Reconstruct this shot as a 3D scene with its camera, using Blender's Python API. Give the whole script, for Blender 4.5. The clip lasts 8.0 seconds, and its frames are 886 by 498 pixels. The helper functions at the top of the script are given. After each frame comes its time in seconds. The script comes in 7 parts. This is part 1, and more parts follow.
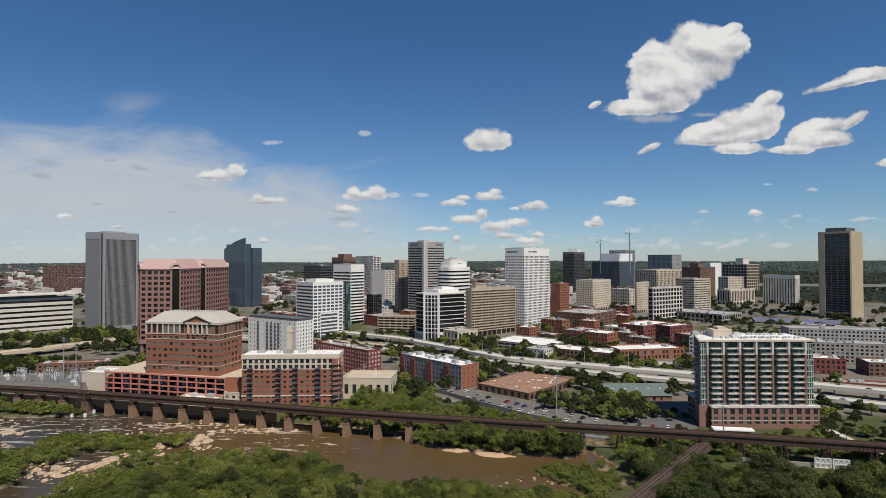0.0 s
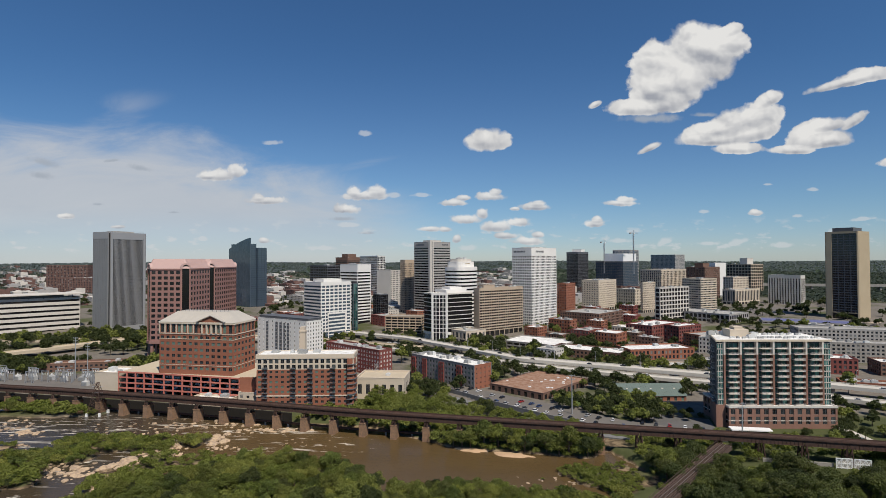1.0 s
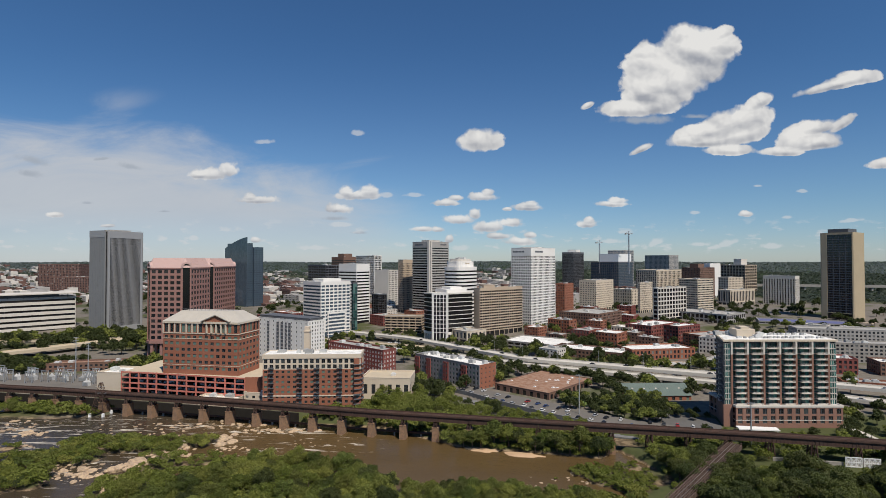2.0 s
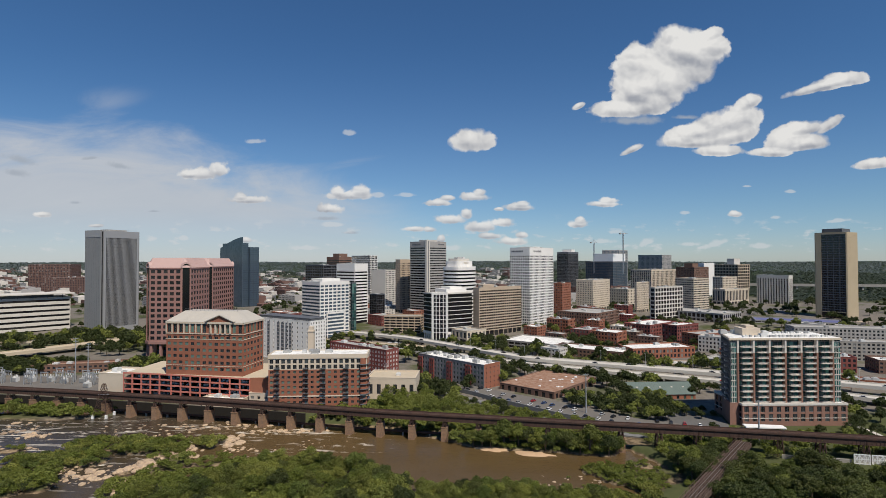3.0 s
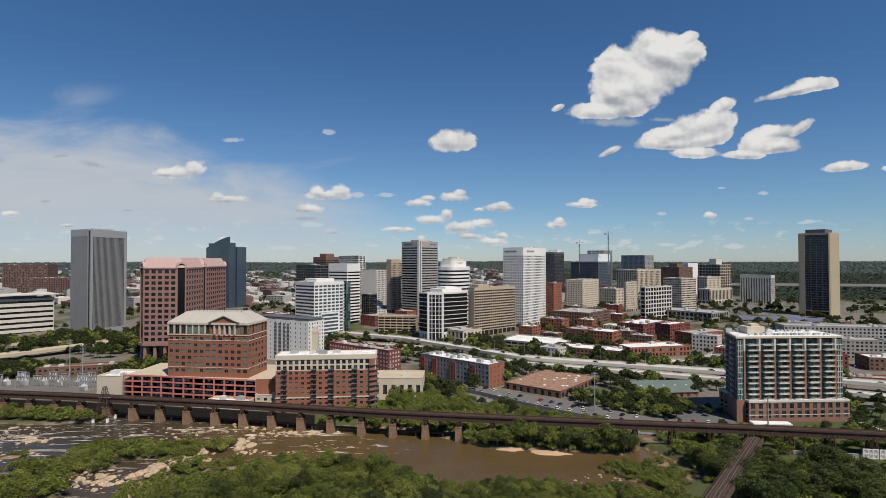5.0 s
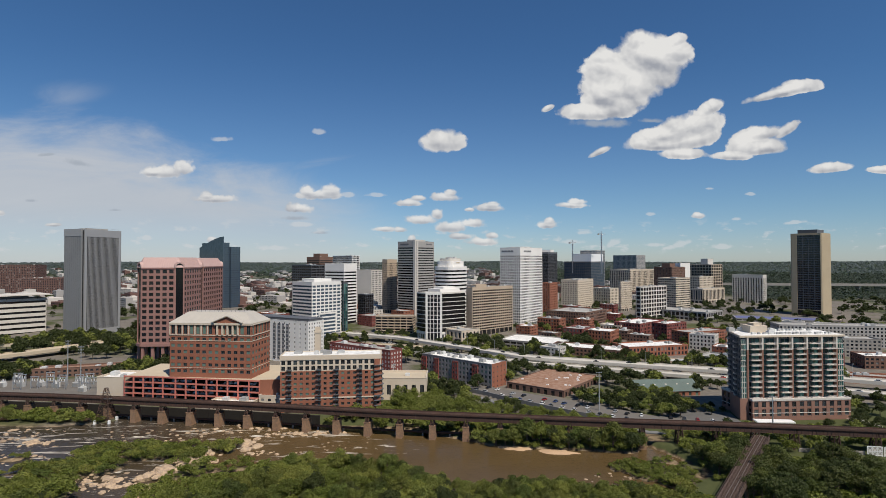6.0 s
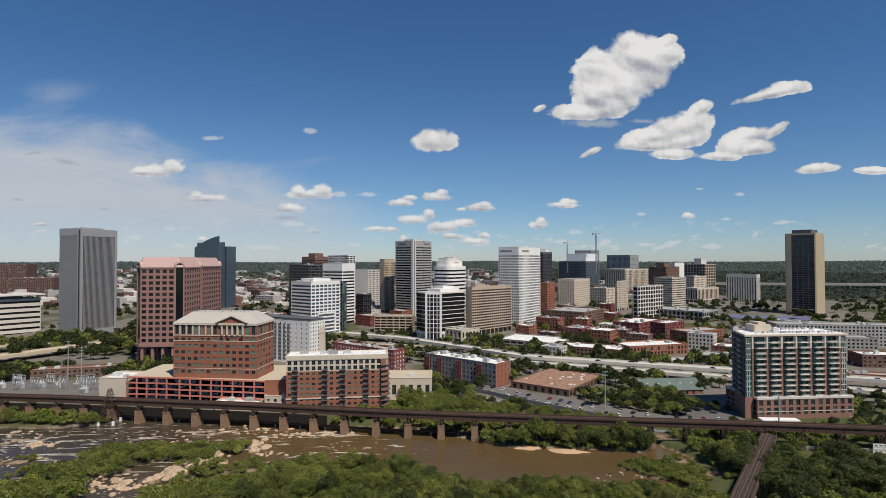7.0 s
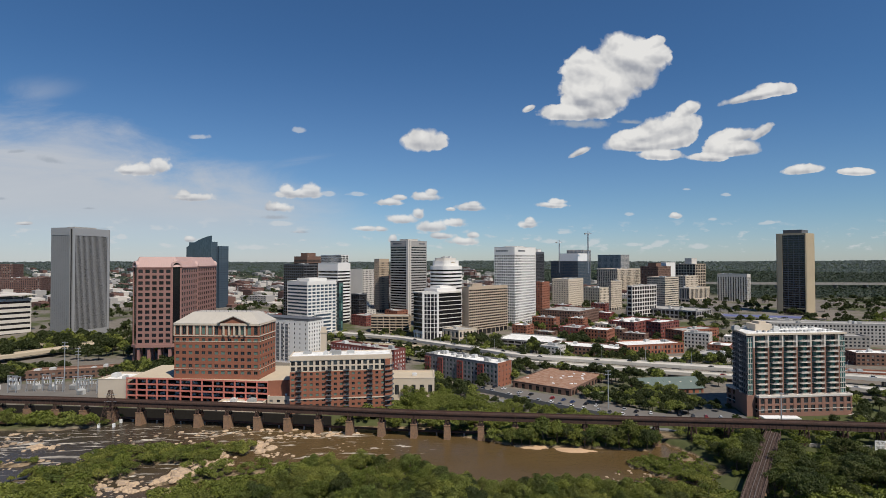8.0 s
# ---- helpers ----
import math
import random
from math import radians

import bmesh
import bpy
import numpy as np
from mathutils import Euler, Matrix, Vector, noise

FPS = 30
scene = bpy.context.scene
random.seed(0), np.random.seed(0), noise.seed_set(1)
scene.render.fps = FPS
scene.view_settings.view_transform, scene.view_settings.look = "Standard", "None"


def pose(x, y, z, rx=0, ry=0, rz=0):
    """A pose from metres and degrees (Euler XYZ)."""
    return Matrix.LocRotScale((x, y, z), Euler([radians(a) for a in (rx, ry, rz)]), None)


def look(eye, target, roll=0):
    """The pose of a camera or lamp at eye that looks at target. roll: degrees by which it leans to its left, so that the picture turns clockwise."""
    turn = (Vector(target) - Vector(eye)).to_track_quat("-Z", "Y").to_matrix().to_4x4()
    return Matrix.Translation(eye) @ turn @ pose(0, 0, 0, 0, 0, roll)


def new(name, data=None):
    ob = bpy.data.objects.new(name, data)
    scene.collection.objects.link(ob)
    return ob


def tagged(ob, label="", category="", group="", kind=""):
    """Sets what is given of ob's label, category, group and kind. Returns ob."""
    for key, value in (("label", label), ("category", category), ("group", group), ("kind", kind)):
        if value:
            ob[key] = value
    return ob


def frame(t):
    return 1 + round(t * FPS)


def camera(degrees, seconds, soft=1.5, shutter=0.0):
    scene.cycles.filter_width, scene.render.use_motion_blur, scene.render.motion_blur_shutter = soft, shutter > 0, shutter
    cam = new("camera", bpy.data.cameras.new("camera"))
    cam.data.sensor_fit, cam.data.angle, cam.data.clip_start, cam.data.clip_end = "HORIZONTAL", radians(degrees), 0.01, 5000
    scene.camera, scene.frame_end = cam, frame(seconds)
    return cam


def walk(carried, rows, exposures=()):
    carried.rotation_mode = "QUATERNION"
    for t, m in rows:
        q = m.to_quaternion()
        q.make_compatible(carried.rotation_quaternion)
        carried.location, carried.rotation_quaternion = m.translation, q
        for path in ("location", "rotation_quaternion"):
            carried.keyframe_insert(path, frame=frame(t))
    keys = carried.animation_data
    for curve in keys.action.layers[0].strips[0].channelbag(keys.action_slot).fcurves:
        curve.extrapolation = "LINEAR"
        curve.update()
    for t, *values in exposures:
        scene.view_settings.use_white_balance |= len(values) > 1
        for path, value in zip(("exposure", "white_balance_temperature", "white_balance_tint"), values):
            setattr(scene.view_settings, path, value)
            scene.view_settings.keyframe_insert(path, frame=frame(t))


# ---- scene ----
cam = camera(78.4, 8.0, soft=0.8)
PATH = [
    (0, (4.291, -1.273, 98.958), (4.244, 0.726, 98.998), -0.2),
    (0.5, (-0.321, -1.126, 98.914), (-0.372, 0.873, 98.954), -0.2),
    (1, (-4.974, -0.963, 98.856), (-5.022, 1.036, 98.896), -0.2),
    (1.5, (-9.731, -0.754, 98.78), (-9.766, 1.245, 98.82), -0.1),
    (3, (-23.897, 0.014, 98.318), (-23.887, 2.014, 98.358), -0.1),
    (3.5, (-28.471, 0.293, 98.217), (-28.443, 2.292, 98.258), -0.1),
    (4, (-32.98, 0.633, 98.12), (-32.934, 2.632, 98.161), -0.1),
    (4.5, (-37.543, 1.017, 98.032), (-37.479, 3.016, 98.073), -0.1),
    (6, (-51.385, 2.219, 97.762), (-51.267, 4.215, 97.803), -0.1),
    (6.5, (-56.008, 2.635, 97.735), (-55.875, 4.631, 97.776), -0.1),
    (7, (-60.588, 3.094, 97.724), (-60.44, 5.088, 97.764), -0.1),
    (7.5, (-65.14, 3.622, 97.715), (-64.972, 5.615, 97.756), -0.1),
    (8, (-69.71, 4.216, 97.711), (-69.523, 6.206, 97.75), -0.1),
]
walk(cam, [(t, look(eye, target, roll)) for t, eye, target, roll in PATH])

# ---- light ----
SUN_AZ, SUN_EL = radians(-58), radians(56)      # direction to the sun: angle from +x, height
sun_dir = Vector((math.cos(SUN_AZ) * math.cos(SUN_EL), math.sin(SUN_AZ) * math.cos(SUN_EL), math.sin(SUN_EL)))
sun = new("sun", bpy.data.lights.new("sun", "SUN"))
sun.data.energy, sun.data.angle, sun.data.color = 4.8, radians(0.55), (1.0, 0.92, 0.80)
sun.matrix_world = look((0, 0, 500), Vector((0, 0, 500)) - sun_dir)


class Nodes:
    """Short hand for building a node tree."""

    def __init__(self, tree):
        self.tree = tree

    def add(self, kind, inputs=()):
        n = self.tree.nodes.new(kind)
        for k, v in (inputs.items() if isinstance(inputs, dict) else enumerate(inputs)):
            if v is None:
                continue
            if isinstance(v, bpy.types.NodeSocket):
                self.tree.links.new(v, n.inputs[k])
            else:
                n.inputs[k].default_value = v
        return n

    def math(self, op, a, b=None, c=None, clamp=False):
        n = self.add("ShaderNodeMath", (a, b, c))
        n.operation, n.use_clamp = op, clamp
        return n.outputs[0]

    def vmath(self, op, a, b=None):
        n = self.add("ShaderNodeVectorMath", (a, b))
        n.operation = op
        return n.outputs["Value"] if op in ("LENGTH", "DOT_PRODUCT") else n.outputs[0]

    def noise(self, vec, scale, detail=4, rough=0.55, distort=0.0):
        return self.add("ShaderNodeTexNoise", {"Vector": vec, "Scale": scale, "Detail": detail, "Roughness": rough, "Distortion": distort})

    def ramp(self, fac, lo, hi, a=0.0, b=1.0, smooth=True):
        n = self.add("ShaderNodeMapRange", {0: fac, 1: lo, 2: hi, 3: a, 4: b})
        n.interpolation_type = "SMOOTHSTEP" if smooth else "LINEAR"
        return n.outputs[0]

    def mix(self, fac, a, b, blend="MIX"):
        n = self.add("ShaderNodeMix", {0: fac})
        n.data_type, n.blend_type = "RGBA", blend
        for k, v in ((6, a), (7, b)):
            if isinstance(v, bpy.types.NodeSocket):
                self.tree.links.new(v, n.inputs[k])
            else:
                n.inputs[k].default_value = (*v[:3], 1)
        return n.outputs[2]


def make_sky():
    world = bpy.data.worlds.new("sky")
    scene.world = world
    world.use_nodes = True
    t = world.node_tree
    t.nodes.clear()
    N = Nodes(t)
    sky = N.add("ShaderNodeTexSky")
    sky.sky_type, sky.sun_disc, sky.sun_elevation, sky.sun_rotation = "NISHITA", False, SUN_EL, radians(90) - SUN_AZ
    sky.altitude, sky.air_density, sky.dust_density, sky.ozone_density = 60, 1.0, 0.1, 3.0
    way = N.add("ShaderNodeTexCoord").outputs["Generated"]
    sep = N.add("ShaderNodeSeparateXYZ", (way,))
    # plan of the sky as seen to the north: u to the east, v upwards
    ahead = N.math("MAXIMUM", sep.outputs[1], 0.02)
    u = N.math("DIVIDE", sep.outputs[0], ahead)
    v = N.math("DIVIDE", sep.outputs[2], ahead)
    p = N.add("ShaderNodeCombineXYZ", (u, v, 0.0)).outputs[0]
    front = N.ramp(sep.outputs[1], 0.05, 0.3)
    swirl = N.add("ShaderNodeVectorMath", (N.noise(p, 16.0, 4, 0.55).outputs[1], (0.034, 0.034, 0.0)))
    swirl.operation = "MULTIPLY"
    bend = N.vmath("ADD", p, swirl.outputs[0])

    def lobes(at, sizes):
        """Rounded heaps at several sizes."""
        out = None
        for scale, k in sizes:
            vo = N.add("ShaderNodeTexVoronoi", {"Vector": at, "Scale": scale})
            vo.feature = "SMOOTH_F1"
            vo.inputs["Smoothness"].default_value = 0.25
            d = N.math("MULTIPLY_ADD", vo.outputs["Distance"], -k, 0.45 * k)
            out = d if out is None else N.math("ADD", out, d)
        return out

    LARGE, LITTLE = ((15.0, 0.9), (36.0, 0.65), (85.0, 0.35)), ((45.0, 0.8), (105.0, 0.5))
    puff, tuft = lobes(bend, LARGE), lobes(bend, LITTLE)
    relief = N.math("SUBTRACT", puff, lobes(N.vmath("ADD", bend, (0.007, 0.013, 0.0)), LARGE))
    relief2 = N.math("SUBTRACT", tuft, lobes(N.vmath("ADD", bend, (0.002, 0.005, 0.0)), LITTLE))
    fine = N.noise(p, 60.0, 6, 0.62).outputs[0]
    broad = N.noise(p, 11.0, 4, 0.5).outputs[0]

    def cloud_field(blobs):
        best = lift = None
        for cu, cv, ru, rv, tilt in blobs:
            ct, st = math.cos(radians(tilt)), math.sin(radians(tilt))
            q = N.vmath("SUBTRACT", p, (cu, cv, 0))
            xx = N.vmath("DOT_PRODUCT", q, (ct / ru, st / ru, 0))
            yy = N.vmath("DOT_PRODUCT", q, (-st / rv, ct / rv, 0))
            yy = N.math("MULTIPLY", yy, N.math("MULTIPLY_ADD", N.math("LESS_THAN", yy, 0.0), 0.6, 1.0))
            f = N.math("SUBTRACT", 1.0, N.vmath("LENGTH", N.add("ShaderNodeCombineXYZ", (xx, yy, 0.0)).outputs[0]))
            best = f if best is None else N.math("SMOOTH_MAX", best, f, 0.18)
            w = N.math("MULTIPLY", N.math("MAXIMUM", f, 0.0), yy)
            lift = w if lift is None else N.math("ADD", lift, w)
        return best, lift

    grey_at, _ = cloud_field(CLOUDS_GREY)
    b1, l1 = cloud_field(CLOUDS_BIG)
    b2, l2 = cloud_field(CLOUDS_SMALL)
    b3, _ = cloud_field(CLOUDS_FAINT)
    grit = N.math("MULTIPLY_ADD", fine, 1.1, -0.55)
    dens1 = N.math("ADD", N.math("ADD", b1, 0.10), N.math("MULTIPLY", N.math("ADD", puff, grit), 0.36))
    dens2 = N.math("ADD", N.math("ADD", b2, 0.14), N.math("MULTIPLY", N.math("ADD", tuft, grit), 0.62))
    dens3 = N.math("ADD", N.math("ADD", b3, 0.15), N.math("MULTIPLY", N.math("ADD", tuft, grit), 0.7))
    # crisp towards the light, ragged and soft elsewhere
    crisp = N.ramp(broad, 0.40, 0.58, 0.34, 0.12)
    cover1 = N.add("ShaderNodeMapRange", {0: dens1, 1: 0.0, 2: crisp}).outputs[0]
    cover = N.math("MAXIMUM", cover1, N.math("MULTIPLY", N.ramp(dens2, 0.0, 0.45), 0.92))
    thin = N.ramp(dens3, 0.0, 0.6, 0.0, 0.55)
    # low fields of fair-weather cloud towards the horizon
    flat = N.add("ShaderNodeMapping", {"Vector": p, "Scale": (1.0, 2.4, 1.0)}).outputs[0]
    far = N.noise(flat, 26.0, 6, 0.55).outputs[0]
    band = N.math("MULTIPLY", N.ramp(v, 0.008, 0.02), N.ramp(v, 0.09, 0.04))
    low = N.math("MULTIPLY", N.ramp(far, 0.56, 0.70), N.math("MULTIPLY", band, 0.6))
    # thin high sheet in the west, with a plume over it
    wisp_at = N.add("ShaderNodeMapping", {"Vector": p, "Rotation": (0, 0, radians(-16)), "Scale": (0.8, 3.0, 1.0)}).outputs[0]
    wisp = N.noise(wisp_at, 4.0, 8, 0.62, 0.7).outputs[0]
    edge = N.math("MINIMUM", N.math("MULTIPLY_ADD", u, -0.28, 0.085), 0.245)
    edge = N.math("ADD", edge, N.math("MULTIPLY_ADD", wisp, 0.20, -0.10))
    sheet = N.math("MULTIPLY", N.ramp(N.math("SUBTRACT", edge, v), -0.035, 0.09), N.ramp(u, 0.03, -0.22))
    sheet = N.math("MULTIPLY", sheet, N.ramp(v, 0.02, 0.11, 0.45, 0.88))
    streak, _ = cloud_field([(-0.640, 0.285, 0.13, 0.040, 10), (-0.175, 0.175, 0.10, 0.014, 14), (-0.50, 0.215, 0.20, 0.020, -18)])
    plume = N.math("MULTIPLY", N.math("MULTIPLY", N.ramp(streak, 0.0, 0.9), N.ramp(wisp, 0.44, 0.66)), 0.28)
    sheet = N.math("MAXIMUM", sheet, plume)
    # colours
    shade = N.math("MULTIPLY_ADD", N.math("ADD", l1, l2), 1.5, N.math("MULTIPLY_ADD", N.math("MULTIPLY_ADD", relief2, 0.4, relief), 0.5, N.math("MULTIPLY_ADD", broad, 1.3, -0.06)), clamp=True)
    body = N.mix(shade, (4.0, 4.2, 4.7), (9.0, 8.9, 8.7))
    blue = N.mix(N.ramp(v, 0.0, 0.13), (0.66, 0.80, 1.06), (0.605, 0.79, 0.975))
    blue = N.mix(N.ramp(v, 0.10, 0.42), blue, (0.435, 0.695, 0.925))
    c = N.mix(1.0, sky.outputs[0], blue, "MULTIPLY")
    c = N.mix(N.math("MULTIPLY", sheet, front), c, N.mix(wisp, (5.3, 5.7, 6.3), (6.7, 6.8, 7.0)))
    dim = N.ramp(N.math("ADD", grey_at, N.math("MULTIPLY", N.math("ADD", tuft, grit), 0.5)), 0.0, 0.8, 0.0, 0.8)
    c = N.mix(N.math("MULTIPLY", dim, front), c, (4.2, 4.7, 5.4))
    c = N.mix(N.math("MULTIPLY", N.math("MAXIMUM", low, thin), front), c, (7.2, 7.4, 7.6))
    c = N.mix(N.math("MULTIPLY", cover, front), c, body)
    bg = N.add("ShaderNodeBackground", {0: c, 1: SKY_STRENGTH})
    t.links.new(bg.outputs[0], N.add("ShaderNodeOutputWorld").inputs[0])


SKY_STRENGTH = 0.085
# clouds by direction: east and up as slopes, half sizes, tilt in degrees
CLOUDS_BIG = [
    (0.502, 0.221, 0.0667, 0.023, 4), (0.553, 0.231, 0.039, 0.0229, 10), (0.66, 0.21, 0.0503, 0.016, 5), (0.395, 0.306, 0.0578, 0.0462, 0), (0.478, 0.384, 0.0577, 0.0462, 0),
    (0.442, 0.386, 0.0555, 0.0508, 0), (0.503, 0.396, 0.0369, 0.0323, 0), (0.48, 0.35, 0.0369, 0.0415, 0), (0.38, 0.355, 0.0556, 0.0486, 0),
    (0.415, 0.332, 0.067, 0.0485, 0), (0.364, 0.311, 0.0486, 0.0417, 0), (0.434, 0.414, 0.0301, 0.0278, 0), (0.465, 0.376, 0.0554, 0.0508, 0),
    (0.364, 0.383, 0.0278, 0.0209, 0), (0.341, 0.276, 0.0671, 0.0197, 0), (0.392, 0.284, 0.0393, 0.0254, 0), (0.501, 0.415, 0.03, 0.0162, 20),
    (0.456, 0.229, 0.053, 0.023, 12), (0.507, 0.242, 0.0667, 0.0299, 16), (0.55, 0.254, 0.0482, 0.0321, 18), (0.573, 0.289, 0.0298, 0.0172, 28),
    (0.517, 0.2, 0.0482, 0.0138, 0), (0.461, 0.215, 0.0506, 0.0138, 0), (0.648, 0.224, 0.0526, 0.0274, 22), (0.676, 0.241, 0.0389, 0.0171, 8),
    (0.614, 0.197, 0.0412, 0.0114, 0), (0.689, 0.216, 0.0342, 0.0194, 0), (0.724, 0.249, 0.0319, 0.0126, 32), (0.692, 0.315, 0.0618, 0.0103, 14),
    (0.754, 0.332, 0.0434, 0.0171, 5), (0.723, 0.323, 0.0411, 0.0149, 12), (0.061, 0.217, 0.0455, 0.0268, 0), (0.258, 0.284, 0.0128, 0.007, 25),
    (0.354, 0.202, 0.0254, 0.0081, 25), (0.812, 0.176, 0.0454, 0.0136, 6), (0.923, 0.173, 0.0452, 0.009, 0),
]
CLOUDS_SMALL = [
    (-0.442, 0.157, 0.0474, 0.0142, 0), (-0.408, 0.165, 0.0237, 0.0178, 0), (-0.465, 0.157, 0.019, 0.0095, 0), (-0.352, 0.11, 0.0425, 0.0095, 0),
    (-0.368, 0.116, 0.0142, 0.0095, 0), (-0.168, 0.118, 0.047, 0.0117, 0), (-0.147, 0.126, 0.0211, 0.0153, 0), (-0.187, 0.124, 0.0165, 0.0129, 0),
    (-0.205, 0.093, 0.0306, 0.0118, 0), (-0.731, 0.084, 0.0191, 0.0072, 0), (-0.632, 0.063, 0.0167, 0.0048, 0), (-0.003, 0.104, 0.028, 0.0082, 0),
    (0.015, 0.113, 0.014, 0.007, 0), (0.064, 0.115, 0.0279, 0.0116, 0), (0.072, 0.123, 0.014, 0.0105, 0), (0.147, 0.096, 0.0348, 0.0093, 0),
    (0.151, 0.102, 0.0186, 0.0093, 0), (0.108, 0.093, 0.0116, 0.0046, 0), (0.022, 0.073, 0.0326, 0.0128, 0), (0.049, 0.083, 0.0128, 0.014, 0),
    (0.074, 0.06, 0.0349, 0.014, 0), (0.116, 0.067, 0.0255, 0.0105, 0), (-0.048, 0.056, 0.0234, 0.007, 0), (-0.02, 0.055, 0.0128, 0.007, 0),
    (0.002, 0.037, 0.0082, 0.0105, 0), (0.091, 0.043, 0.0232, 0.0081, 0), (0.134, 0.033, 0.0348, 0.0104, 0), (0.15, 0.044, 0.0139, 0.0081, 0),
    (0.3, 0.102, 0.0312, 0.0081, 0), (0.31, 0.108, 0.0208, 0.0081, 0), (0.254, 0.064, 0.022, 0.0092, 0), (0.258, 0.071, 0.0116, 0.0092, 0),
    (0.546, 0.083, 0.0149, 0.008, 0), (-0.357, 0.036, 0.0118, 0.0083, 0),
]
CLOUDS_FAINT = [
    (-0.342, 0.219, 0.0237, 0.0071, 0), (-0.168, 0.234, 0.0118, 0.0071, 0), (-0.116, 0.119, 0.0129, 0.007, 0), (-0.063, 0.119, 0.0211, 0.0058, 0),
    (0.453, 0.086, 0.0103, 0.0046, 0), (0.567, 0.135, 0.0103, 0.0034, 0), (0.649, 0.125, 0.0126, 0.0046, 0), (0.62, 0.077, 0.0103, 0.0046, 0),
    (0.382, 0.031, 0.0207, 0.008, 20), (0.515, 0.03, 0.0229, 0.008, 15), (0.299, 0.033, 0.0254, 0.0058, 0), (0.458, 0.028, 0.0252, 0.0057, 0),
    (0.596, 0.024, 0.0274, 0.0068, 0), (0.739, 0.071, 0.0273, 0.0045, 5), (-0.473, 0.04, 0.0118, 0.0059, 0), (-0.252, 0.022, 0.0306, 0.0059, 0),
    (0.02, 0.021, 0.0186, 0.007, 0), (-0.199, 0.065, 0.0235, 0.0059, 0),
]
CLOUDS_GREY = [
    (-0.775, 0.186, 0.0432, 0.0132, -14), (-0.778, 0.16, 0.0288, 0.0108, -8), (-0.644, 0.188, 0.0215, 0.0048, 6), (-0.589, 0.173, 0.0358, 0.0095, -8),
    (-0.67, 0.106, 0.0155, 0.0048, 0), (-0.21, 0.076, 0.0305, 0.0059, 0), (-0.166, 0.05, 0.0234, 0.0047, 0), (0.361, 0.257, 0.0717, 0.015, 0),
    (0.456, 0.263, 0.0346, 0.0069, 0), (-0.526, 0.09, 0.019, 0.0036, 0),
]
make_sky()


# ---- materials ----
def paint(name, rgb, rough=0.8, var=0.25, scale=0.25, grain=3.0, bump=0.0, metal=0.0, per=None, spread=0.0, other=None, patch=0.0, spec=0.3):
    """A surface with stains at one scale and grain at another. per: 'object' or 'island' makes each piece differ by spread.
    other: a second colour that shows in patches."""
    m = bpy.data.materials.new(name)
    m.use_nodes = True
    N = Nodes(m.node_tree)
    b = m.node_tree.nodes["Principled BSDF"]
    pos = N.add("ShaderNodeNewGeometry").outputs["Position"]
    stain = N.noise(pos, scale, 5, 0.6).outputs[0]
    fine = N.noise(pos, grain, 3, 0.6).outputs[0]
    k = N.math("MULTIPLY_ADD", stain, var * 1.6, 1 - var * 0.8)
    k = N.math("MULTIPLY", k, N.math("MULTIPLY_ADD", fine, var, 1 - var / 2))
    if per:
        src = N.add("ShaderNodeObjectInfo").outputs["Random"] if per == "object" else N.add("ShaderNodeNewGeometry").outputs["Random Per Island"]
        k = N.math("MULTIPLY", k, N.math("MULTIPLY_ADD", src, 2 * spread, 1 - spread))
    col = N.mix(1.0, rgb, N.add("ShaderNodeCombineXYZ", (k, k, k)).outputs[0], "MULTIPLY")
    if other:
        sel = N.ramp(N.noise(pos, scale * 2.3, 6, 0.65).outputs[0], 0.5 - patch * 0.2, 0.62 - patch * 0.2)
        col = N.mix(N.math("MULTIPLY", sel, min(1.0, 0.4 + patch)), col, other)
    m.node_tree.links.new(col, b.inputs["Base Color"])
    b.inputs["Roughness"].default_value, b.inputs["Metallic"].default_value = rough, metal
    b.inputs["Specular IOR Level"].default_value = spec
    if bump:
        bn = N.add("ShaderNodeBump", {"Strength": bump, "Distance": 0.3, "Height": fine})
        m.node_tree.links.new(bn.outputs[0], b.inputs["Normal"])
    return m


def glazing(name, rgb, bright, rough=0.08, share=0.2, per="island", vary=1.1):
    """Window glass of an unlit room: dark and glossy, a share of the panes with pale blinds behind."""
    m = bpy.data.materials.new(name)
    m.use_nodes = True
    N = Nodes(m.node_tree)
    b = m.node_tree.nodes["Principled BSDF"]
    src = N.add("ShaderNodeObjectInfo").outputs["Random"] if per == "object" else N.add("ShaderNodeNewGeometry").outputs["Random Per Island"]
    blind = N.ramp(src, 1 - share - 0.05, 1 - share + 0.05)
    k = N.math("MULTIPLY_ADD", N.math("FRACT", N.math("MULTIPLY", src, 7.31)), vary, 1 - vary / 2)
    col = N.mix(1.0, rgb, N.add("ShaderNodeCombineXYZ", (k, k, k)).outputs[0], "MULTIPLY")
    m.node_tree.links.new(N.mix(blind, col, bright), b.inputs["Base Color"])
    b.inputs["Roughness"].default_value, b.inputs["Specular IOR Level"].default_value = rough, 0.6
    return m


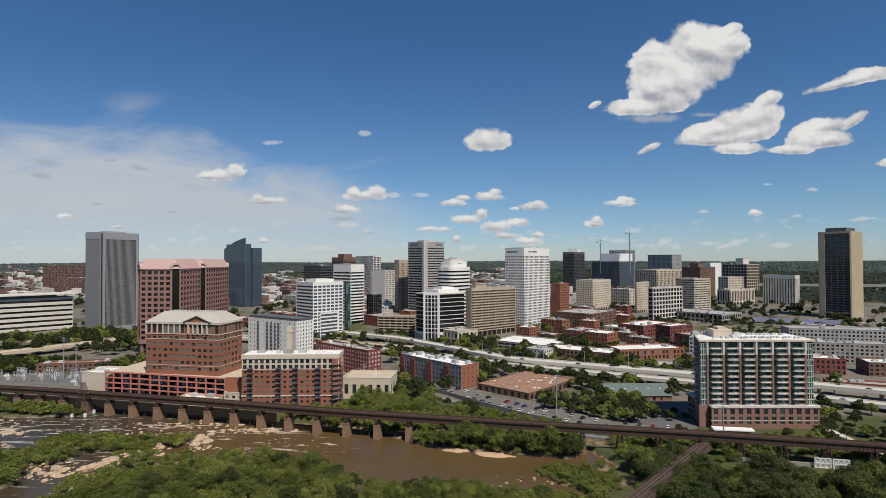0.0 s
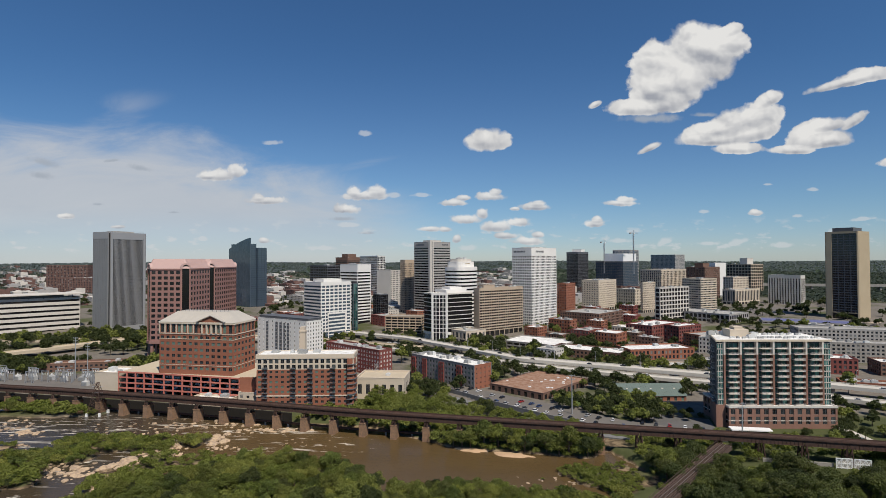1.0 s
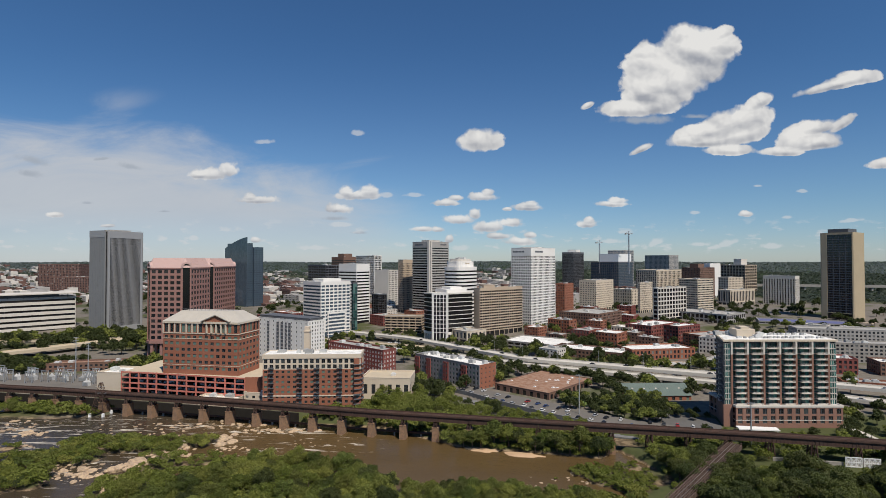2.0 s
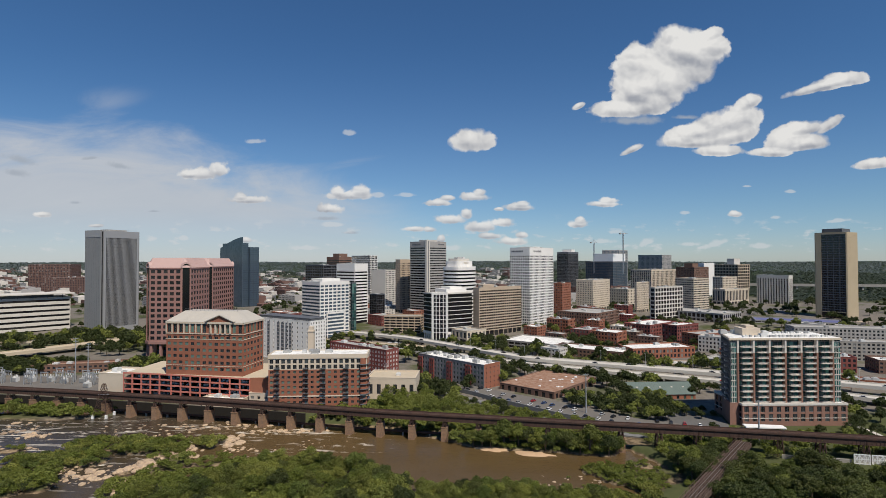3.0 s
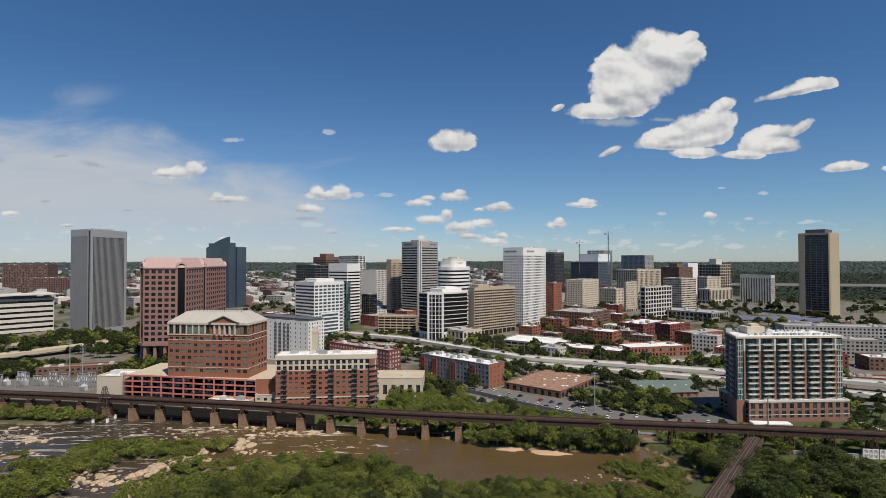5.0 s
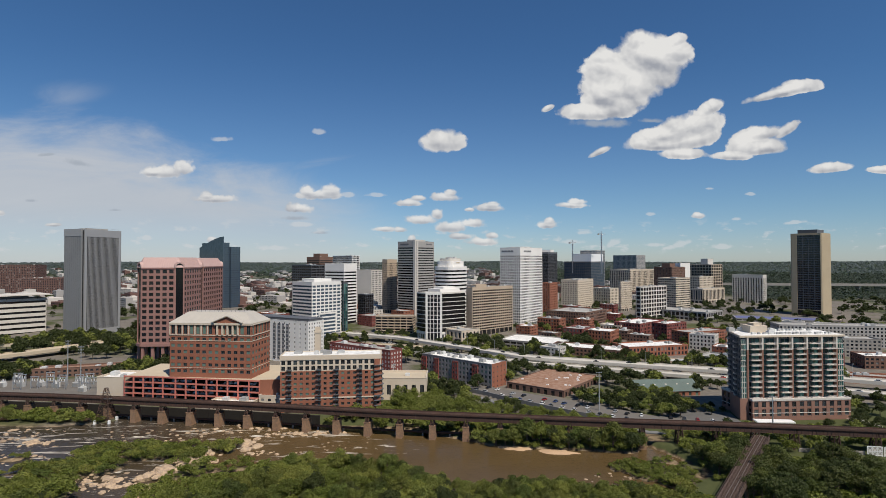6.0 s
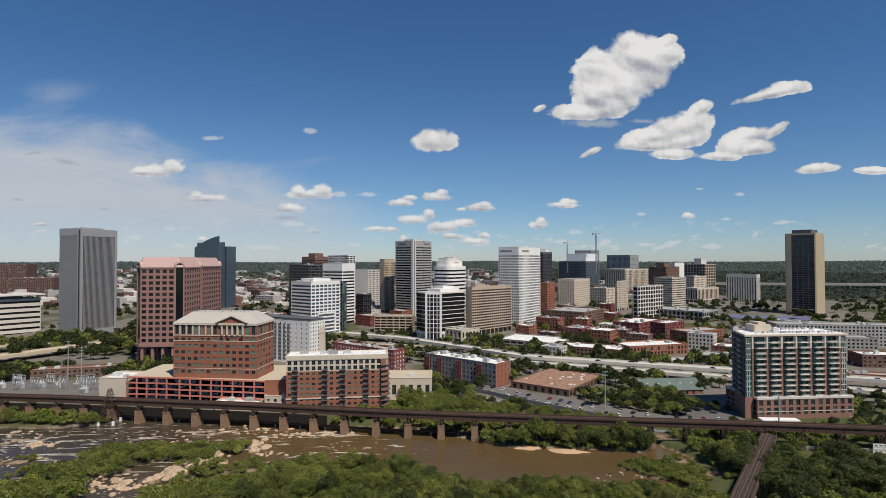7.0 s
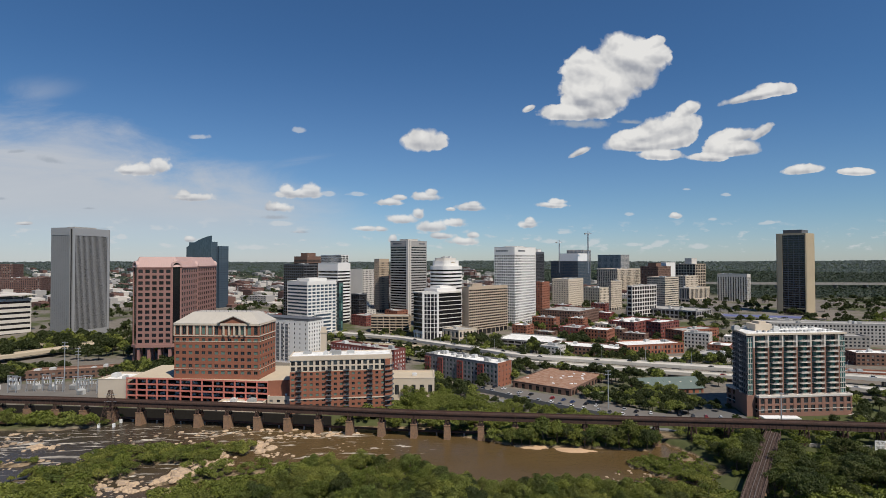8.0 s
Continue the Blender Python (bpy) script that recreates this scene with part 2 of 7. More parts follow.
def leafage(name, rgb, rgb2):
    m = bpy.data.materials.new(name)
    m.use_nodes = True
    N = Nodes(m.node_tree)
    t = m.node_tree
    b = t.nodes["Principled BSDF"]
    isl = N.add("ShaderNodeNewGeometry").outputs["Random Per Island"]
    obj = N.add("ShaderNodeObjectInfo").outputs["Random"]
    pos = N.add("ShaderNodeNewGeometry").outputs["Position"]
    big = N.noise(pos, 0.06, 3).outputs[0]
    f = N.math("ADD", N.math("MULTIPLY", obj, 0.6), N.math("MULTIPLY", big, 0.5))
    col = N.mix(N.ramp(f, 0.25, 0.80), rgb, rgb2)
    k = N.math("MULTIPLY", N.math("MULTIPLY_ADD", isl, 0.5, 0.75), N.math("MULTIPLY_ADD", N.math("FRACT", N.math("MULTIPLY", obj, 5.7)), 0.5, 0.72))
    col = N.mix(1.0, col, N.add("ShaderNodeCombineXYZ", (k, k, k)).outputs[0], "MULTIPLY")
    t.links.new(col, b.inputs["Base Color"])
    b.inputs["Roughness"].default_value, b.inputs["Specular IOR Level"].default_value = 0.6, 0.25
    tr = N.add("ShaderNodeBsdfTranslucent", {0: N.mix(1.0, col, (0.9, 1.1, 0.35), "MULTIPLY")})
    mx = N.add("ShaderNodeMixShader", (0.28, b.outputs[0], tr.outputs[0]))
    t.links.new(mx.outputs[0], t.nodes["Material Output"].inputs[0])
    return m


M = dict(
    white=paint("white_concrete", (0.73, 0.705, 0.67), 0.7, 0.14, 0.05),
    offwhite=paint("pale_precast", (0.56, 0.52, 0.47), 0.75, 0.16, 0.06),
    cream=paint("cream_limestone", (0.56, 0.475, 0.375), 0.85, 0.2, 0.08),
    tan=paint("tan_precast", (0.45, 0.355, 0.265), 0.85, 0.2, 0.08),
    buff=paint("buff_concrete", (0.42, 0.34, 0.23), 0.8, 0.15, 0.05),
    grey=paint("grey_concrete", (0.345, 0.328, 0.312), 0.8, 0.22, 0.1),
    greyd=paint("dark_grey_panel", (0.10, 0.105, 0.115), 0.6, 0.2, 0.1),
    greyp=paint("grey_panel_siding", (0.20, 0.20, 0.205), 0.6, 0.2, 0.1),
    alu=paint("brushed_aluminium", (0.235, 0.235, 0.235), 0.5, 0.1, 0.06, metal=0.1),
    alup=paint("pale_aluminium", (0.33, 0.33, 0.335), 0.45, 0.1, 0.06, metal=0.15),
    pink=paint("pink_granite", (0.30, 0.165, 0.140), 0.6, 0.18, 0.1),
    pinkroof=paint("pink_standing_seam", (0.48, 0.33, 0.30), 0.55, 0.1, 0.1),
    brick=paint("red_brick", (0.275, 0.110, 0.068), 0.9, 0.28, 0.15, 2.5, 0.1),
    brickd=paint("dark_red_brick", (0.20, 0.065, 0.055), 0.9, 0.28, 0.15, 2.5, 0.1),
    brickb=paint("brown_brick", (0.17, 0.10, 0.075), 0.9, 0.3, 0.15, 2.5, 0.1),
    brickv=paint("muted_brown_brick", (0.235, 0.130, 0.098), 0.9, 0.28, 0.15, 2.5, 0.1),
    # far brick, desaturated to put distance haze into its colour
    brickm=paint("haze_muted_brick", (0.15, 0.085, 0.070), 0.9, 0.25),
    sandroad=paint("sandy_road_concrete", (0.47, 0.395, 0.29), 0.9, 0.2, 0.06, 0.7),
    trestle=paint("weathered_trestle", (0.080, 0.052, 0.042), 0.9, 0.4, 0.4, 2.0, other=(0.14, 0.10, 0.08), patch=0.2),
    railtop=paint("worn_rail_steel", (0.16, 0.13, 0.115), 0.5, 0.2, 0.5, metal=0.3),
    coral=paint("coral_painted_concrete", (0.50, 0.17, 0.13), 0.8, 0.2, 0.1),
    slate=paint("grey_green_metal_roof", (0.12, 0.155, 0.14), 0.6, 0.2, 0.2),
    lead=paint("pale_grey_metal_roof", (0.44, 0.405, 0.355), 0.5, 0.15, 0.2),
    roofw=paint("white_roof_membrane", (0.74, 0.73, 0.70), 0.7, 0.28, 0.12, 0.9, other=(0.45, 0.43, 0.40), patch=0.1),
    roofg=paint("grey_gravel_roof", (0.30, 0.29, 0.275), 0.95, 0.35, 0.12, 1.2, other=(0.46, 0.44, 0.41), patch=0.2),
    roofb=paint("brown_ballast_roof", (0.25, 0.135, 0.085), 0.95, 0.35, 0.12, 1.2, other=(0.33, 0.22, 0.16), patch=0.3),
    steel=paint("rusty_steel", (0.065, 0.040, 0.032), 0.85, 0.4, 0.3, 2.0, other=(0.095, 0.05, 0.036), patch=0.2),
    stone=paint("weathered_pier_masonry", (0.27, 0.165, 0.100), 0.95, 0.3, 0.4, 2.0, 0.2, other=(0.17, 0.115, 0.08), patch=0.2),
    conc=paint("road_deck_concrete", (0.50, 0.47, 0.42), 0.9, 0.2, 0.06, 0.7),
    concs=paint("stained_concrete", (0.29, 0.27, 0.245), 0.9, 0.35, 0.1, 0.8),
    asph=paint("worn_asphalt", (0.115, 0.110, 0.105), 0.95, 0.3, 0.08, 0.8),
    lot=paint("pale_parking_asphalt", (0.145, 0.132, 0.118), 0.95, 0.3, 0.08, 0.8),
    lawn=paint("mown_grass", (0.085, 0.125, 0.030), 0.95, 0.4, 0.1, 1.4, other=(0.15, 0.14, 0.06), patch=0.1),
    rock=paint("tan_river_rock", (0.36, 0.265, 0.175), 0.95, 0.4, 0.3, 1.5, 0.4, 0.0, "island", 0.35, (0.24, 0.18, 0.14), 0.2),
    galv=paint("galvanised_steel", (0.50, 0.51, 0.52), 0.45, 0.15, 0.3, metal=0.6),
    whitem=paint("white_enamel", (0.78, 0.78, 0.77), 0.4, 0.12, 0.4),
    hvac=paint("roof_machinery", (0.42, 0.42, 0.41), 0.6, 0.25, 0.5, per="object", spread=0.35),
    bark=paint("grey_bark", (0.12, 0.09, 0.065), 0.95, 0.3, 0.8, 4.0),
    sand=paint("sandy_bank", (0.46, 0.31, 0.19), 0.95, 0.25, 0.2, 1.2),
    # near-black paints the darkness of rooms and recesses; also used for tyres
    void=paint("depth_dark_and_tyre_black", (0.018, 0.018, 0.020), 0.9, 0.2, 0.2),
    blueroof=paint("blue_grey_canopy", (0.12, 0.13, 0.26), 0.6, 0.2, 0.2),
    glass=glazing("dark_window_glass", (0.020, 0.024, 0.030), (0.20, 0.20, 0.19), 0.08, 0.18),
    glassb=glazing("blue_curtain_glass", (0.060, 0.085, 0.115), (0.070, 0.095, 0.125), 0.06, 0.3, vary=0.25),
    glasst=glazing("slate_blue_spandrel_glass", (0.040, 0.055, 0.075), (0.05, 0.07, 0.09), 0.15, 0.3, vary=0.2),
    glassm=glazing("dull_dark_glass", (0.030, 0.032, 0.036), (0.055, 0.057, 0.062), 0.5, 0.2),
    glassg=glazing("green_tinted_glass", (0.020, 0.060, 0.058), (0.10, 0.20, 0.18), 0.08, 0.3),
    glassk=glazing("black_glass", (0.012, 0.012, 0.014), (0.030, 0.028, 0.028), 0.12, 0.2),
    pane=glazing("brick_building_pane", (0.020, 0.028, 0.028), (0.13, 0.20, 0.16), 0.1, 0.42, "object"),
    panek=glazing("podium_pane", (0.020, 0.022, 0.024), (0.06, 0.07, 0.07), 0.1, 0.2, "object"),
    panes=glazing("green_balcony_glass", (0.022, 0.066, 0.064), (0.07, 0.18, 0.165), 0.06, 0.3, "object"),
    leaf=leafage("leaves", (0.078, 0.102, 0.022), (0.150, 0.164, 0.038)),
    leafd=leafage("dark_leaves", (0.046, 0.060, 0.018), (0.088, 0.100, 0.027)),
    leafy=leafage("bright_leaves", (0.118, 0.142, 0.025), (0.190, 0.196, 0.044)),
    # extra blue in these two leaf colours stands in for distance haze
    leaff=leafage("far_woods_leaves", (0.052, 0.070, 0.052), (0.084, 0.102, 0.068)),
    leafz=leafage("haze_tinted_leaves", (0.095, 0.120, 0.128), (0.115, 0.140, 0.145)),
    panew=glazing("white_blind_pane", (0.05, 0.05, 0.055), (0.55, 0.53, 0.50), 0.2, 0.8, "object"),
    wallg=paint("grey_wall_concrete", (0.17, 0.17, 0.168), 0.9, 0.3, 0.1, 0.8),
    # near-black so the wall carries the viaduct's shade in its own colour
    wallk=paint("shade_black_stone", (0.022, 0.019, 0.016), 0.95, 0.4, 0.2, 1.0),
)


# ---- mesh tools ----
class Mesh:
    """Collects boxes and faces for one mesh."""

    def __init__(self):
        self.v, self.f, self.m = [], [], []

    def quad(self, a, b, c, d, m=0):
        n = len(self.v)
        self.v += [a, b, c, d]
        self.f.append((n, n + 1, n + 2, n + 3))
        self.m.append(m)
        return self

    def box(self, x0, y0, z0, x1, y1, z1, m=0, taper=0.0):
        n = len(self.v)
        x0, x1, y0, y1 = min(x0, x1), max(x0, x1), min(y0, y1), max(y0, y1)
        t = taper
        self.v += [(x0, y0, z0), (x1, y0, z0), (x1, y1, z0), (x0, y1, z0), (x0 + t, y0 + t, z1), (x1 - t, y0 + t, z1), (x1 - t, y1 - t, z1), (x0 + t, y1 - t, z1)]
        for q in ((0, 3, 2, 1), (4, 5, 6, 7), (0, 1, 5, 4), (1, 2, 6, 5), (2, 3, 7, 6), (3, 0, 4, 7)):
            self.f.append(tuple(n + i for i in q))
            self.m.append(m)
        return self

    def beam(self, a, b, w, h=None, m=0):
        """A square bar from a to b."""
        a, b = Vector(a), Vector(b)
        d = (b - a).normalized()
        s = d.cross(Vector((0, 0, 1)))
        s = (s if s.length > 1e-3 else Vector((1, 0, 0))).normalized()
        t = s.cross(d)
        s, t = s * w / 2, t * (h or w) / 2
        n = len(self.v)
        for e in (a, b):
            self.v += [tuple(e - s - t), tuple(e + s - t), tuple(e + s + t), tuple(e - s + t)]
        for q in ((3, 2, 1, 0), (4, 5, 6, 7), (0, 1, 5, 4), (1, 2, 6, 5), (2, 3, 7, 6), (3, 0, 4, 7)):
            self.f.append(tuple(n + i for i in q))
            self.m.append(m)
        return self

    def prism(self, pts, z0, z1, m=0):
        """An upright prism on a plan given anticlockwise."""
        n, k = len(self.v), len(pts)
        self.v += [(x, y, z0) for x, y in pts] + [(x, y, z1) for x, y in pts]
        self.f.append(tuple(n + i for i in reversed(range(k))))
        self.f.append(tuple(n + k + i for i in range(k)))
        for i in range(k):
            j = (i + 1) % k
            self.f.append((n + i, n + j, n + k + j, n + k + i))
        self.m += [m] * (k + 2)
        return self

    def tube(self, a, b, r0, r1, sides=8, m=0):
        a, b = Vector(a), Vector(b)
        d = (b - a).normalized()
        s = d.orthogonal().normalized()
        t = d.cross(s)
        n = len(self.v)
        for e, r in ((a, r0), (b, r1)):
            self.v += [tuple(e + r * (math.cos(2 * math.pi * i / sides) * s + math.sin(2 * math.pi * i / sides) * t)) for i in range(sides)]
        for i in range(sides):
            j = (i + 1) % sides
            self.f.append((n + i, n + j, n + sides + j, n + sides + i))
        self.f.append(tuple(n + i for i in reversed(range(sides))))
        self.f.append(tuple(n + sides + i for i in range(sides)))
        self.m += [m] * (sides + 2)
        return self

    def data(self, name, mats):
        d = bpy.data.meshes.new(name)
        d.from_pydata(self.v, [], self.f)
        for x in (mats if isinstance(mats, (list, tuple)) else [mats]):
            d.materials.append(x)
        d.polygons.foreach_set("material_index", self.m)
        d.update()
        return d


def part(name, mesh, mats, parent, label=""):
    d = mesh if isinstance(mesh, bpy.types.Mesh) else mesh.data(name, mats)
    o = new(name, d)
    o.parent = parent
    return tagged(o, label)


def thing(name, label, category, m=None, group="", kind=""):
    o = new(name)
    o.empty_display_size = 1
    o.matrix_world = m or Matrix()
    return tagged(o, label, category, group, kind)


def solid(name, mesh, mats, label, category="", m=None, group="", kind=""):
    o = new(name, mesh.data(name, mats))
    o.matrix_world = m or Matrix()
    return tagged(o, label, category, group, kind)


# ---- the ground ----
def smooth(a, b, x):
    t = np.clip((x - a) / (b - a), 0, 1)
    return t * t * (3 - 2 * t)


VIADUCT = [(-620, 424), (-450, 394), (-314, 364), (-273, 357), (-156, 331), (-59, 306), (38, 286), (119, 271), (184, 257), (320, 226), (520, 170)]
VX, VY = [p[0] for p in VIADUCT], [p[1] for p in VIADUCT]
BANK_X, BANK_Y = [-2000, -450, -300, -150, -60, -35, -10, 30, 62, 72, 84, 100, 160, 300, 2000], [560, 405, 374, 341, 317, 302, 286, 275, 270, 283, 250, 205, 150, 60, -300]
# islands: centre, half sizes, height
ISLES = [(-98, 219, 68, 37, 2.2), (-184, 286, 40, 9, 1.0), (-212, 264, 23, 9, 1.0), (-262, 282, 22, 5, 0.5), (-216, 236, 21, 17, 1.2), (8, 209, 60, 25, 1.1), (62, 248, 27, 15, 1.0), (-120, 262, 26, 6, 0.7),
         (-158, 262, 12, 15, 0.8), (-160, 232, 8, 12, 0.6), (-290, 345, 60, 9, 0.8), (95, 205, 45, 40, 1.6)]


def height(x, y):
    x, y = np.asarray(x, float), np.asarray(y, float)
    wob = 3.0 * np.sin(x * 0.11 + 1.3 * np.sin(y * 0.05)) + 2.0 * np.sin(y * 0.19 + x * 0.05)
    bank = np.interp(x, BANK_X, BANK_Y)
    h = -1.8 + 4.6 * smooth(-2, 7, y - bank + 0.4 * wob)
    rail = np.interp(x, VX, VY)
    h = h + 3.2 * smooth(9, 13, y - rail) * smooth(-80, -110, x) * smooth(520, 440, y)
    wall = np.interp(x, [-60, -14, -1, 18, 48, 76, 112], [420, 400, 387, 364, 333, 310, 295])
    h = h - 2.3 * smooth(-1, -4, y - wall) * smooth(-70, -50, x) * smooth(105, 80, x) * smooth(2, 8, y - rail)
    h = h + 8.5 * smooth(600, 860, y)
    ripple = 4.0 * np.sin(x * 0.31 + y * 0.17) + 3.0 * np.sin(x * 0.23 - y * 0.41 + 1.0)
    for cx, cy, rx, ry, top in ISLES:
        d = np.hypot((x - cx + wob + ripple) / rx, (y - cy + 0.5 * wob + 0.45 * ripple) / ry)
        h = np.maximum(h, -1.8 + (top + 1.8) * smooth(1.12, 0.8, d))
    h = np.maximum(h, -1.8 + 6.0 * smooth(-20, -60, y))
    far = np.hypot(x, y)
    return h + 64.0 * smooth(1500, 5200, far) + 5 * np.sin(x * 0.0021) * smooth(1500, 3000, far)


def zat(x, y):
    return float(height(x, y))


def make_ground():
    xs = np.unique(np.concatenate([np.arange(-4900, -1000, 150), np.arange(-1000, -440, 40), np.arange(-440, 320, 3.0), np.arange(320, 1000, 40), np.arange(1000, 4901, 150)]))
    ys = np.unique(np.concatenate([np.arange(-1500, 140, 60), np.arange(140, 450, 3.0), np.arange(450, 800, 14), np.arange(800, 1500, 50), np.arange(1500, 4901, 120)]))
    X, Y = np.meshgrid(xs, ys)
    Z = height(X, Y)
    v = np.stack([X, Y, Z], -1).reshape(-1, 3)
    w = len(xs)
    i = np.arange(w * (len(ys) - 1)).reshape(-1, w)[:, :-1].ravel()
    f = np.stack([i, i + 1, i + w + 1, i + w], -1)
    d = bpy.data.meshes.new("ground")
    d.from_pydata(v.tolist(), [], f.tolist())
    d.polygons.foreach_set("use_smooth", [True] * len(f))
    m = bpy.data.materials.new("earth_and_city_ground")
    m.use_nodes = True
    N = Nodes(m.node_tree)
    b = m.node_tree.nodes["Principled BSDF"]
    pos = N.add("ShaderNodeNewGeometry").outputs["Position"]
    s = N.add("ShaderNodeSeparateXYZ", (pos,))
    n1 = N.noise(pos, 0.012, 6, 0.65).outputs[0]
    n2 = N.noise(pos, 0.25, 5, 0.65).outputs[0]
    grass = N.mix(n2, (0.042, 0.056, 0.020), (0.095, 0.098, 0.042))
    paved = N.mix(n2, (0.07, 0.066, 0.062), (0.26, 0.225, 0.185))
    city = N.mix(N.ramp(n1, 0.40, 0.54), grass, paved)
    wood = N.mix(n2, (0.018, 0.034, 0.014), (0.045, 0.065, 0.024))
    east = N.math("ADD", s.outputs[1], N.math("MULTIPLY", s.outputs[0], 0.9))
    far = N.math("MAXIMUM", N.ramp(east, 1750, 2150), N.ramp(s.outputs[1], 2300, 3000))
    far = N.math("MAXIMUM", far, N.ramp(s.outputs[1], 1000, 1600, 0.0, 0.45))
    col = N.mix(N.math("MULTIPLY", far, N.ramp(n1, 0.66, 0.58)), city, wood)
    shore = N.mix(N.ramp(n2, 0.42, 0.62), (0.085, 0.062, 0.038), (0.26, 0.19, 0.12))
    river = N.mix(N.ramp(N.math("MULTIPLY_ADD", n2, 1.2, s.outputs[2]), 1.0, 1.9), shore, grass)
    near = N.ramp(s.outputs[1], 330, 350)
    col = N.mix(near, river, col)
    m.node_tree.links.new(col, b.inputs["Base Color"])
    b.inputs["Roughness"].default_value, b.inputs["Specular IOR Level"].default_value = 0.95, 0.15
    d.materials.append(m)
    tagged(new("ground", d), "river banks, islands and paved city ground reaching the horizon", "ground", kind="structure")


def make_water():
    me = Mesh()
    me.quad((-3000, -70, 0), (1500, -70, 0), (1500, 430, 0), (-3000, 700, 0))
    m = bpy.data.materials.new("muddy_river_water")
    m.use_nodes = True
    N = Nodes(m.node_tree)
    b = m.node_tree.nodes["Principled BSDF"]
    pos = N.add("ShaderNodeNewGeometry").outputs["Position"]
    s = N.add("ShaderNodeSeparateXYZ", (pos,))
    flow = N.add("ShaderNodeMapping", {"Vector": pos, "Rotation": (0, 0, radians(16)), "Scale": (0.35, 1.0, 1.0)}).outputs[0]
    n1 = N.noise(flow, 0.05, 5, 0.6).outputs[0]
    n2 = N.noise(flow, 0.30, 6, 0.65, 0.8).outputs[0]
    col = N.mix(n1, (0.078, 0.050, 0.021), (0.108, 0.071, 0.031))
    col = N.mix(N.ramp(s.outputs[0], -120, -210, 0.0, 0.85), col, (0.040, 0.034, 0.027))
    rapid = N.math("MAXIMUM", N.ramp(s.outputs[0], -120, -190), N.math("MULTIPLY", N.ramp(s.outputs[1], 268, 280), N.ramp(s.outputs[0], -40, -62)))
    streak = N.noise(N.add("ShaderNodeMapping", {"Vector": pos, "Rotation": (0, 0, radians(14)), "Scale": (0.16, 1.0, 1.0)}).outputs[0], 0.22, 6, 0.62, 0.5).outputs[0]
    foam = N.math("MAXIMUM", N.ramp(N.math("ADD", n2, N.math("MULTIPLY", n1, 0.5)), 0.86, 0.98), N.ramp(streak, 0.58, 0.70))
    braid = N.noise(N.add("ShaderNodeMapping", {"Vector": pos, "Rotation": (0, 0, radians(24)), "Scale": (0.22, 1.0, 1.0)}).outputs[0], 0.16, 7, 0.66, 1.2).outputs[0]
    chute = N.math("MULTIPLY", N.ramp(s.outputs[0], -185, -225), N.math("MULTIPLY", N.ramp(s.outputs[1], 284, 300), N.ramp(s.outputs[1], 350, 325)))
    foam = N.math("MAXIMUM", foam, N.math("MULTIPLY", N.ramp(braid, 0.57, 0.68), chute))
    foam = N.math("MULTIPLY", foam, rapid)
    col = N.mix(foam, col, (0.62, 0.56, 0.48))
    m.node_tree.links.new(col, b.inputs["Base Color"])
    m.node_tree.links.new(N.math("MULTIPLY_ADD", foam, 0.5, 0.22), b.inputs["Roughness"])
    b.inputs["Specular IOR Level"].default_value = 0.16
    wave = N.noise(flow, 1.2, 4, 0.6).outputs[0]
    bn = N.add("ShaderNodeBump", {"Strength": 0.35, "Distance": 0.25, "Height": N.math("ADD", wave, N.math("MULTIPLY", n2, 1.2))})
    m.node_tree.links.new(bn.outputs[0], b.inputs["Normal"])
    solid("river_water", me, m, "muddy brown river with white rapids among rocks", "river", kind="structure")


make_ground()
make_water()


# ---- buildings ----
def side_frames(L, R):
    """The four sides of a block whose front right corner is the origin: start, direction, length, first and last run."""
    return [((-L, 0), (1, 0), L, 0.0, L), ((0, 0), (0, 1), R, 0.5, R - 0.5), ((0, R), (-1, 0), L, 0.0, L), ((-L, R), (0, -1), R, 0.5, R - 0.5)]


def side_box(me, side, s0, s1, d0, d1, z0, z1, m=0):
    (ox, oy), (dx, dy), *_ = side
    nx, ny = dy, -dx
    me.box(ox + dx * s0 + nx * d0, oy + dy * s0 + ny * d0, z0, ox + dx * s1 + nx * d1, oy + dy * s1 + ny * d1, z1, m)


def side_quad(me, side, s0, s1, d, z0, z1, m=0):
    (ox, oy), (dx, dy), *_ = side
    nx, ny = dy, -dx
    a, b = (ox + dx * s0 + nx * d, oy + dy * s0 + ny * d), (ox + dx * s1 + nx * d, oy + dy * s1 + ny * d)
    me.quad((*a, z0), (*b, z0), (*b, z1), (*a, z1), m)


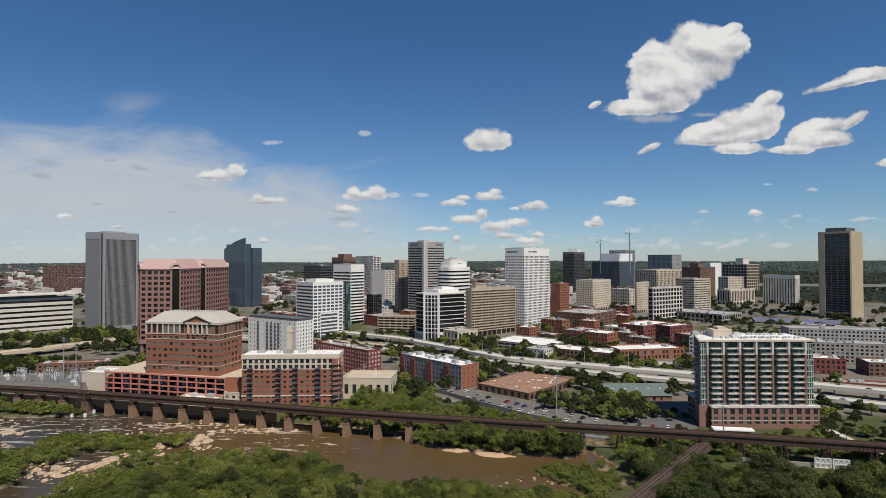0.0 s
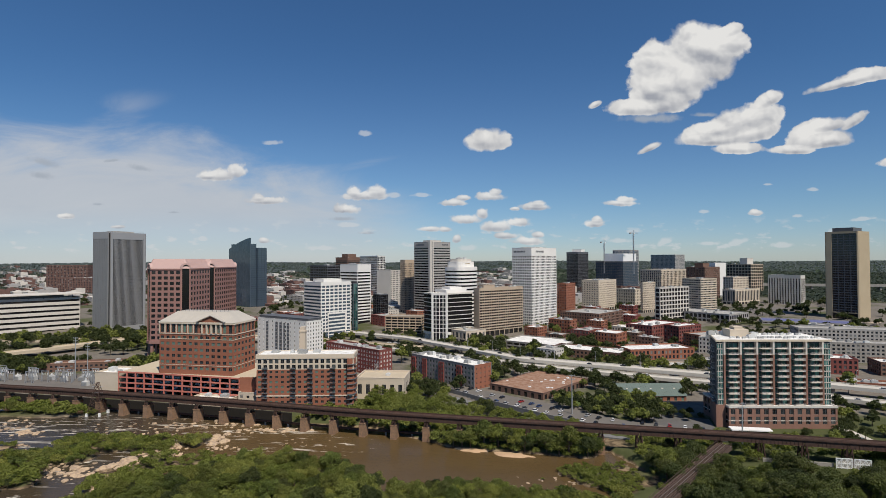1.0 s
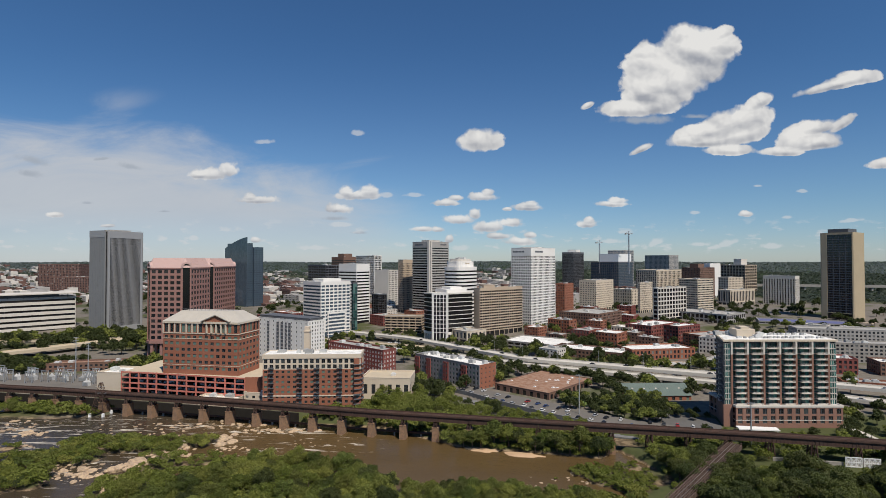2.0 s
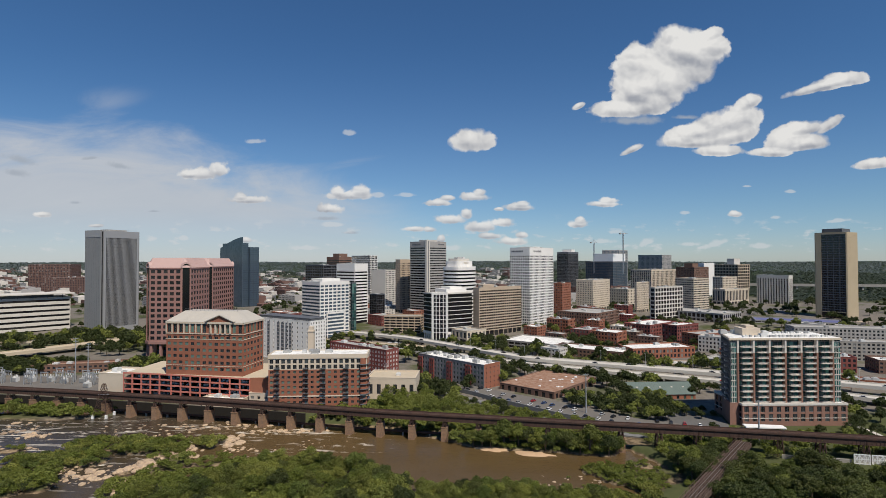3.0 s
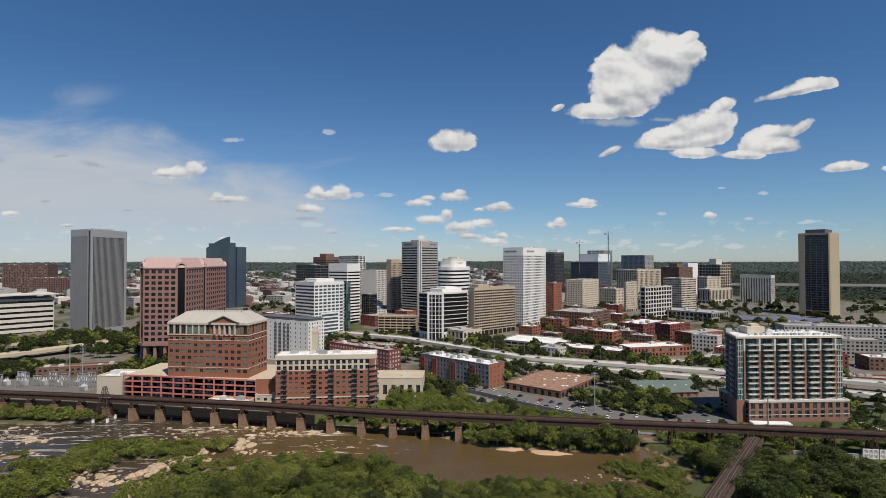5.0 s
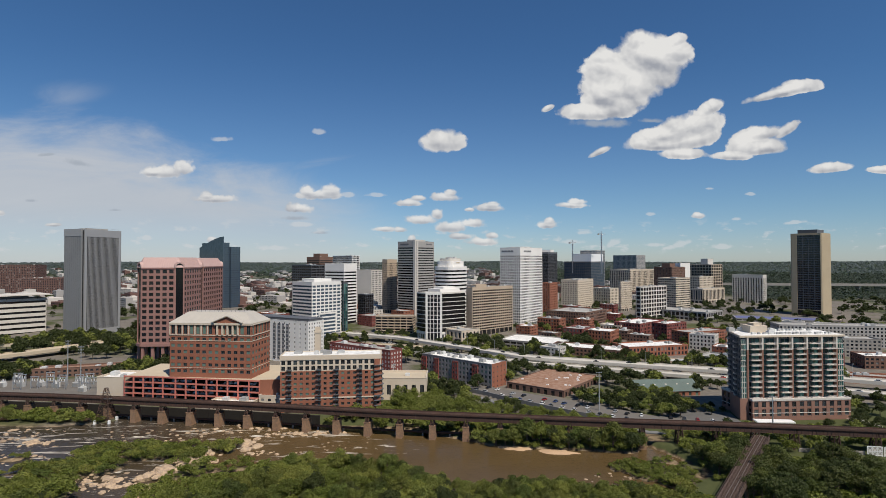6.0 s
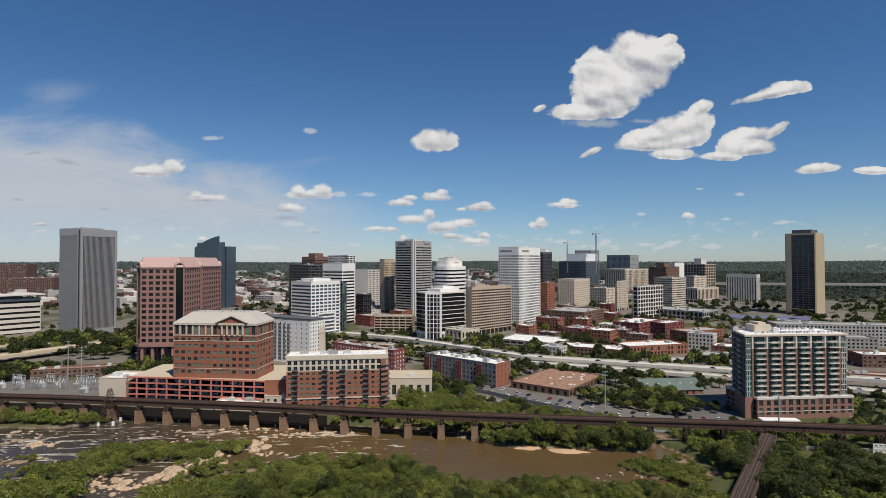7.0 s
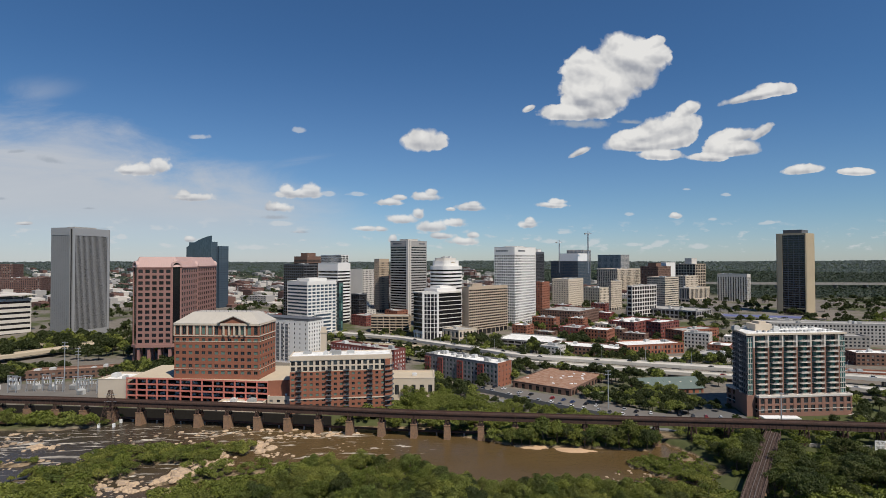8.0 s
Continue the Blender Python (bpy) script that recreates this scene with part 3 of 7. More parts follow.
def facade(wall, glass, side, z0, z1, fh, bw, pw, sh, proud=0.0, openings=None):
    """Piers and spandrels in front of recessed panes. pw 0: ribbon windows; sh 0: unbroken vertical strips."""
    _, _, length, s0, s1 = side
    bays = max(1, round((s1 - s0) / bw))
    floors = max(1, round((z1 - z0) / fh))
    b, h = (s1 - s0) / bays, (z1 - z0) / floors
    if pw > 0:
        for i in range(bays + 1):
            c = s0 + i * b
            side_box(wall, side, max(s0, c - pw / 2), min(s1, c + pw / 2), -0.5, 0.0, z0, z1)
    else:
        for c in (s0, s1):
            side_box(wall, side, max(s0, c - 0.4), min(s1, c + 0.4), -0.5, -0.06, z0, z1)
    if sh > 0:
        for j in range(floors + 1):
            z = z0 + j * h
            side_box(wall, side, s0, s1, -0.5, -0.04 + proud, max(z0, z - sh / 2), min(z1, z + sh / 2))
    for j in range(floors):
        for i in range(bays):
            if openings is not None:
                openings.append((side, s0 + (i + 0.5) * b, z0 + (j + 0.5) * h, b - max(pw, 0.12), h - sh))
            else:
                side_quad(glass, side, s0 + i * b + 0.03, s0 + (i + 1) * b - 0.03, -0.32, z0 + j * h + 0.03, z0 + (j + 1) * h - 0.03)


class Pieces:
    """Collects boxes that become piers and spandrels, each an object of its own; alike ones share a mesh."""

    def __init__(self):
        self.boxes = []

    def box(self, x0, y0, z0, x1, y1, z1, m=0):
        self.boxes.append((min(x0, x1), min(y0, y1), z0, max(x0, x1), max(y0, y1), z1))

    def emit(self, parent, mat, turn=None):
        cache = {}
        for x0, y0, z0, x1, y1, z1 in self.boxes:
            w, d, h = x1 - x0, y1 - y0, z1 - z0
            if min(w, d, h) < 0.01:
                continue
            key = (round(w, 3), round(d, 3), round(h, 3))
            name = "pier" if h > max(w, d) else "spandrel"
            if key not in cache:
                cache[key] = Mesh().box(-w / 2, -d / 2, -h / 2, w / 2, d / 2, h / 2).data(name, mat)
            m = pose((x0 + x1) / 2, (y0 + y1) / 2, (z0 + z1) / 2)
            part(name, cache[key], None, parent).matrix_local = turn @ m if turn else m


def window_mesh(w, h, frame_mat, pane_mat, bars=1):
    """A framed window, centred, facing -y."""
    me = Mesh()
    t = 0.12
    for y in (-0.08, 0.06):
        for k in (0, t):
            me.v += [(-w / 2 + k, y, -h / 2 + k), (w / 2 - k, y, -h / 2 + k), (w / 2 - k, y, h / 2 - k), (-w / 2 + k, y, h / 2 - k)]
    for i in range(4):
        j = (i + 1) % 4
        me.f += [(i, j, 4 + j, 4 + i), (8 + j, 8 + i, 12 + i, 12 + j), (4 + i, 4 + j, 12 + j, 12 + i), (j, i, 8 + i, 8 + j)]
        me.m += [1] * 4
    for i in range(bars):
        x = -w / 2 + w * (i + 1) / (bars + 1)
        me.box(x - 0.05, -0.06, -h / 2 + t, x + 0.05, 0.05, h / 2 - t, 1)
    me.box(-w / 2 + t, -0.02, -h / 2 + t, w / 2 - t, 0.03, h / 2 - t, 0)
    return me.data("window", [pane_mat, frame_mat])


def put_windows(parent, openings, frame_mat, pane_mat, bars=1, inset=-0.3, keep=None):
    """One window object for each opening; alike openings share a mesh."""
    cache = {}
    for side, s, z, w, h in openings:
        (ox, oy), (dx, dy), *_ = side
        nx, ny = dy, -dx
        key = (round(w, 2), round(h, 2))
        if key not in cache:
            cache[key] = window_mesh(w, h, frame_mat, pane_mat, bars)
        o = part("window", cache[key], None, parent)
        o.matrix_local = pose(ox + dx * s + nx * inset, oy + dy * s + ny * inset, z, 0, 0, math.degrees(math.atan2(dy, dx)))


def roof_units(parent, L, R, z, count, rng, size=(2.5, 5.0)):
    for _ in range(count):
        w, d, h = rng.uniform(*size), rng.uniform(*size), rng.uniform(1.2, 2.6)
        x, y = rng.uniform(-L + 2.5, -2.5 - w), rng.uniform(2.5, max(2.6, R - 2.5 - d))
        me = Mesh().box(x, y, z, x + w, y + d, z + h)
        me.box(x + 0.2 * w, y + 0.2 * d, z + h, x + 0.8 * w, y + 0.8 * d, z + h + 0.35)
        me.box(x - 0.15, y + 0.3 * d, z, x, y + 0.7 * d, z + 0.6 * h)
        part("rooftop_unit", me, M["hvac"], parent)


FOOT = [(590, 840, 48), (110, 385, 26), (178, 326, 38), (-100, 345, 34)]       # centres and half sizes of what stands already


def block(name, label, corner, yaw, L, R, top, wall="offwhite", glass="glass", roof="roofg", base=None, fh=3.6, bw=3.6, pw=1.0, sh=1.4, lobby=5.0,
          cap=1.2, crown=0.0, units=4, penthouse=None, each=False, category="building", frame_mat="greyd", pane="pane", group="", proud=0.0, sides=None, bars=1, end_wall=None, sign=None):
    """A building: its front right corner, the turn of its front, front length L, depth R, roof height."""
    cx, cy = corner
    ca, sa = math.cos(radians(yaw)), math.sin(radians(yaw))
    FOOT.append((cx - ca * L / 2 - sa * R / 2, cy - sa * L / 2 + ca * R / 2, math.hypot(L, R) / 2))
    if base is None:
        base = zat(cx, cy) - 0.5
    th = thing(name, label, category, pose(cx, cy, base, 0, 0, yaw), group)
    H = top - base
    rng = random.Random(int(cx * 7 + cy * 13))
    W0, P0, G, opens, E = Mesh(), Pieces(), Mesh(), [], Mesh()
    low = lobby if lobby and H > 12 else 0.6
    for k, side in enumerate(side_frames(L, R)):
        W = E if end_wall and k == 1 else (P0 if (pw == 0 or (H > 50 and cy < 960)) and k in (0, 1) else W0)
        s0, s1 = side[3], side[4]
        st = dict(fh=fh, bw=bw, pw=pw, sh=sh)
        if sides and k in sides:
            st.update(sides[k])
        if low > 2:      # taller ground floor with broad bays
            facade(W, G, side, 0.0, low, low, bw * 2, max(pw, 0.8), 0.7)
        else:
            side_box(W, side, s0, s1, -0.5, 0.05, 0, low)
        if st.get("blank"):
            side_box(W, side, s0, s1, -0.5, 0.0, low, H - crown)
        else:
            facade(W, G, side, low, H - crown, st["fh"], st["bw"], st["pw"], st["sh"], proud, opens if each and k in (0, 1) else None)
        side_box(W, side, s0, s1, -0.5, 0.02, H - crown - (0.0 if crown else 0.3), H + cap * 0.7)
        side_box(W, side, s0 - (0.12 if k in (0, 2) else 0), s1 + (0.12 if k in (0, 2) else 0), -0.55, 0.14, H + cap * 0.7, H + cap)
    part("wall", W0, M[wall], th)
    P0.emit(th, M[wall])
    if end_wall:
        part("end_wall", E, M[end_wall], th)
    if sign:
        B = Mesh()
        fr = side_frames(L, R)
        for k, a, b, z, h in sign:
            for i in range(8):
                side_box(B, fr[k], a + (b - a) * i / 8, a + (b - a) * (i + 0.7) / 8, 0.0, 0.2, H + z, H + z + h)
        part("sign_bars", B, M["greyd"], th)
    # solid block coloured near-black in place of dark room space
    C = Mesh().box(-L + 0.6, 0.6, 0, -0.6, R - 0.6, H - 0.5)
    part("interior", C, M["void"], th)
    if G.f:
        o = part("glazing", G, M[glass], th)
        o["kind"] = "stuff"
    if opens:
        put_windows(th, opens, M[frame_mat], M[pane], bars)
    part("roof", Mesh().box(-L + 0.5, 0.5, H - 0.5, -0.5, R - 0.5, H), M[roof], th)
    if penthouse:
        x0, y0, x1, y1, h, mat = penthouse
        P = Mesh().box(-L + L * x0, R * y0, H, -L + L * x1, R * y1, H + h)
        P.box(-L + L * x0 - 0.2, R * y0 - 0.2, H + h, -L + L * x1 + 0.2, R * y1 + 0.2, H + h + 0.4)
        nb = max(2, int(L * (x1 - x0) / 3))
        for i in range(nb):
            xa = -L + L * x0 + (i + 0.2) * L * (x1 - x0) / nb
            P.box(xa, R * y0 - 0.08, H + 0.8, xa + 0.6 * L * (x1 - x0) / nb, R * y0, H + h - 0.6)
        part("penthouse", P, M[mat], th)
    if units:
        roof_units(th, L, R, H, units, rng)
    return th


def lettered(parent, w, h, x, y, z, mat, turn=0.0, n=7):
    """A row of plain bars where a sign stands."""
    me = Mesh()
    for i in range(n):
        me.box(x + i * w / n, y - 0.12, z, x + (i + 0.72) * w / n, y, z + h)
    o = part("sign_bars", me, M[mat], parent)
    o.matrix_local = pose(0, 0, 0, 0, 0, turn)
    return o


# business district on the hill, from west to east
grey_tower = block("office_tower", "grey concrete office tower with banded dark windows", (-45, 842), -43, 37, 45, 125.7, "grey", "glassk", fh=3.9, bw=40, pw=0, sh=1.9, crown=7, cap=1.5,
      penthouse=(0.25, 0.25, 0.75, 0.75, 4, "offwhite"), sides={0: dict(fh=3.9, bw=40, pw=0, sh=1.8), 1: dict(fh=3.9, bw=40, pw=0, sh=2.2)}, sign=[(0, 6, 24, -4, 2.2), (1, 26, 40, -4, 2.2)])
part("corner_pier", Mesh().box(-3.6, -0.5, 0, 0.4, 7.0, 118.5), M["offwhite"], grey_tower)
part("corner_groove", Mesh().box(0.38, 3.0, 0, 0.44, 4.4, 117), M["greyd"], grey_tower)
block("office_tower", "tall white bank tower with square punched windows", (96, 729), -42, 32, 62, 113.5, "white", "glass", "roofw", fh=3.75, bw=3.0, pw=0.95, sh=1.5, crown=9, cap=1.5, units=6,
      penthouse=(0.2, 0.3, 0.8, 0.6, 2.5, "white"), sign=[(0, 3, 22, -5, 2.4), (1, 10, 30, -5, 2.4)])
block("office_building", "white mid-rise office building with ribbon windows", (-167.6, 649), -43.7, 39, 43.5, 71.3, "white", "glassb", "roofw", fh=4.2, bw=40, pw=0, sh=2.0, crown=2.5, lobby=9,
      penthouse=(0.2, 0.2, 0.8, 0.8, 4, "white"), sides={1: dict(fh=4.2, bw=6.5, pw=1.3, sh=1.6)})
block("office_tower", "white banded office tower with dark ribbon glass", (-144, 762.6), -37, 37, 26, 92.1, "white", "glassk", "roofw", fh=4.4, bw=40, pw=0, sh=2.2, crown=9, sides={1: dict(fh=4.4, bw=40, pw=0, sh=2.2)})
block("office_building", "black glass annex beside a white tower", (-117, 796), -42, 16, 16, 47.3, "greyd", "glassk", bw=4, pw=0.15, sh=0.3)
block("office_building", "narrow green glass link between two white blocks", (-135, 684), -43.7, 3, 7, 69.0, "greyd", "glassg", fh=4.2, bw=3, pw=0.15, sh=0.3, units=0)
block("office_building", "dark grey office slab behind the white tower", (-196, 800), -45.6, 50, 24, 90.1, "greyd", "glassk", fh=4, bw=5, pw=0.4, sh=1.2)
block("office_tower", "brown stepped office tower with a notched top", (-270, 1320), -42, 49, 42, 104.8, "brickb", "glassk", fh=4, bw=50, pw=0, sh=1.8, crown=6, penthouse=(0.3, 0.2, 0.8, 0.8, 9, "brickb"))
block("office_tower", "dark office tower with a white window grid", (-182, 1223), -50, 80, 20, 107.2, "white", "glassk", fh=4, bw=4.2, pw=0.7, sh=0.9)
block("office_building", "grey office building with a blank side wall", (-120, 955), -34, 33, 33, 79.6, "offwhite", "glass", fh=3.8, bw=4, pw=1.6, sh=1.8, sides={0: dict(blank=1)})
block("office_tower", "ornate early tan stone tower with a cornice", (-90.5, 903), -47, 12.4, 22, 97.0, "tan", "glass", fh=3.8, bw=2.7, pw=1.2, sh=1.3, crown=3, cap=2.2)
block("hotel_building", "tan concrete hotel with rows of dark balconies", (23.3, 660), -50.5, 10.6, 75.4, 63.3, "tan", "glassk", "roofg", fh=3.3, bw=4.0, pw=0.35, sh=1.5, crown=2, lobby=8, penthouse=(0.1, 0.1, 0.9, 0.35, 4, "tan"), sides={0: dict(blank=1)})
block("commercial_building", "low tan stone hall with a flat roof", (6, 620), -52, 27, 30, 16, "cream", "glass", fh=6, bw=6, pw=3, sh=2.5, units=2)
slit_block = block("apartment_building", "white apartment block with scattered slit windows", (-145, 504.5), -33, 72, 21, 41, "white", "glass", "roofw", fh=3.4, bw=3.2, pw=2.1, sh=1.6, lobby=0, cap=0.8,
      sides={0: dict(fh=4.4, bw=6.6, pw=5.3, sh=2.4)}, penthouse=(0.0, 0.1, 1.0, 0.9, 2.6, "greyd"))
for x0, wd in ((-44, 3.2), (-38, 3.4), (-32, 2.2), (-27, 3.0), (-58, 3.0)):
    bay = Mesh().box(x0, -0.35, 3, x0 + wd, 0.1, 36)
    part("dark_bay", bay, M["greyd"], slit_block)
    for k in range(9):
        part("bay_rail", Mesh().box(x0 + 0.3, -0.5, 4.5 + k * 3.6, x0 + wd - 0.3, -0.36, 5.6 + k * 3.6), M["grey"], slit_block)
block("office_building", "white low office wing under the ribbon-window block", (-160, 655), -42, 40, 26, 34, "white", "glassb", "roofw", fh=4.2, bw=30, pw=0, sh=1.8)
block("hotel_building", "beige stone block with small regular windows", (235.5, 924), -42, 31.4, 66, 62.5, "cream", "glass", "roofg", fh=3.6, bw=3.4, pw=1.9, sh=2.0, crown=2, units=8, sides={0: dict(fh=3.6, bw=3.0, pw=1.6, sh=1.8)})
block("office_building", "red brick mid-rise with a bright side wall", (162, 829), -38, 15, 31, 61.2, "brick", "glass", fh=3.8, bw=3.4, pw=1.8, sh=1.9, units=2)
block("office_tower", "dark glass tower with a white penthouse", (322, 1466), -37, 33, 68, 117.9, "greyd", "glassk", fh=4, bw=3, pw=0.6, sh=0.6, crown=4, penthouse=(0.1, 0.4, 0.9, 0.75, 8, "white"))
block("office_tower", "beige tower beside the white bank tower", (150, 1010), -42, 20, 24, 92, "cream", "glass", fh=3.8, bw=3.5, pw=1.8, sh=1.8)
block("office_building", "unfinished glass office block with white upper floors", (446, 1477), -47, 85, 76, 92.0, "greyd", "glassb", "roofw", fh=4.4, bw=6, pw=0.3, sh=0.8, crown=2, penthouse=(0.3, 0.0, 1.0, 0.9, 22, "whitem"))
block("office_building", "grey glass laboratory tower behind the glass block", (480, 1530), -42, 50, 60, 124, "grey", "glassb", fh=4.4, bw=4, pw=0.6, sh=1.0)
block("hospital_building", "grey panelled hospital tower", (743, 1875), -56, 96, 55, 113.0, "grey", "glassb", fh=4.4, bw=5, pw=2.6, sh=1.6)
block("office_building", "tan limestone tower with vertical piers", (299, 893), -54, 4, 34, 60.0, "cream", "glass", fh=3.8, bw=2.6, pw=1.3, sh=1.4)
block("office_building", "white framed office block with deep square windows", (286, 784), -56, 8, 70, 57.1, "offwhite", "glassk", "roofg", fh=6.0, bw=6.6, pw=1.7, sh=1.7, units=8)
block("office_building", "long grey framed building with two window rows", (372, 760), -52, 110, 57, 21, "grey", "glassk", "roofg", fh=6.5, bw=6.4, pw=1.7, sh=2.0, lobby=0, units=10, base=-1)
block("office_building", "pale concrete office block with ribbon windows", (379.4, 864), -59, 33, 41, 66.9, "cream", "glass", "roofg", fh=3.7, bw=3.2, pw=0.3, sh=1.9, units=3, sides={0: dict(fh=3.7, bw=4, pw=0.5, sh=2.2)})
block("hospital_building", "brown stepped brick hospital with a green cap", (538, 1200), -56, 44, 58, 80, "brickb", "glass", fh=4, bw=3.6, pw=1.9, sh=1.8, penthouse=(0.3, 0.2, 0.75, 0.6, 9, "brickb"))
block("hospital_building", "plain white windowless tower block", (584, 1250), -60, 14, 39, 89, "white", "glass", "roofw", sides={0: dict(blank=1), 1: dict(blank=1), 2: dict(blank=1), 3: dict(blank=1)}, units=0)
block("hospital_building", "brown and orange hospital block with dark recesses", (745, 1400), -60, 66, 52, 84, "tan", "glassk", fh=8, bw=8, pw=2.2, sh=2.0, penthouse=(0.45, 0.2, 0.75, 0.7, 16, "offwhite"))
block("civic_building", "classical cream stone civic building with columns", (527, 1050), -60, 26, 79, 39, "cream", "glass", "roofg", fh=16, bw=5, pw=2.0, sh=4, units=2)
block("civic_building", "cream stone assembly building with square windows", (559, 1120), -60, 22, 51, 61, "cream", "glass", fh=5, bw=5, pw=2.6, sh=2.4)
block("civic_building", "low cream civic hall with a flat roof", (321, 1000), -52, 40, 35, 43, "cream", "glass", fh=5, bw=5, pw=2.8, sh=2.4)
block("office_building", "cream office building with tall piers", (462, 1250), -56, 56, 108, 74, "cream", "glass", fh=4, bw=5, pw=2.2, sh=0.8, crown=2)
block("state_office_building", "concrete office slab with dark vertical window strips", (642.4, 1037), -51, 56.5, 22, 66.2, "offwhite", "glassk", "roofg", fh=4, bw=4.9, pw=2.5, sh=0.5, crown=5, base=-1)


# ---- two custom towers ----
def chamfered(L, R, r, grow=0.0, n=5):
    """Plan of a rounded block, anticlockwise; its front right corner square would be the origin."""
    pts = []
    for cx, cy, a0 in ((-r, r, -90), (-r, R - r, 0), (-L + r, R - r, 90), (-L + r, r, 180)):
        for i in range(n + 1):
            a = radians(a0 + 90 * i / n)
            pts.append((cx + (r + grow) * math.cos(a), cy + (r + grow) * math.sin(a)))
    return pts


def banded_tower():
    L, R, base, top = 33.0, 40.0, zat(1, 695) - 0.5, 91.0
    FOOT.append((15, 722, 27))
    th = thing("office_tower", "rounded white tower with black ribbon windows", "tower", pose(1, 695, base, 0, 0, -41))
    H = top - base
    part("glazing", Mesh().prism(chamfered(L, R, 10, -0.7), 0, H - 6), M["glassk"], th)
    floors = 17
    h = (H - 6) / floors
    band = Mesh().prism(chamfered(L, R, 10), 0, h * 0.54).data("band", M["white"])
    for i in range(floors + 1):
        part("band", band, None, th).matrix_local = pose(0, 0, i * h - 0.3)
    part("crown", Mesh().prism(chamfered(L, R, 10, 0.05), H - 6 + 0.4 * h, H - 1.5), M["white"], th)
    part("upper_crown", Mesh().prism([(x * 0.80 - 4.0, y * 0.80 + 4.2) for x, y in chamfered(L, R, 9)], H - 1.5, H + 5.5), M["white"], th)
    part("top_ledge", Mesh().prism([(x * 0.64 - 7.2, y * 0.64 + 7.5) for x, y in chamfered(L, R, 9)], H + 5.5, H + 9.0), M["offwhite"], th)
    lettered(th, 9, 1.2, 0, 0, 0, "buff", 0).matrix_local = pose(-3.9, 14, H + 2.6, 0, 0, 90)
    for k in range(4):
        part("rooftop_unit", Mesh().box(-24 + 4 * k, 18, H + 9, -21 + 4 * k, 22, H + 10.5 + 0.6 * (k % 2)), M["hvac"], th)


def framed_block():
    """Dark glass block with thin pale floor lines, a white framed bay and a columned base."""
    L, R, base, top = 32.0, 50.0, zat(-26, 632) - 0.5, 58.5
    FOOT.append((-16, 662, 32))
    th = thing("office_building", "dark glass office block with a white framed bay", "building", pose(-26, 632, base, 0, 0, -55))
    H, low = top - base, 10.5
    cut = 12.0

    def plan(g):
        return [(-L - g, -g), (-cut + 0.4 * g, -g), (g, cut - 0.4 * g), (g, R + g), (-L - g, R + g)]

    part("glazing", Mesh().prism(plan(-0.35), low, H - 0.6), M["glassk"], th)
    floors = 9
    h = (H - low) / floors
    line = Mesh().prism(plan(0), -0.4, 0.4).data("floor_line", M["offwhite"])
    for i in range(1, floors):
        part("floor_line", line, None, th).matrix_local = pose(0, 0, low + i * h)
    part("base_beam", Mesh().prism(plan(0.25), low - 2.6, low + 0.4), M["white"], th)
    part("lobby_glazing", Mesh().prism(plan(-2.0), 0, low - 2.6), M["glass"], th)
    col = Mesh().box(-0.7, -0.7, 0, 0.7, 0.7, low - 2.6).data("column", M["white"])
    for i in range(5):
        part("column", col, None, th).matrix_local = pose(-L + 2 + i * (L - cut - 3) / 4, 0.9, 0)
    for i in range(9):
        part("column", col, None, th).matrix_local = pose(-0.9, cut + 1 + i * (R - cut - 3) / 8, 0)
    part("parapet", Mesh().prism(plan(0.15), H - 0.6, H + 1.0), M["offwhite"], th)
    part("penthouse", Mesh().box(-L + 4, 14, H + 1, -4, 44, H + 5), M["white"], th)
    part("penthouse_step", Mesh().box(-L + 6, 22, H + 5, -8, 40, H + 7.5), M["white"], th)
    # framed bay on the cut corner
    wide, out = cut * math.sqrt(2), 1.3
    turn = pose(-cut, 0, 0, 0, 0, 45)
    bay = Pieces()
    for i in range(5):
        w = 2.4 if i in (0, 4) else 0.7
        c = wide * i / 4
        bay.box(c - w / 2, -out, 0, c + w / 2, 1.0, H + 2.2)
    for i in range(floors + 1):
        w = 2.6 if i == floors else 0.6
        bay.box(1.2, -out + 0.08, low + i * h - w / 2, wide - 1.2, 1.0, low + i * h + w / 2)
    bay.emit(th, M["white"], turn)
    part("bay_glazing", Mesh().box(0.5, -out + 0.6, 0, wide - 0.5, 0.8, H), M["glass"], th).matrix_local = turn
    for i in range(5):
        part("rooftop_unit", Mesh().box(-L + 6 + 3 * i, 40.5, H + 5, -L + 8 + 3 * i, 43.5, H + 6.6), M["hvac"], th)


banded_tower()
framed_block()


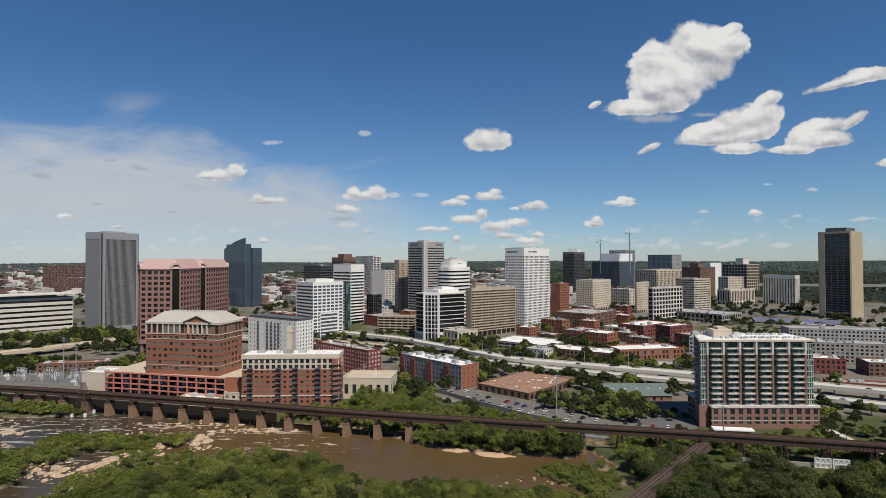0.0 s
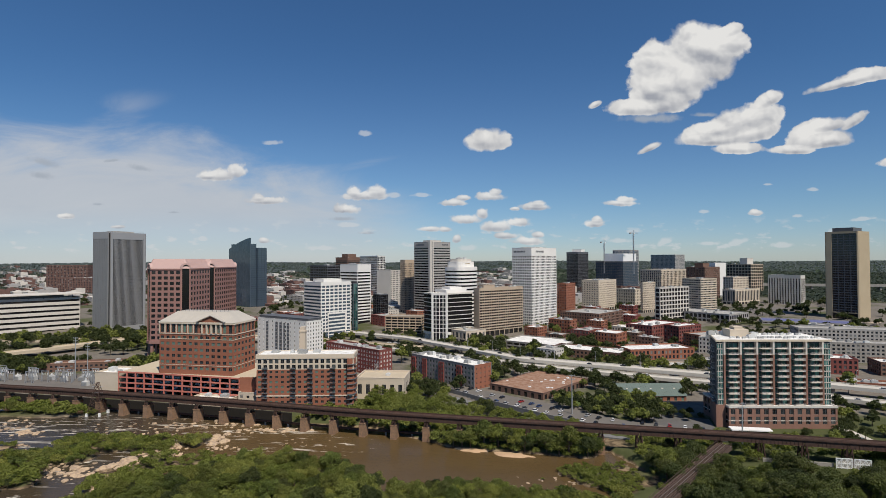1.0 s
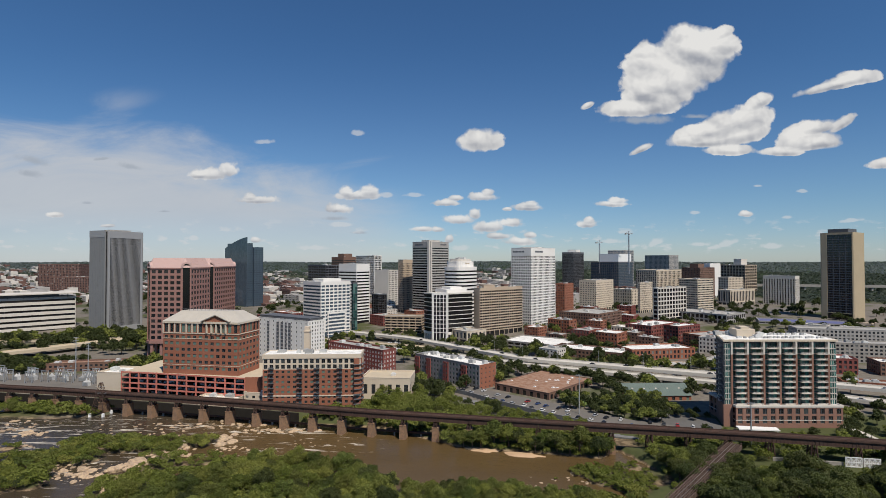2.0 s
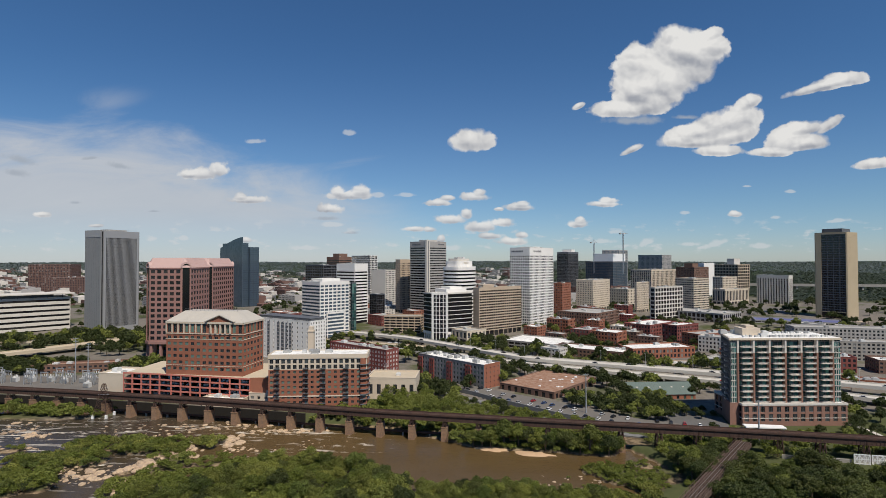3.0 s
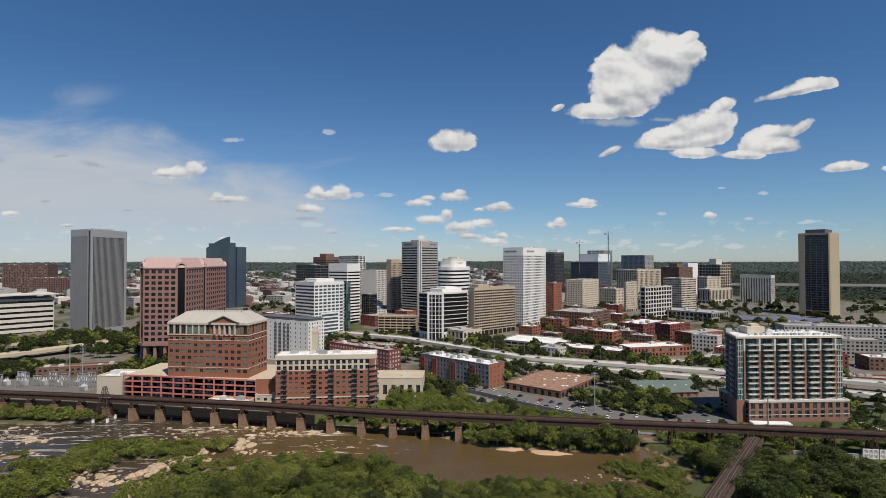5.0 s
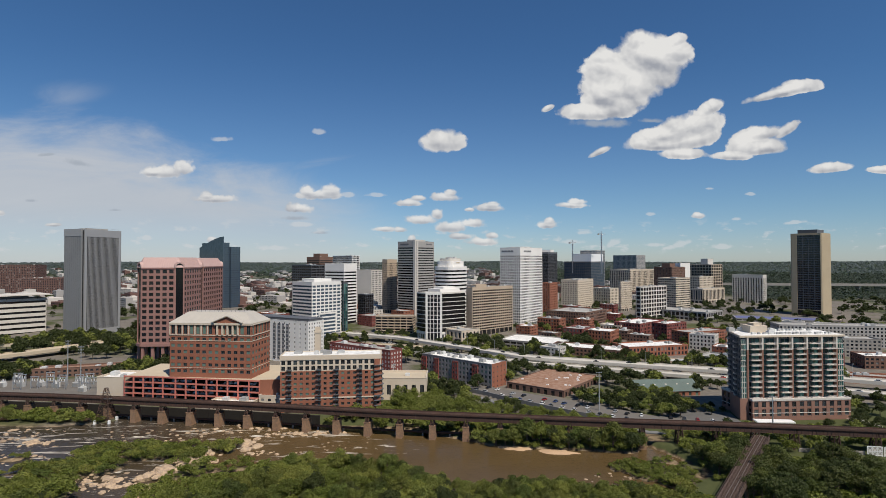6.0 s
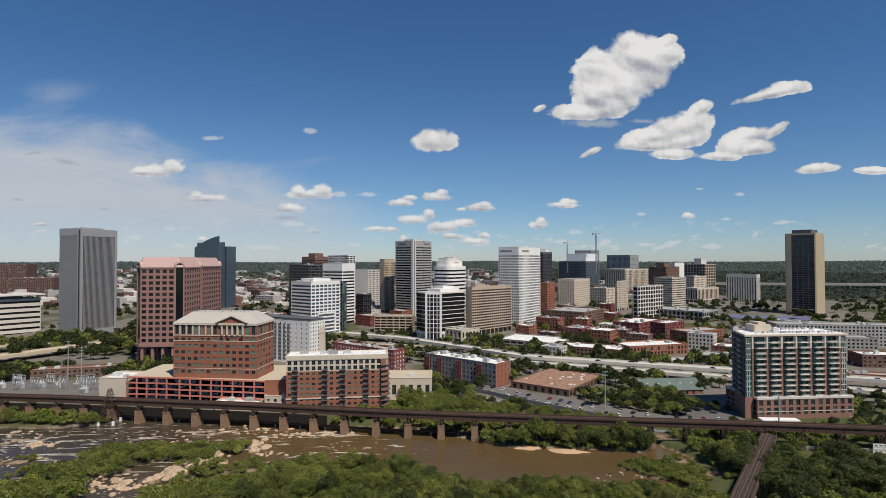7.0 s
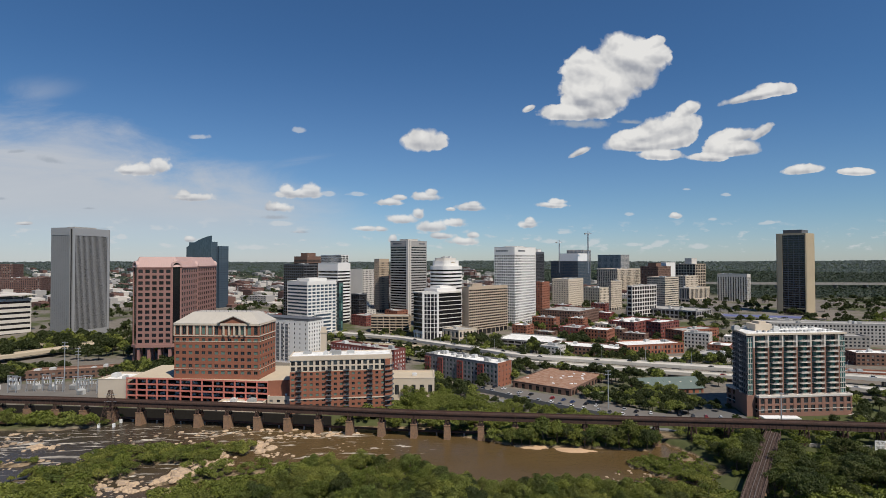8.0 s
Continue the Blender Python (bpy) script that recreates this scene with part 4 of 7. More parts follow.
# ---- landmark towers ----
def reserve_tower():
    """Aluminium tower: a plain panelled end, a dark corner slot, close vertical fins on its broad face."""
    base = 9.0
    L, R, H, slot = 31.0, 51.0, 134.8 - base, 3.2
    FOOT.append((-432, 690, 34))
    th = thing("bank_tower", "silver aluminium bank tower with fine vertical fins", "tower", pose(-436, 662, base, 0, 0, -25))
    part("glazing", Mesh().box(-L + 1, 1.2, 0, -1.6, R - 1, H - 1), M["glassk"], th)
    seam = Mesh().box(-0.06, -0.1, 0, 0.06, 0.0, H - 8.3).data("panel_seam", M["greyd"])
    E = Mesh().box(-L, 0, 0, -0.9, 1.4, H)
    part("end_wall", E, M["alu"], th)
    for i in range(1, 9):
        part("panel_seam", seam, None, th).matrix_local = pose(-L + i * (L - 0.9) / 9, 0.02, 0)
    part("end_cap", Mesh().box(-L - 0.1, -0.25, H - 8.0, -0.8, 0.0, H + 0.6), M["alup"], th)
    A = Mesh().box(-1.6, slot, 0, 0.2, slot + 3.0, H)
    A.box(-1.6, R - 4.6, 0, 0.2, R - 2.0, H)
    A.box(-1.6, slot + 3.0, H - 8.5, 0.1, R - 4.6, H)
    A.box(-1.6, slot + 3.0, 0, 0.3, R - 4.6, 7)
    part("face_frame", A, M["alup"], th)
    part("slot_back", Mesh().box(-1.9, 1.4, 0, -1.5, slot, H - 1), M["void"], th)
    part("far_corner", Mesh().box(-L, R - 2.0, 0, -1.4, R, H), M["alu"], th)
    part("back_wall", Mesh().box(-L, 1.4, 0, -L + 1, R - 2.0, H), M["alu"], th)
    n, y0, y1 = 27, slot + 3.0, R - 4.6
    fin = Mesh().box(-0.55, -0.17, 7, 0.10, 0.17, H - 8.5).data("fin", M["alup"])
    for i in range(1, n):
        part("fin", fin, None, th).matrix_local = pose(0, y0 + (y1 - y0) * i / n, 0)
    F = Mesh()
    for j in range(28):
        z = 7 + (H - 15.5) * j / 28
        for i in range(n):
            y = y0 + (y1 - y0) * i / n
            F.quad((-0.6, y, z), (-0.6, y + (y1 - y0) / n, z), (-0.6, y + (y1 - y0) / n, z + 3.7), (-0.6, y, z + 3.7))
    part("window_panes", F, M["glassm"], th)["kind"] = "stuff"
    part("roof", Mesh().box(-L + 1, 1.4, H - 1, -1.4, R - 1, H - 0.3).box(-L + 9, 12, H - 0.3, -9, R - 12, H + 2), M["roofg"], th)
    T = Mesh()
    for i in range(12):
        T.beam((-0.6, 3 + i * 4, H), (-0.6, 3 + i * 4, H + 1.6), 0.15)
    T.beam((-0.6, 3, H + 1.6), (-0.6, 47, H + 1.6), 0.15)
    part("roof_rail", T, M["galv"], th)


reserve_tower()


def plaza_tower(x, y, d, label):
    """Pink granite tower on columns: cut corners with arched dark slots, sloped metal roof."""
    base, w, c, lobby = 3.0, 41.0, 6.0, 21.5
    H = 91.0 - base
    FOOT.append((x + w / 2, y + d / 2, 32))
    th = thing("office_tower", label, "tower", pose(x, y, base), "pink granite twin towers")
    plan = [(c, 0), (w - c, 0), (w, c), (w, d - c), (w - c, d), (c, d), (0, d - c), (0, c)]
    part("interior", Mesh().prism([(w / 2 + (px - w / 2) * 0.96, d / 2 + (py - d / 2) * 0.97) for px, py in plan], lobby, H), M["void"], th)
    column = Mesh().box(-1.1, 0.2, 0, 1.1, 2.4, lobby - 3).data("column", M["pink"])
    for k, (a, b) in enumerate(zip(plan, plan[1:] + plan[:1])):
        n = math.hypot(b[0] - a[0], b[1] - a[1])
        turn = pose(a[0], a[1], 0, 0, 0, math.degrees(math.atan2(b[1] - a[1], b[0] - a[0])))
        side = ((0, 0), (1, 0), n, 0.0, n)
        W, G = Pieces(), Mesh()
        side_box(W, side, -0.3, n + 0.3, -1.0, 0.9, lobby - 3, lobby - 0.6)
        if k % 2 == 0:
            facade(W, G, side, lobby, H - 0.6, 5.25, 5.7 if k % 4 == 0 else 6.0, 2.0, 2.1)
            side_box(W, side, 0, n, -0.6, 0.45, H - 0.6, H + 0.5)
            part("glazing", G, M["glassk"], th).matrix_local = turn
            for i in range(4):
                part("column", column, None, th).matrix_local = turn @ pose(1.4 + i * (n - 2.8) / 3, 0, 0)
        else:
            # dark slot with granite jambs, ending in an arched dormer above the eaves
            side_box(W, side, 0, 1.0, -1.0, 0.1, lobby, H + 1)
            side_box(W, side, n - 1.0, n, -1.0, 0.1, lobby, H + 1)
            r, mid, top = n / 2 - 1.0, n / 2, H + 1
            arc = [(mid + math.cos(math.pi * i / 12), math.sin(math.pi * i / 12)) for i in range(13)]
            A = Mesh().box(1.0, 0.5, lobby, n - 1.0, 1.0, top)
            for (q0, z0), (q1, z1) in zip(arc, arc[1:]):
                A.quad((mid, 0.45, top), (mid + (q0 - mid) * r, 0.45, top + z0 * r), (mid + (q1 - mid) * r, 0.45, top + z1 * r), (mid, 0.45, top + 0.01))
            part("window_slot", A, M["glassk"], th).matrix_local = turn
            D = Mesh()
            for (q0, z0), (q1, z1) in zip(arc, arc[1:]):
                o = [(mid + (q - mid) * f, top + z * f) for q, z in ((q0, z0), (q1, z1)) for f in (r, r + 1.5)]
                D.quad((o[0][0], -0.6, o[0][1]), (o[1][0], -0.6, o[1][1]), (o[3][0], -0.6, o[3][1]), (o[2][0], -0.6, o[2][1]))
                D.quad((o[1][0], -0.6, o[1][1]), (o[1][0], 9, o[1][1]), (o[3][0], 9, o[3][1]), (o[3][0], -0.6, o[3][1]))
                D.quad((o[0][0], -0.6, o[0][1]), (o[2][0], -0.6, o[2][1]), (o[2][0], 0.6, o[2][1]), (o[0][0], 0.6, o[0][1]))
            part("dormer", D, M["pinkroof"], th).matrix_local = turn
        W.emit(th, M["pink"], turn)
    part("soffit", Mesh().prism(plan, lobby - 1.2, lobby), M["pink"], th)
    Rf, Sm = Mesh(), Mesh()
    z0, z1 = H + 0.5, H + 9.6
    low = [(w / 2 + (px - w / 2) * 1.02, d / 2 + (py - d / 2) * 1.02) for px, py in plan]
    high = [(min(max(px, 5.5), w - 5.5), min(max(py, 5.5), d - 5.5)) for px, py in plan]
    for k in range(8):
        j = (k + 1) % 8
        if k % 2 == 0:
            Rf.quad((*low[k], z0), (*low[j], z0), (*high[j], z1), (*high[k], z1))
            m = 14 if k % 4 == 0 else 20
            for i in range(m + 1):
                p = Vector((*low[k], z0 + 0.1)).lerp(Vector((*low[j], z0 + 0.1)), i / m)
                q = Vector((*high[k], z1 + 0.1)).lerp(Vector((*high[j], z1 + 0.1)), i / m)
                Sm.beam(p, q, 0.22)
        else:
            Rf.quad((*low[k], z0), (*low[j], z0), (*high[j], z1), (*high[k], z1))
    Rf.prism(high, z1 - 0.4, z1 + 0.02)
    part("roof", Rf, M["pinkroof"], th)
    part("standing_seam", Sm, M["pinkroof"], th)["kind"] = "stuff"


plaza_tower(-297, 501, 52.0, "pink granite office tower on columns with arched dark slots")
plaza_tower(-311, 584, 70.0, "pink granite office tower partly behind its twin")


def sail_tower():
    """Blue glass tower: a tall sail-shaped front with a curved, rising edge, lower glass bodies behind it."""
    base, w, d = 8.0, 72.0, 1.2
    H0, H1 = 121.5 - base, 141.5 - base
    FOOT.append((-415, 1045, 45))
    th = thing("glass_tower", "blue curtain-glass tower with a curved sail-like top", "tower", pose(-450, 1054, base, 0, 0, -36))

    def top_at(x):
        return H0 + (H1 - H0) * (1 - (1 - min(1, x / w)) ** 1.5)

    n, fh = 24, 4.2
    G = Mesh()
    for i in range(n):
        x0, x1 = w * i / n, w * (i + 1) / n
        z = 0.0
        while z < top_at(x0) - 0.1:
            last = z + fh >= top_at(x0)
            za, zb = (top_at(x0), top_at(x1)) if last else (z + fh, z + fh)
            G.quad((x0, 0, z), (x1, 0, z), (x1, 0, zb), (x0, 0, za))
            z += fh
        G.quad((x0, d, 0), (x0, d, top_at(x0)), (x1, d, top_at(x1)), (x1, d, 0))
        G.quad((x0, 0, top_at(x0)), (x1, 0, top_at(x1)), (x1, d, top_at(x1)), (x0, d, top_at(x0)))
    G.quad((w, 0, 0), (w, d, 0), (w, d, H1), (w, 0, H1))
    G.quad((0, 0, 0), (0, 0, H0), (0, d, H0), (0, d, 0))
    part("sail_front", G, M["glassb"], th)
    F = Mesh()
    for i in range(n + 1):
        x = w * i / n
        F.box(x - 0.10, -0.14, 0, x + 0.10, -0.02, top_at(x))
    part("mullion", F, M["glasst"], th)["kind"] = "stuff"
    for name, x0, x1, y0, y1, z in (("upper_body", 6, w - 0.4, d, 13, 130.5 - base), ("lower_body", 14, w + 4.0, 13, 33, 123 - base)):
        B = Mesh().box(x0, y0, 0, x1, y1, z)
        part(name, B, M["glassb"], th)
        Wg = Mesh()
        for j in range(int(z / fh)):
            Wg.box(x0, y0, fh * j - 0.3, x1 + 0.12, y1 - 0.4, fh * j + 0.3)
        for i in range(6):
            y = y0 + (y1 - y0) * (i + 0.5) / 6
            Wg.box(x1, y - 0.1, 0, x1 + 0.16, y + 0.1, z)
        part("floor_band", Wg, M["glasst"], th)["kind"] = "stuff"


sail_tower()


def state_tower():
    """Tall tower: buff stone ends, dark glass between, on a podium."""
    base = 4.0
    L, R, H = 40.5, 45.0, 138.5 - base
    th = thing("state_office_tower", "tall office tower with buff stone corners and black glass", "tower", pose(572, 795, base, 0, 0, -53))
    G = Mesh()
    for piece in (Mesh().prism([(-L, 2.0), (-L + 2, 0), (-31.5, 0), (-31.5, 6), (-L, 6)], 0, H),
                  Mesh().prism([(-0.8, 0.9), (-0.5, 0.3), (0, 0), (1.6, 0.6), (2.4, 2.2), (2.4, R - 2), (0, R), (-0.8, R)], 0, H),
                  Mesh().box(-L, R - 6, 0, -0.8, R, H), Mesh().box(-L, 6, 0, -L + 3, R - 6, H), Mesh().box(-31.5, 0.1, H - 3, -0.8, 6, H)):
        part("wall", piece, M["buff"], th)
    course = Mesh()
    for j in range(34):
        course.box(2.35, 2.4, 8 + j * 3.7, 2.5, R - 2.4, 8 + j * 3.7 + 0.35)
    part("stone_course", course, M["buff"], th)["kind"] = "stuff"
    for j in range(32):
        z = 16 + (H - 19) * j / 32
        for i in range(14):
            xa = -31.5 + 30.6 * i / 14
            G.quad((xa + 0.05, 0.9, z), (xa + 2.13, 0.9, z), (xa + 2.13, 0.9, z + 3.5), (xa + 0.05, 0.9, z + 3.5))
    for i in range(7):
        xa = -31.5 + 30.6 * i / 7
        G.quad((xa + 0.05, 0.9, 0), (xa + 4.3, 0.9, 0), (xa + 4.3, 0.9, 15), (xa + 0.05, 0.9, 15))
    part("glazing", G, M["glassk"], th)
    band = Mesh().box(-31.4, 0.45, 0, -0.9, 0.95, 1.1).data("spandrel", M["greyd"])
    for j in range(33):
        part("spandrel", band, None, th).matrix_local = pose(0, 0, 15.6 + (H - 19) * j / 32)
    rib = Mesh().box(-0.4, 0.3, 16, 0.4, 0.9, H - 3).data("rib", M["greyd"])
    for i in range(3):
        part("rib", rib, None, th).matrix_local = pose(-31.4 + 30.6 * (i + 1) / 4, 0, 0)
    part("ledge", Mesh().box(-31.4, -0.2, 15.0, -0.9, 0.9, 16.2), M["buff"], th)
    part("roof", Mesh().box(-L + 3, 6, H - 1, -0.8, R - 6, H - 0.3), M["roofg"], th)
    T = Mesh().box(-31, 3, H - 0.5, -5, R - 8, H + 5.5)
    for i in range(10):
        T.box(-30.5 + i * 2.5, 2.9, H + 1, -29 + i * 2.5, 3.0, H + 5)
    part("plant_room", T, M["greyd"], th)
    part("podium", Mesh().box(-60, -14, -3, 26, R + 10, 4.5).box(-60.3, -14.3, 4.5, 26.3, R + 10, 5.3), M["tan"], th)


state_tower()


# ---- riverside buildings ----
def hall_tower():
    """Brick office tower with a pedimented top over the coral car park."""
    base, yaw, L, R = 21.0, -10.0, 56.0, 27.0
    th = thing("brick_office_tower", "red brick office tower with cream trim and pale hipped roof", "building", pose(-153.5, 358.5, base, 0, 0, yaw))
    H = 57.2 - base
    W, T, op, G, big = Pieces(), Mesh(), [], Mesh(), []
    for k, s in enumerate(side_frames(L, R)):
        side_box(W, s, s[3], s[4], -0.5, 0.0, 0, 3.0)
        facade(W, G, s, 3.0, H - 8.4, 4.1, 4.35, 1.75, 2.1, 0.0, op if k < 2 else None)
        side_box(W, s, s[3], s[4], -0.5, 0.0, H - 8.4, H - 7.4)
        facade(W, G, s, H - 7.4, H - 1.2, 6.2, 4.35, 1.9, 0.5, 0.0, big if k < 2 else None)
        e0, e1 = (s[3] - 0.3, s[4] + 0.3) if k in (0, 2) else (s[3], s[4])
        for z, h, d in ((H - 8.1, 0.55, 0.3), (H - 1.2, 1.2, 0.55), (7.0, 0.3, 0.12), (H - 11.6, 0.35, 0.15)):
            side_box(T, s, e0, e1, -0.3, d, z, z + h)
    W.emit(th, M["brick"])
    part("stone_trim", T, M["cream"], th)
    part("glazing", G, M["glass"], th)["kind"] = "stuff"
    # solid near-black filling for the darkness behind the windows
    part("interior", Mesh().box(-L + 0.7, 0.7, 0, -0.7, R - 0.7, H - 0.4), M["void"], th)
    put_windows(th, op, M["greyd"], M["pane"], 1)
    put_windows(th, big, M["greyd"], M["pane"], 1)
    # cream columns and pediment at the middle of the front
    P = Mesh()
    for i in range(5):
        x = -23.5 + i * 3.5
        P.box(x, -1.0, H - 7.4, x + 1.0, 0.0, H - 1.2)
    P.box(-25, -1.3, H - 1.1, -7.5, 0.0, H + 0.3)
    part("portico", P, M["cream"], th)
    pd = Mesh()
    n = len(pd.v)
    pd.v += [(-26, -0.9, H + 0.3), (-6.5, -0.9, H + 0.3), (-16.2, -0.9, H + 4.4), (-26, 10, H + 0.3), (-6.5, 10, H + 0.3), (-16.2, 10, H + 4.4)]
    pd.f += [(0, 1, 2), (3, 5, 4)]
    pd.m += [0, 0]
    part("pediment", pd, M["brick"], th)
    pr = Mesh()
    pr.beam((-26.8, 4.4, H + 0.5), (-16.2, 4.4, H + 4.9), 12.5, 0.5)
    pr.beam((-5.7, 4.4, H + 0.5), (-16.2, 4.4, H + 4.9), 12.5, 0.5)
    part("pediment_roof", pr, M["lead"], th)
    pf = Mesh()
    pf.beam((-26.6, -1.15, H + 0.45), (-16.2, -1.15, H + 4.6), 0.4, 0.6)
    pf.beam((-5.9, -1.15, H + 0.45), (-16.2, -1.15, H + 4.6), 0.4, 0.6)
    part("pediment_trim", pf, M["cream"], th)
    pil = Mesh().box(-0.45, -0.25, H - 7.4, 0.45, 0.0, H - 1.2).data("pilaster", M["cream"])
    for i in range(14):
        if not 6 < i < 13 and i < 13:
            part("pilaster", pil, None, th).matrix_local = pose(-L + i * (L / 12.87), 0, 0)
    Rf = Mesh()
    a = [(-L - 0.6, -0.6, H), (0.6, -0.6, H), (0.6, R + 0.6, H), (-L - 0.6, R + 0.6, H)]
    b = [(-L + 8, 8, H + 6.6), (-8, 8, H + 6.6), (-8, R - 8, H + 6.6), (-L + 8, R - 8, H + 6.6)]
    for i in range(4):
        Rf.quad(a[i], a[(i + 1) % 4], b[(i + 1) % 4], b[i])
    Rf.quad(*b)
    Sm = Mesh()
    for i in range(28):
        x = -L + 1 + i * 2.1
        k = min(1.0, (x + L) / 8.6, -x / 8.6)
        Sm.beam((x, -0.5, H + 0.06), (x, -0.5 + 8.5 * k, H + 6.6 * k + 0.06), 0.16)
    part("roof", Rf, M["lead"], th)
    part("standing_seam", Sm, M["lead"], th)["kind"] = "stuff"
    Q = Mesh()
    for x in np.arange(-L + 8, -7.9, 3.0):
        Q.beam((x, 8, H + 6.6), (x, 8, H + 7.9), 0.14)
    Q.beam((-L + 8, 8, H + 7.9), (-8, 8, H + 7.9), 0.14)
    part("roof_rail", Q, M["greyd"], th)


hall_tower()


def car_park():
    """Coral painted parking structure under the brick tower."""
    th = thing("parking_garage", "coral painted open parking garage beneath a brick tower", "garage")
    path = [(-239, 371), (-212, 366), (-203, 363.5), (-146, 350)]
    z0, z1, lv = 4.0, 22.0, 5
    for (ax, ay), (bx, by) in zip(path, path[1:]):
        w = math.hypot(bx - ax, by - ay)
        W = Mesh()
        h = (z1 - z0) / lv
        for j in range(lv + 1):
            W.box(0, 0, z0 + j * h - 0.35, w, 0.4, z0 + j * h + 0.6)
        nb = max(1, round(w / 7.2))
        for i in range(nb + 1):
            W.box(max(0, i * w / nb - 0.45), -0.1, z0 - 3, min(w, i * w / nb + 0.45), 0.5, z1 + 0.7)
        o = part("front_frame", W, M["coral"], th)
        o.matrix_local = pose(ax, ay, 0, 0, 0, math.degrees(math.atan2(by - ay, bx - ax)))
    plan = [(-238.5, 372), (-212, 367), (-203, 364.5), (-146.5, 351.2), (-128, 352), (-120, 400), (-235, 415)]
    # slabs dark grey to put the openings' shade into their colour
    for j in range(lv):
        part("floor_slab", Mesh().prism([(x, y + 0.2) for x, y in plan], z0 + j * 3.6 - 0.5, z0 + j * 3.6 + 0.05), M["greyd"], th)
    part("deck", Mesh().prism([(x, y + 0.2) for x, y in plan], z1 - 0.6, z1), M["sandroad"], th)
    # near-black block paints in the dark depth of the garage
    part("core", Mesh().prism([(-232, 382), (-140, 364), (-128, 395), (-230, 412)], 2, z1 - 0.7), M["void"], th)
    part("side_wall", Mesh().prism([(-146, 350.4), (-127.5, 351.4), (-119.6, 400), (-120.2, 400), (-128.2, 352), (-146, 351)], 3, z1 + 0.9), M["brick"], th)
    C = Mesh()
    rng = random.Random(4)
    for j in range(1, lv):
        for i in range(26):
            x = rng.uniform(-232, -150)
            y = float(np.interp(x, [-239, -212, -146], [371, 366, 350])) + 3.0
            C.box(x, y + 2, z0 + j * 3.6 + 0.05, x + 1.8, y + 6.2, z0 + j * 3.6 + 1.3, taper=0.3)
    part("car_rest", C, M["hvac"], th)["kind"] = "stuff"


car_park()
block("pump_house", "windowless cream concrete utility building", (-240, 373), -9, 19, 22, 20, "cream", sides={k: dict(blank=1) for k in range(4)}, lobby=0, units=2, roof="roofw", base=3)


def condo_tower():
    """Brick riverside apartments with balconies and a white roof."""
    base, L, R = 5.0, 61.0, 17.0
    th = thing("apartment_building", "brick riverside apartment block with cream top floors", "building", pose(-70, 342.6, base, 0, 0, 2.7))
    H = 38.2 - base
    W, C, G, op, top = Mesh(), Mesh(), Mesh(), [], []
    for k, s in enumerate(side_frames(L, R)):
        facade(W, G, s, 0.0, H - 8.2, 3.1, 3.55, 1.75, 1.55, 0.0, op if k < 2 else None)
        facade(C, G, s, H - 8.2, H - 1.4, 3.4, 3.55, 1.3, 0.9, 0.0, top if k < 2 else None)
        e0, e1 = (s[3] - 0.3, s[4] + 0.3) if k in (0, 2) else (s[3], s[4])
        side_box(C, s, e0, e1, -0.4, 0.35, H - 1.4, H + 1.3)
        side_box(C, s, e0, e1, -0.3, 0.3, 8.2, 8.9)
    part("wall", W, M["brick"], th)
    part("stone_top", C, M["cream"], th)
    part("glazing", G, M["glass"], th)["kind"] = "stuff"
    part("interior", Mesh().box(-L + 0.7, 0.7, 0, -0.7, R - 0.7, H - 0.4), M["void"], th)
    put_windows(th, op, M["greyd"], M["pane"], 1)
    put_windows(th, top, M["greyd"], M["panek"], 1)
    part("roof", Mesh().box(-L + 0.3, 0.3, H, -0.3, R - 0.3, H + 0.9), M["roofw"], th)
    balcony = Mesh()
    balcony.box(-1.7, -1.5, -0.12, 1.7, 0, 0.08)
    for x0, y0, x1, y1 in ((-1.7, -1.5, 1.7, -1.44), (-1.7, -1.44, -1.64, 0), (1.64, -1.44, 1.7, 0)):
        balcony.box(x0, y0, 1.0, x1, y1, 1.08)
    for i in range(12):
        balcony.box(-1.68 + i * 0.3, -1.49, 0.08, -1.64 + i * 0.3, -1.45, 1.0)
    bd = balcony.data("balcony", M["greyd"])
    for col in (1, 6, 9, 13):
        for j in range(9):
            o = part("balcony", bd, None, th)
            o.matrix_local = pose(-L + 3.55 * (col + 0.5), 0.02, 1.0 + 3.1 * j, 0, 0, 0)
    # dark stair corner and the round balcony corner
    part("corner_bay", Mesh().prism([(-3.6 + 4.4 * math.cos(a), 3.4 + 4.4 * math.sin(a)) for a in [math.radians(-95 + 15 * i) for i in range(13)]], 9.0, H - 1.5), M["brick"], th)
    rb = Mesh().prism([(-3.6 + 5.4 * math.cos(a), 3.4 + 5.4 * math.sin(a)) for a in [math.radians(-95 + 15 * i) for i in range(13)]], 0, 0.3).data("corner_balcony", M["greyd"])
    for j in range(9):
        part("corner_balcony", rb, None, th).matrix_local = pose(0, 0, 3.0 + 3.1 * j)
    roof_units(th, L, R, H + 0.9, 5, random.Random(2))


condo_tower()


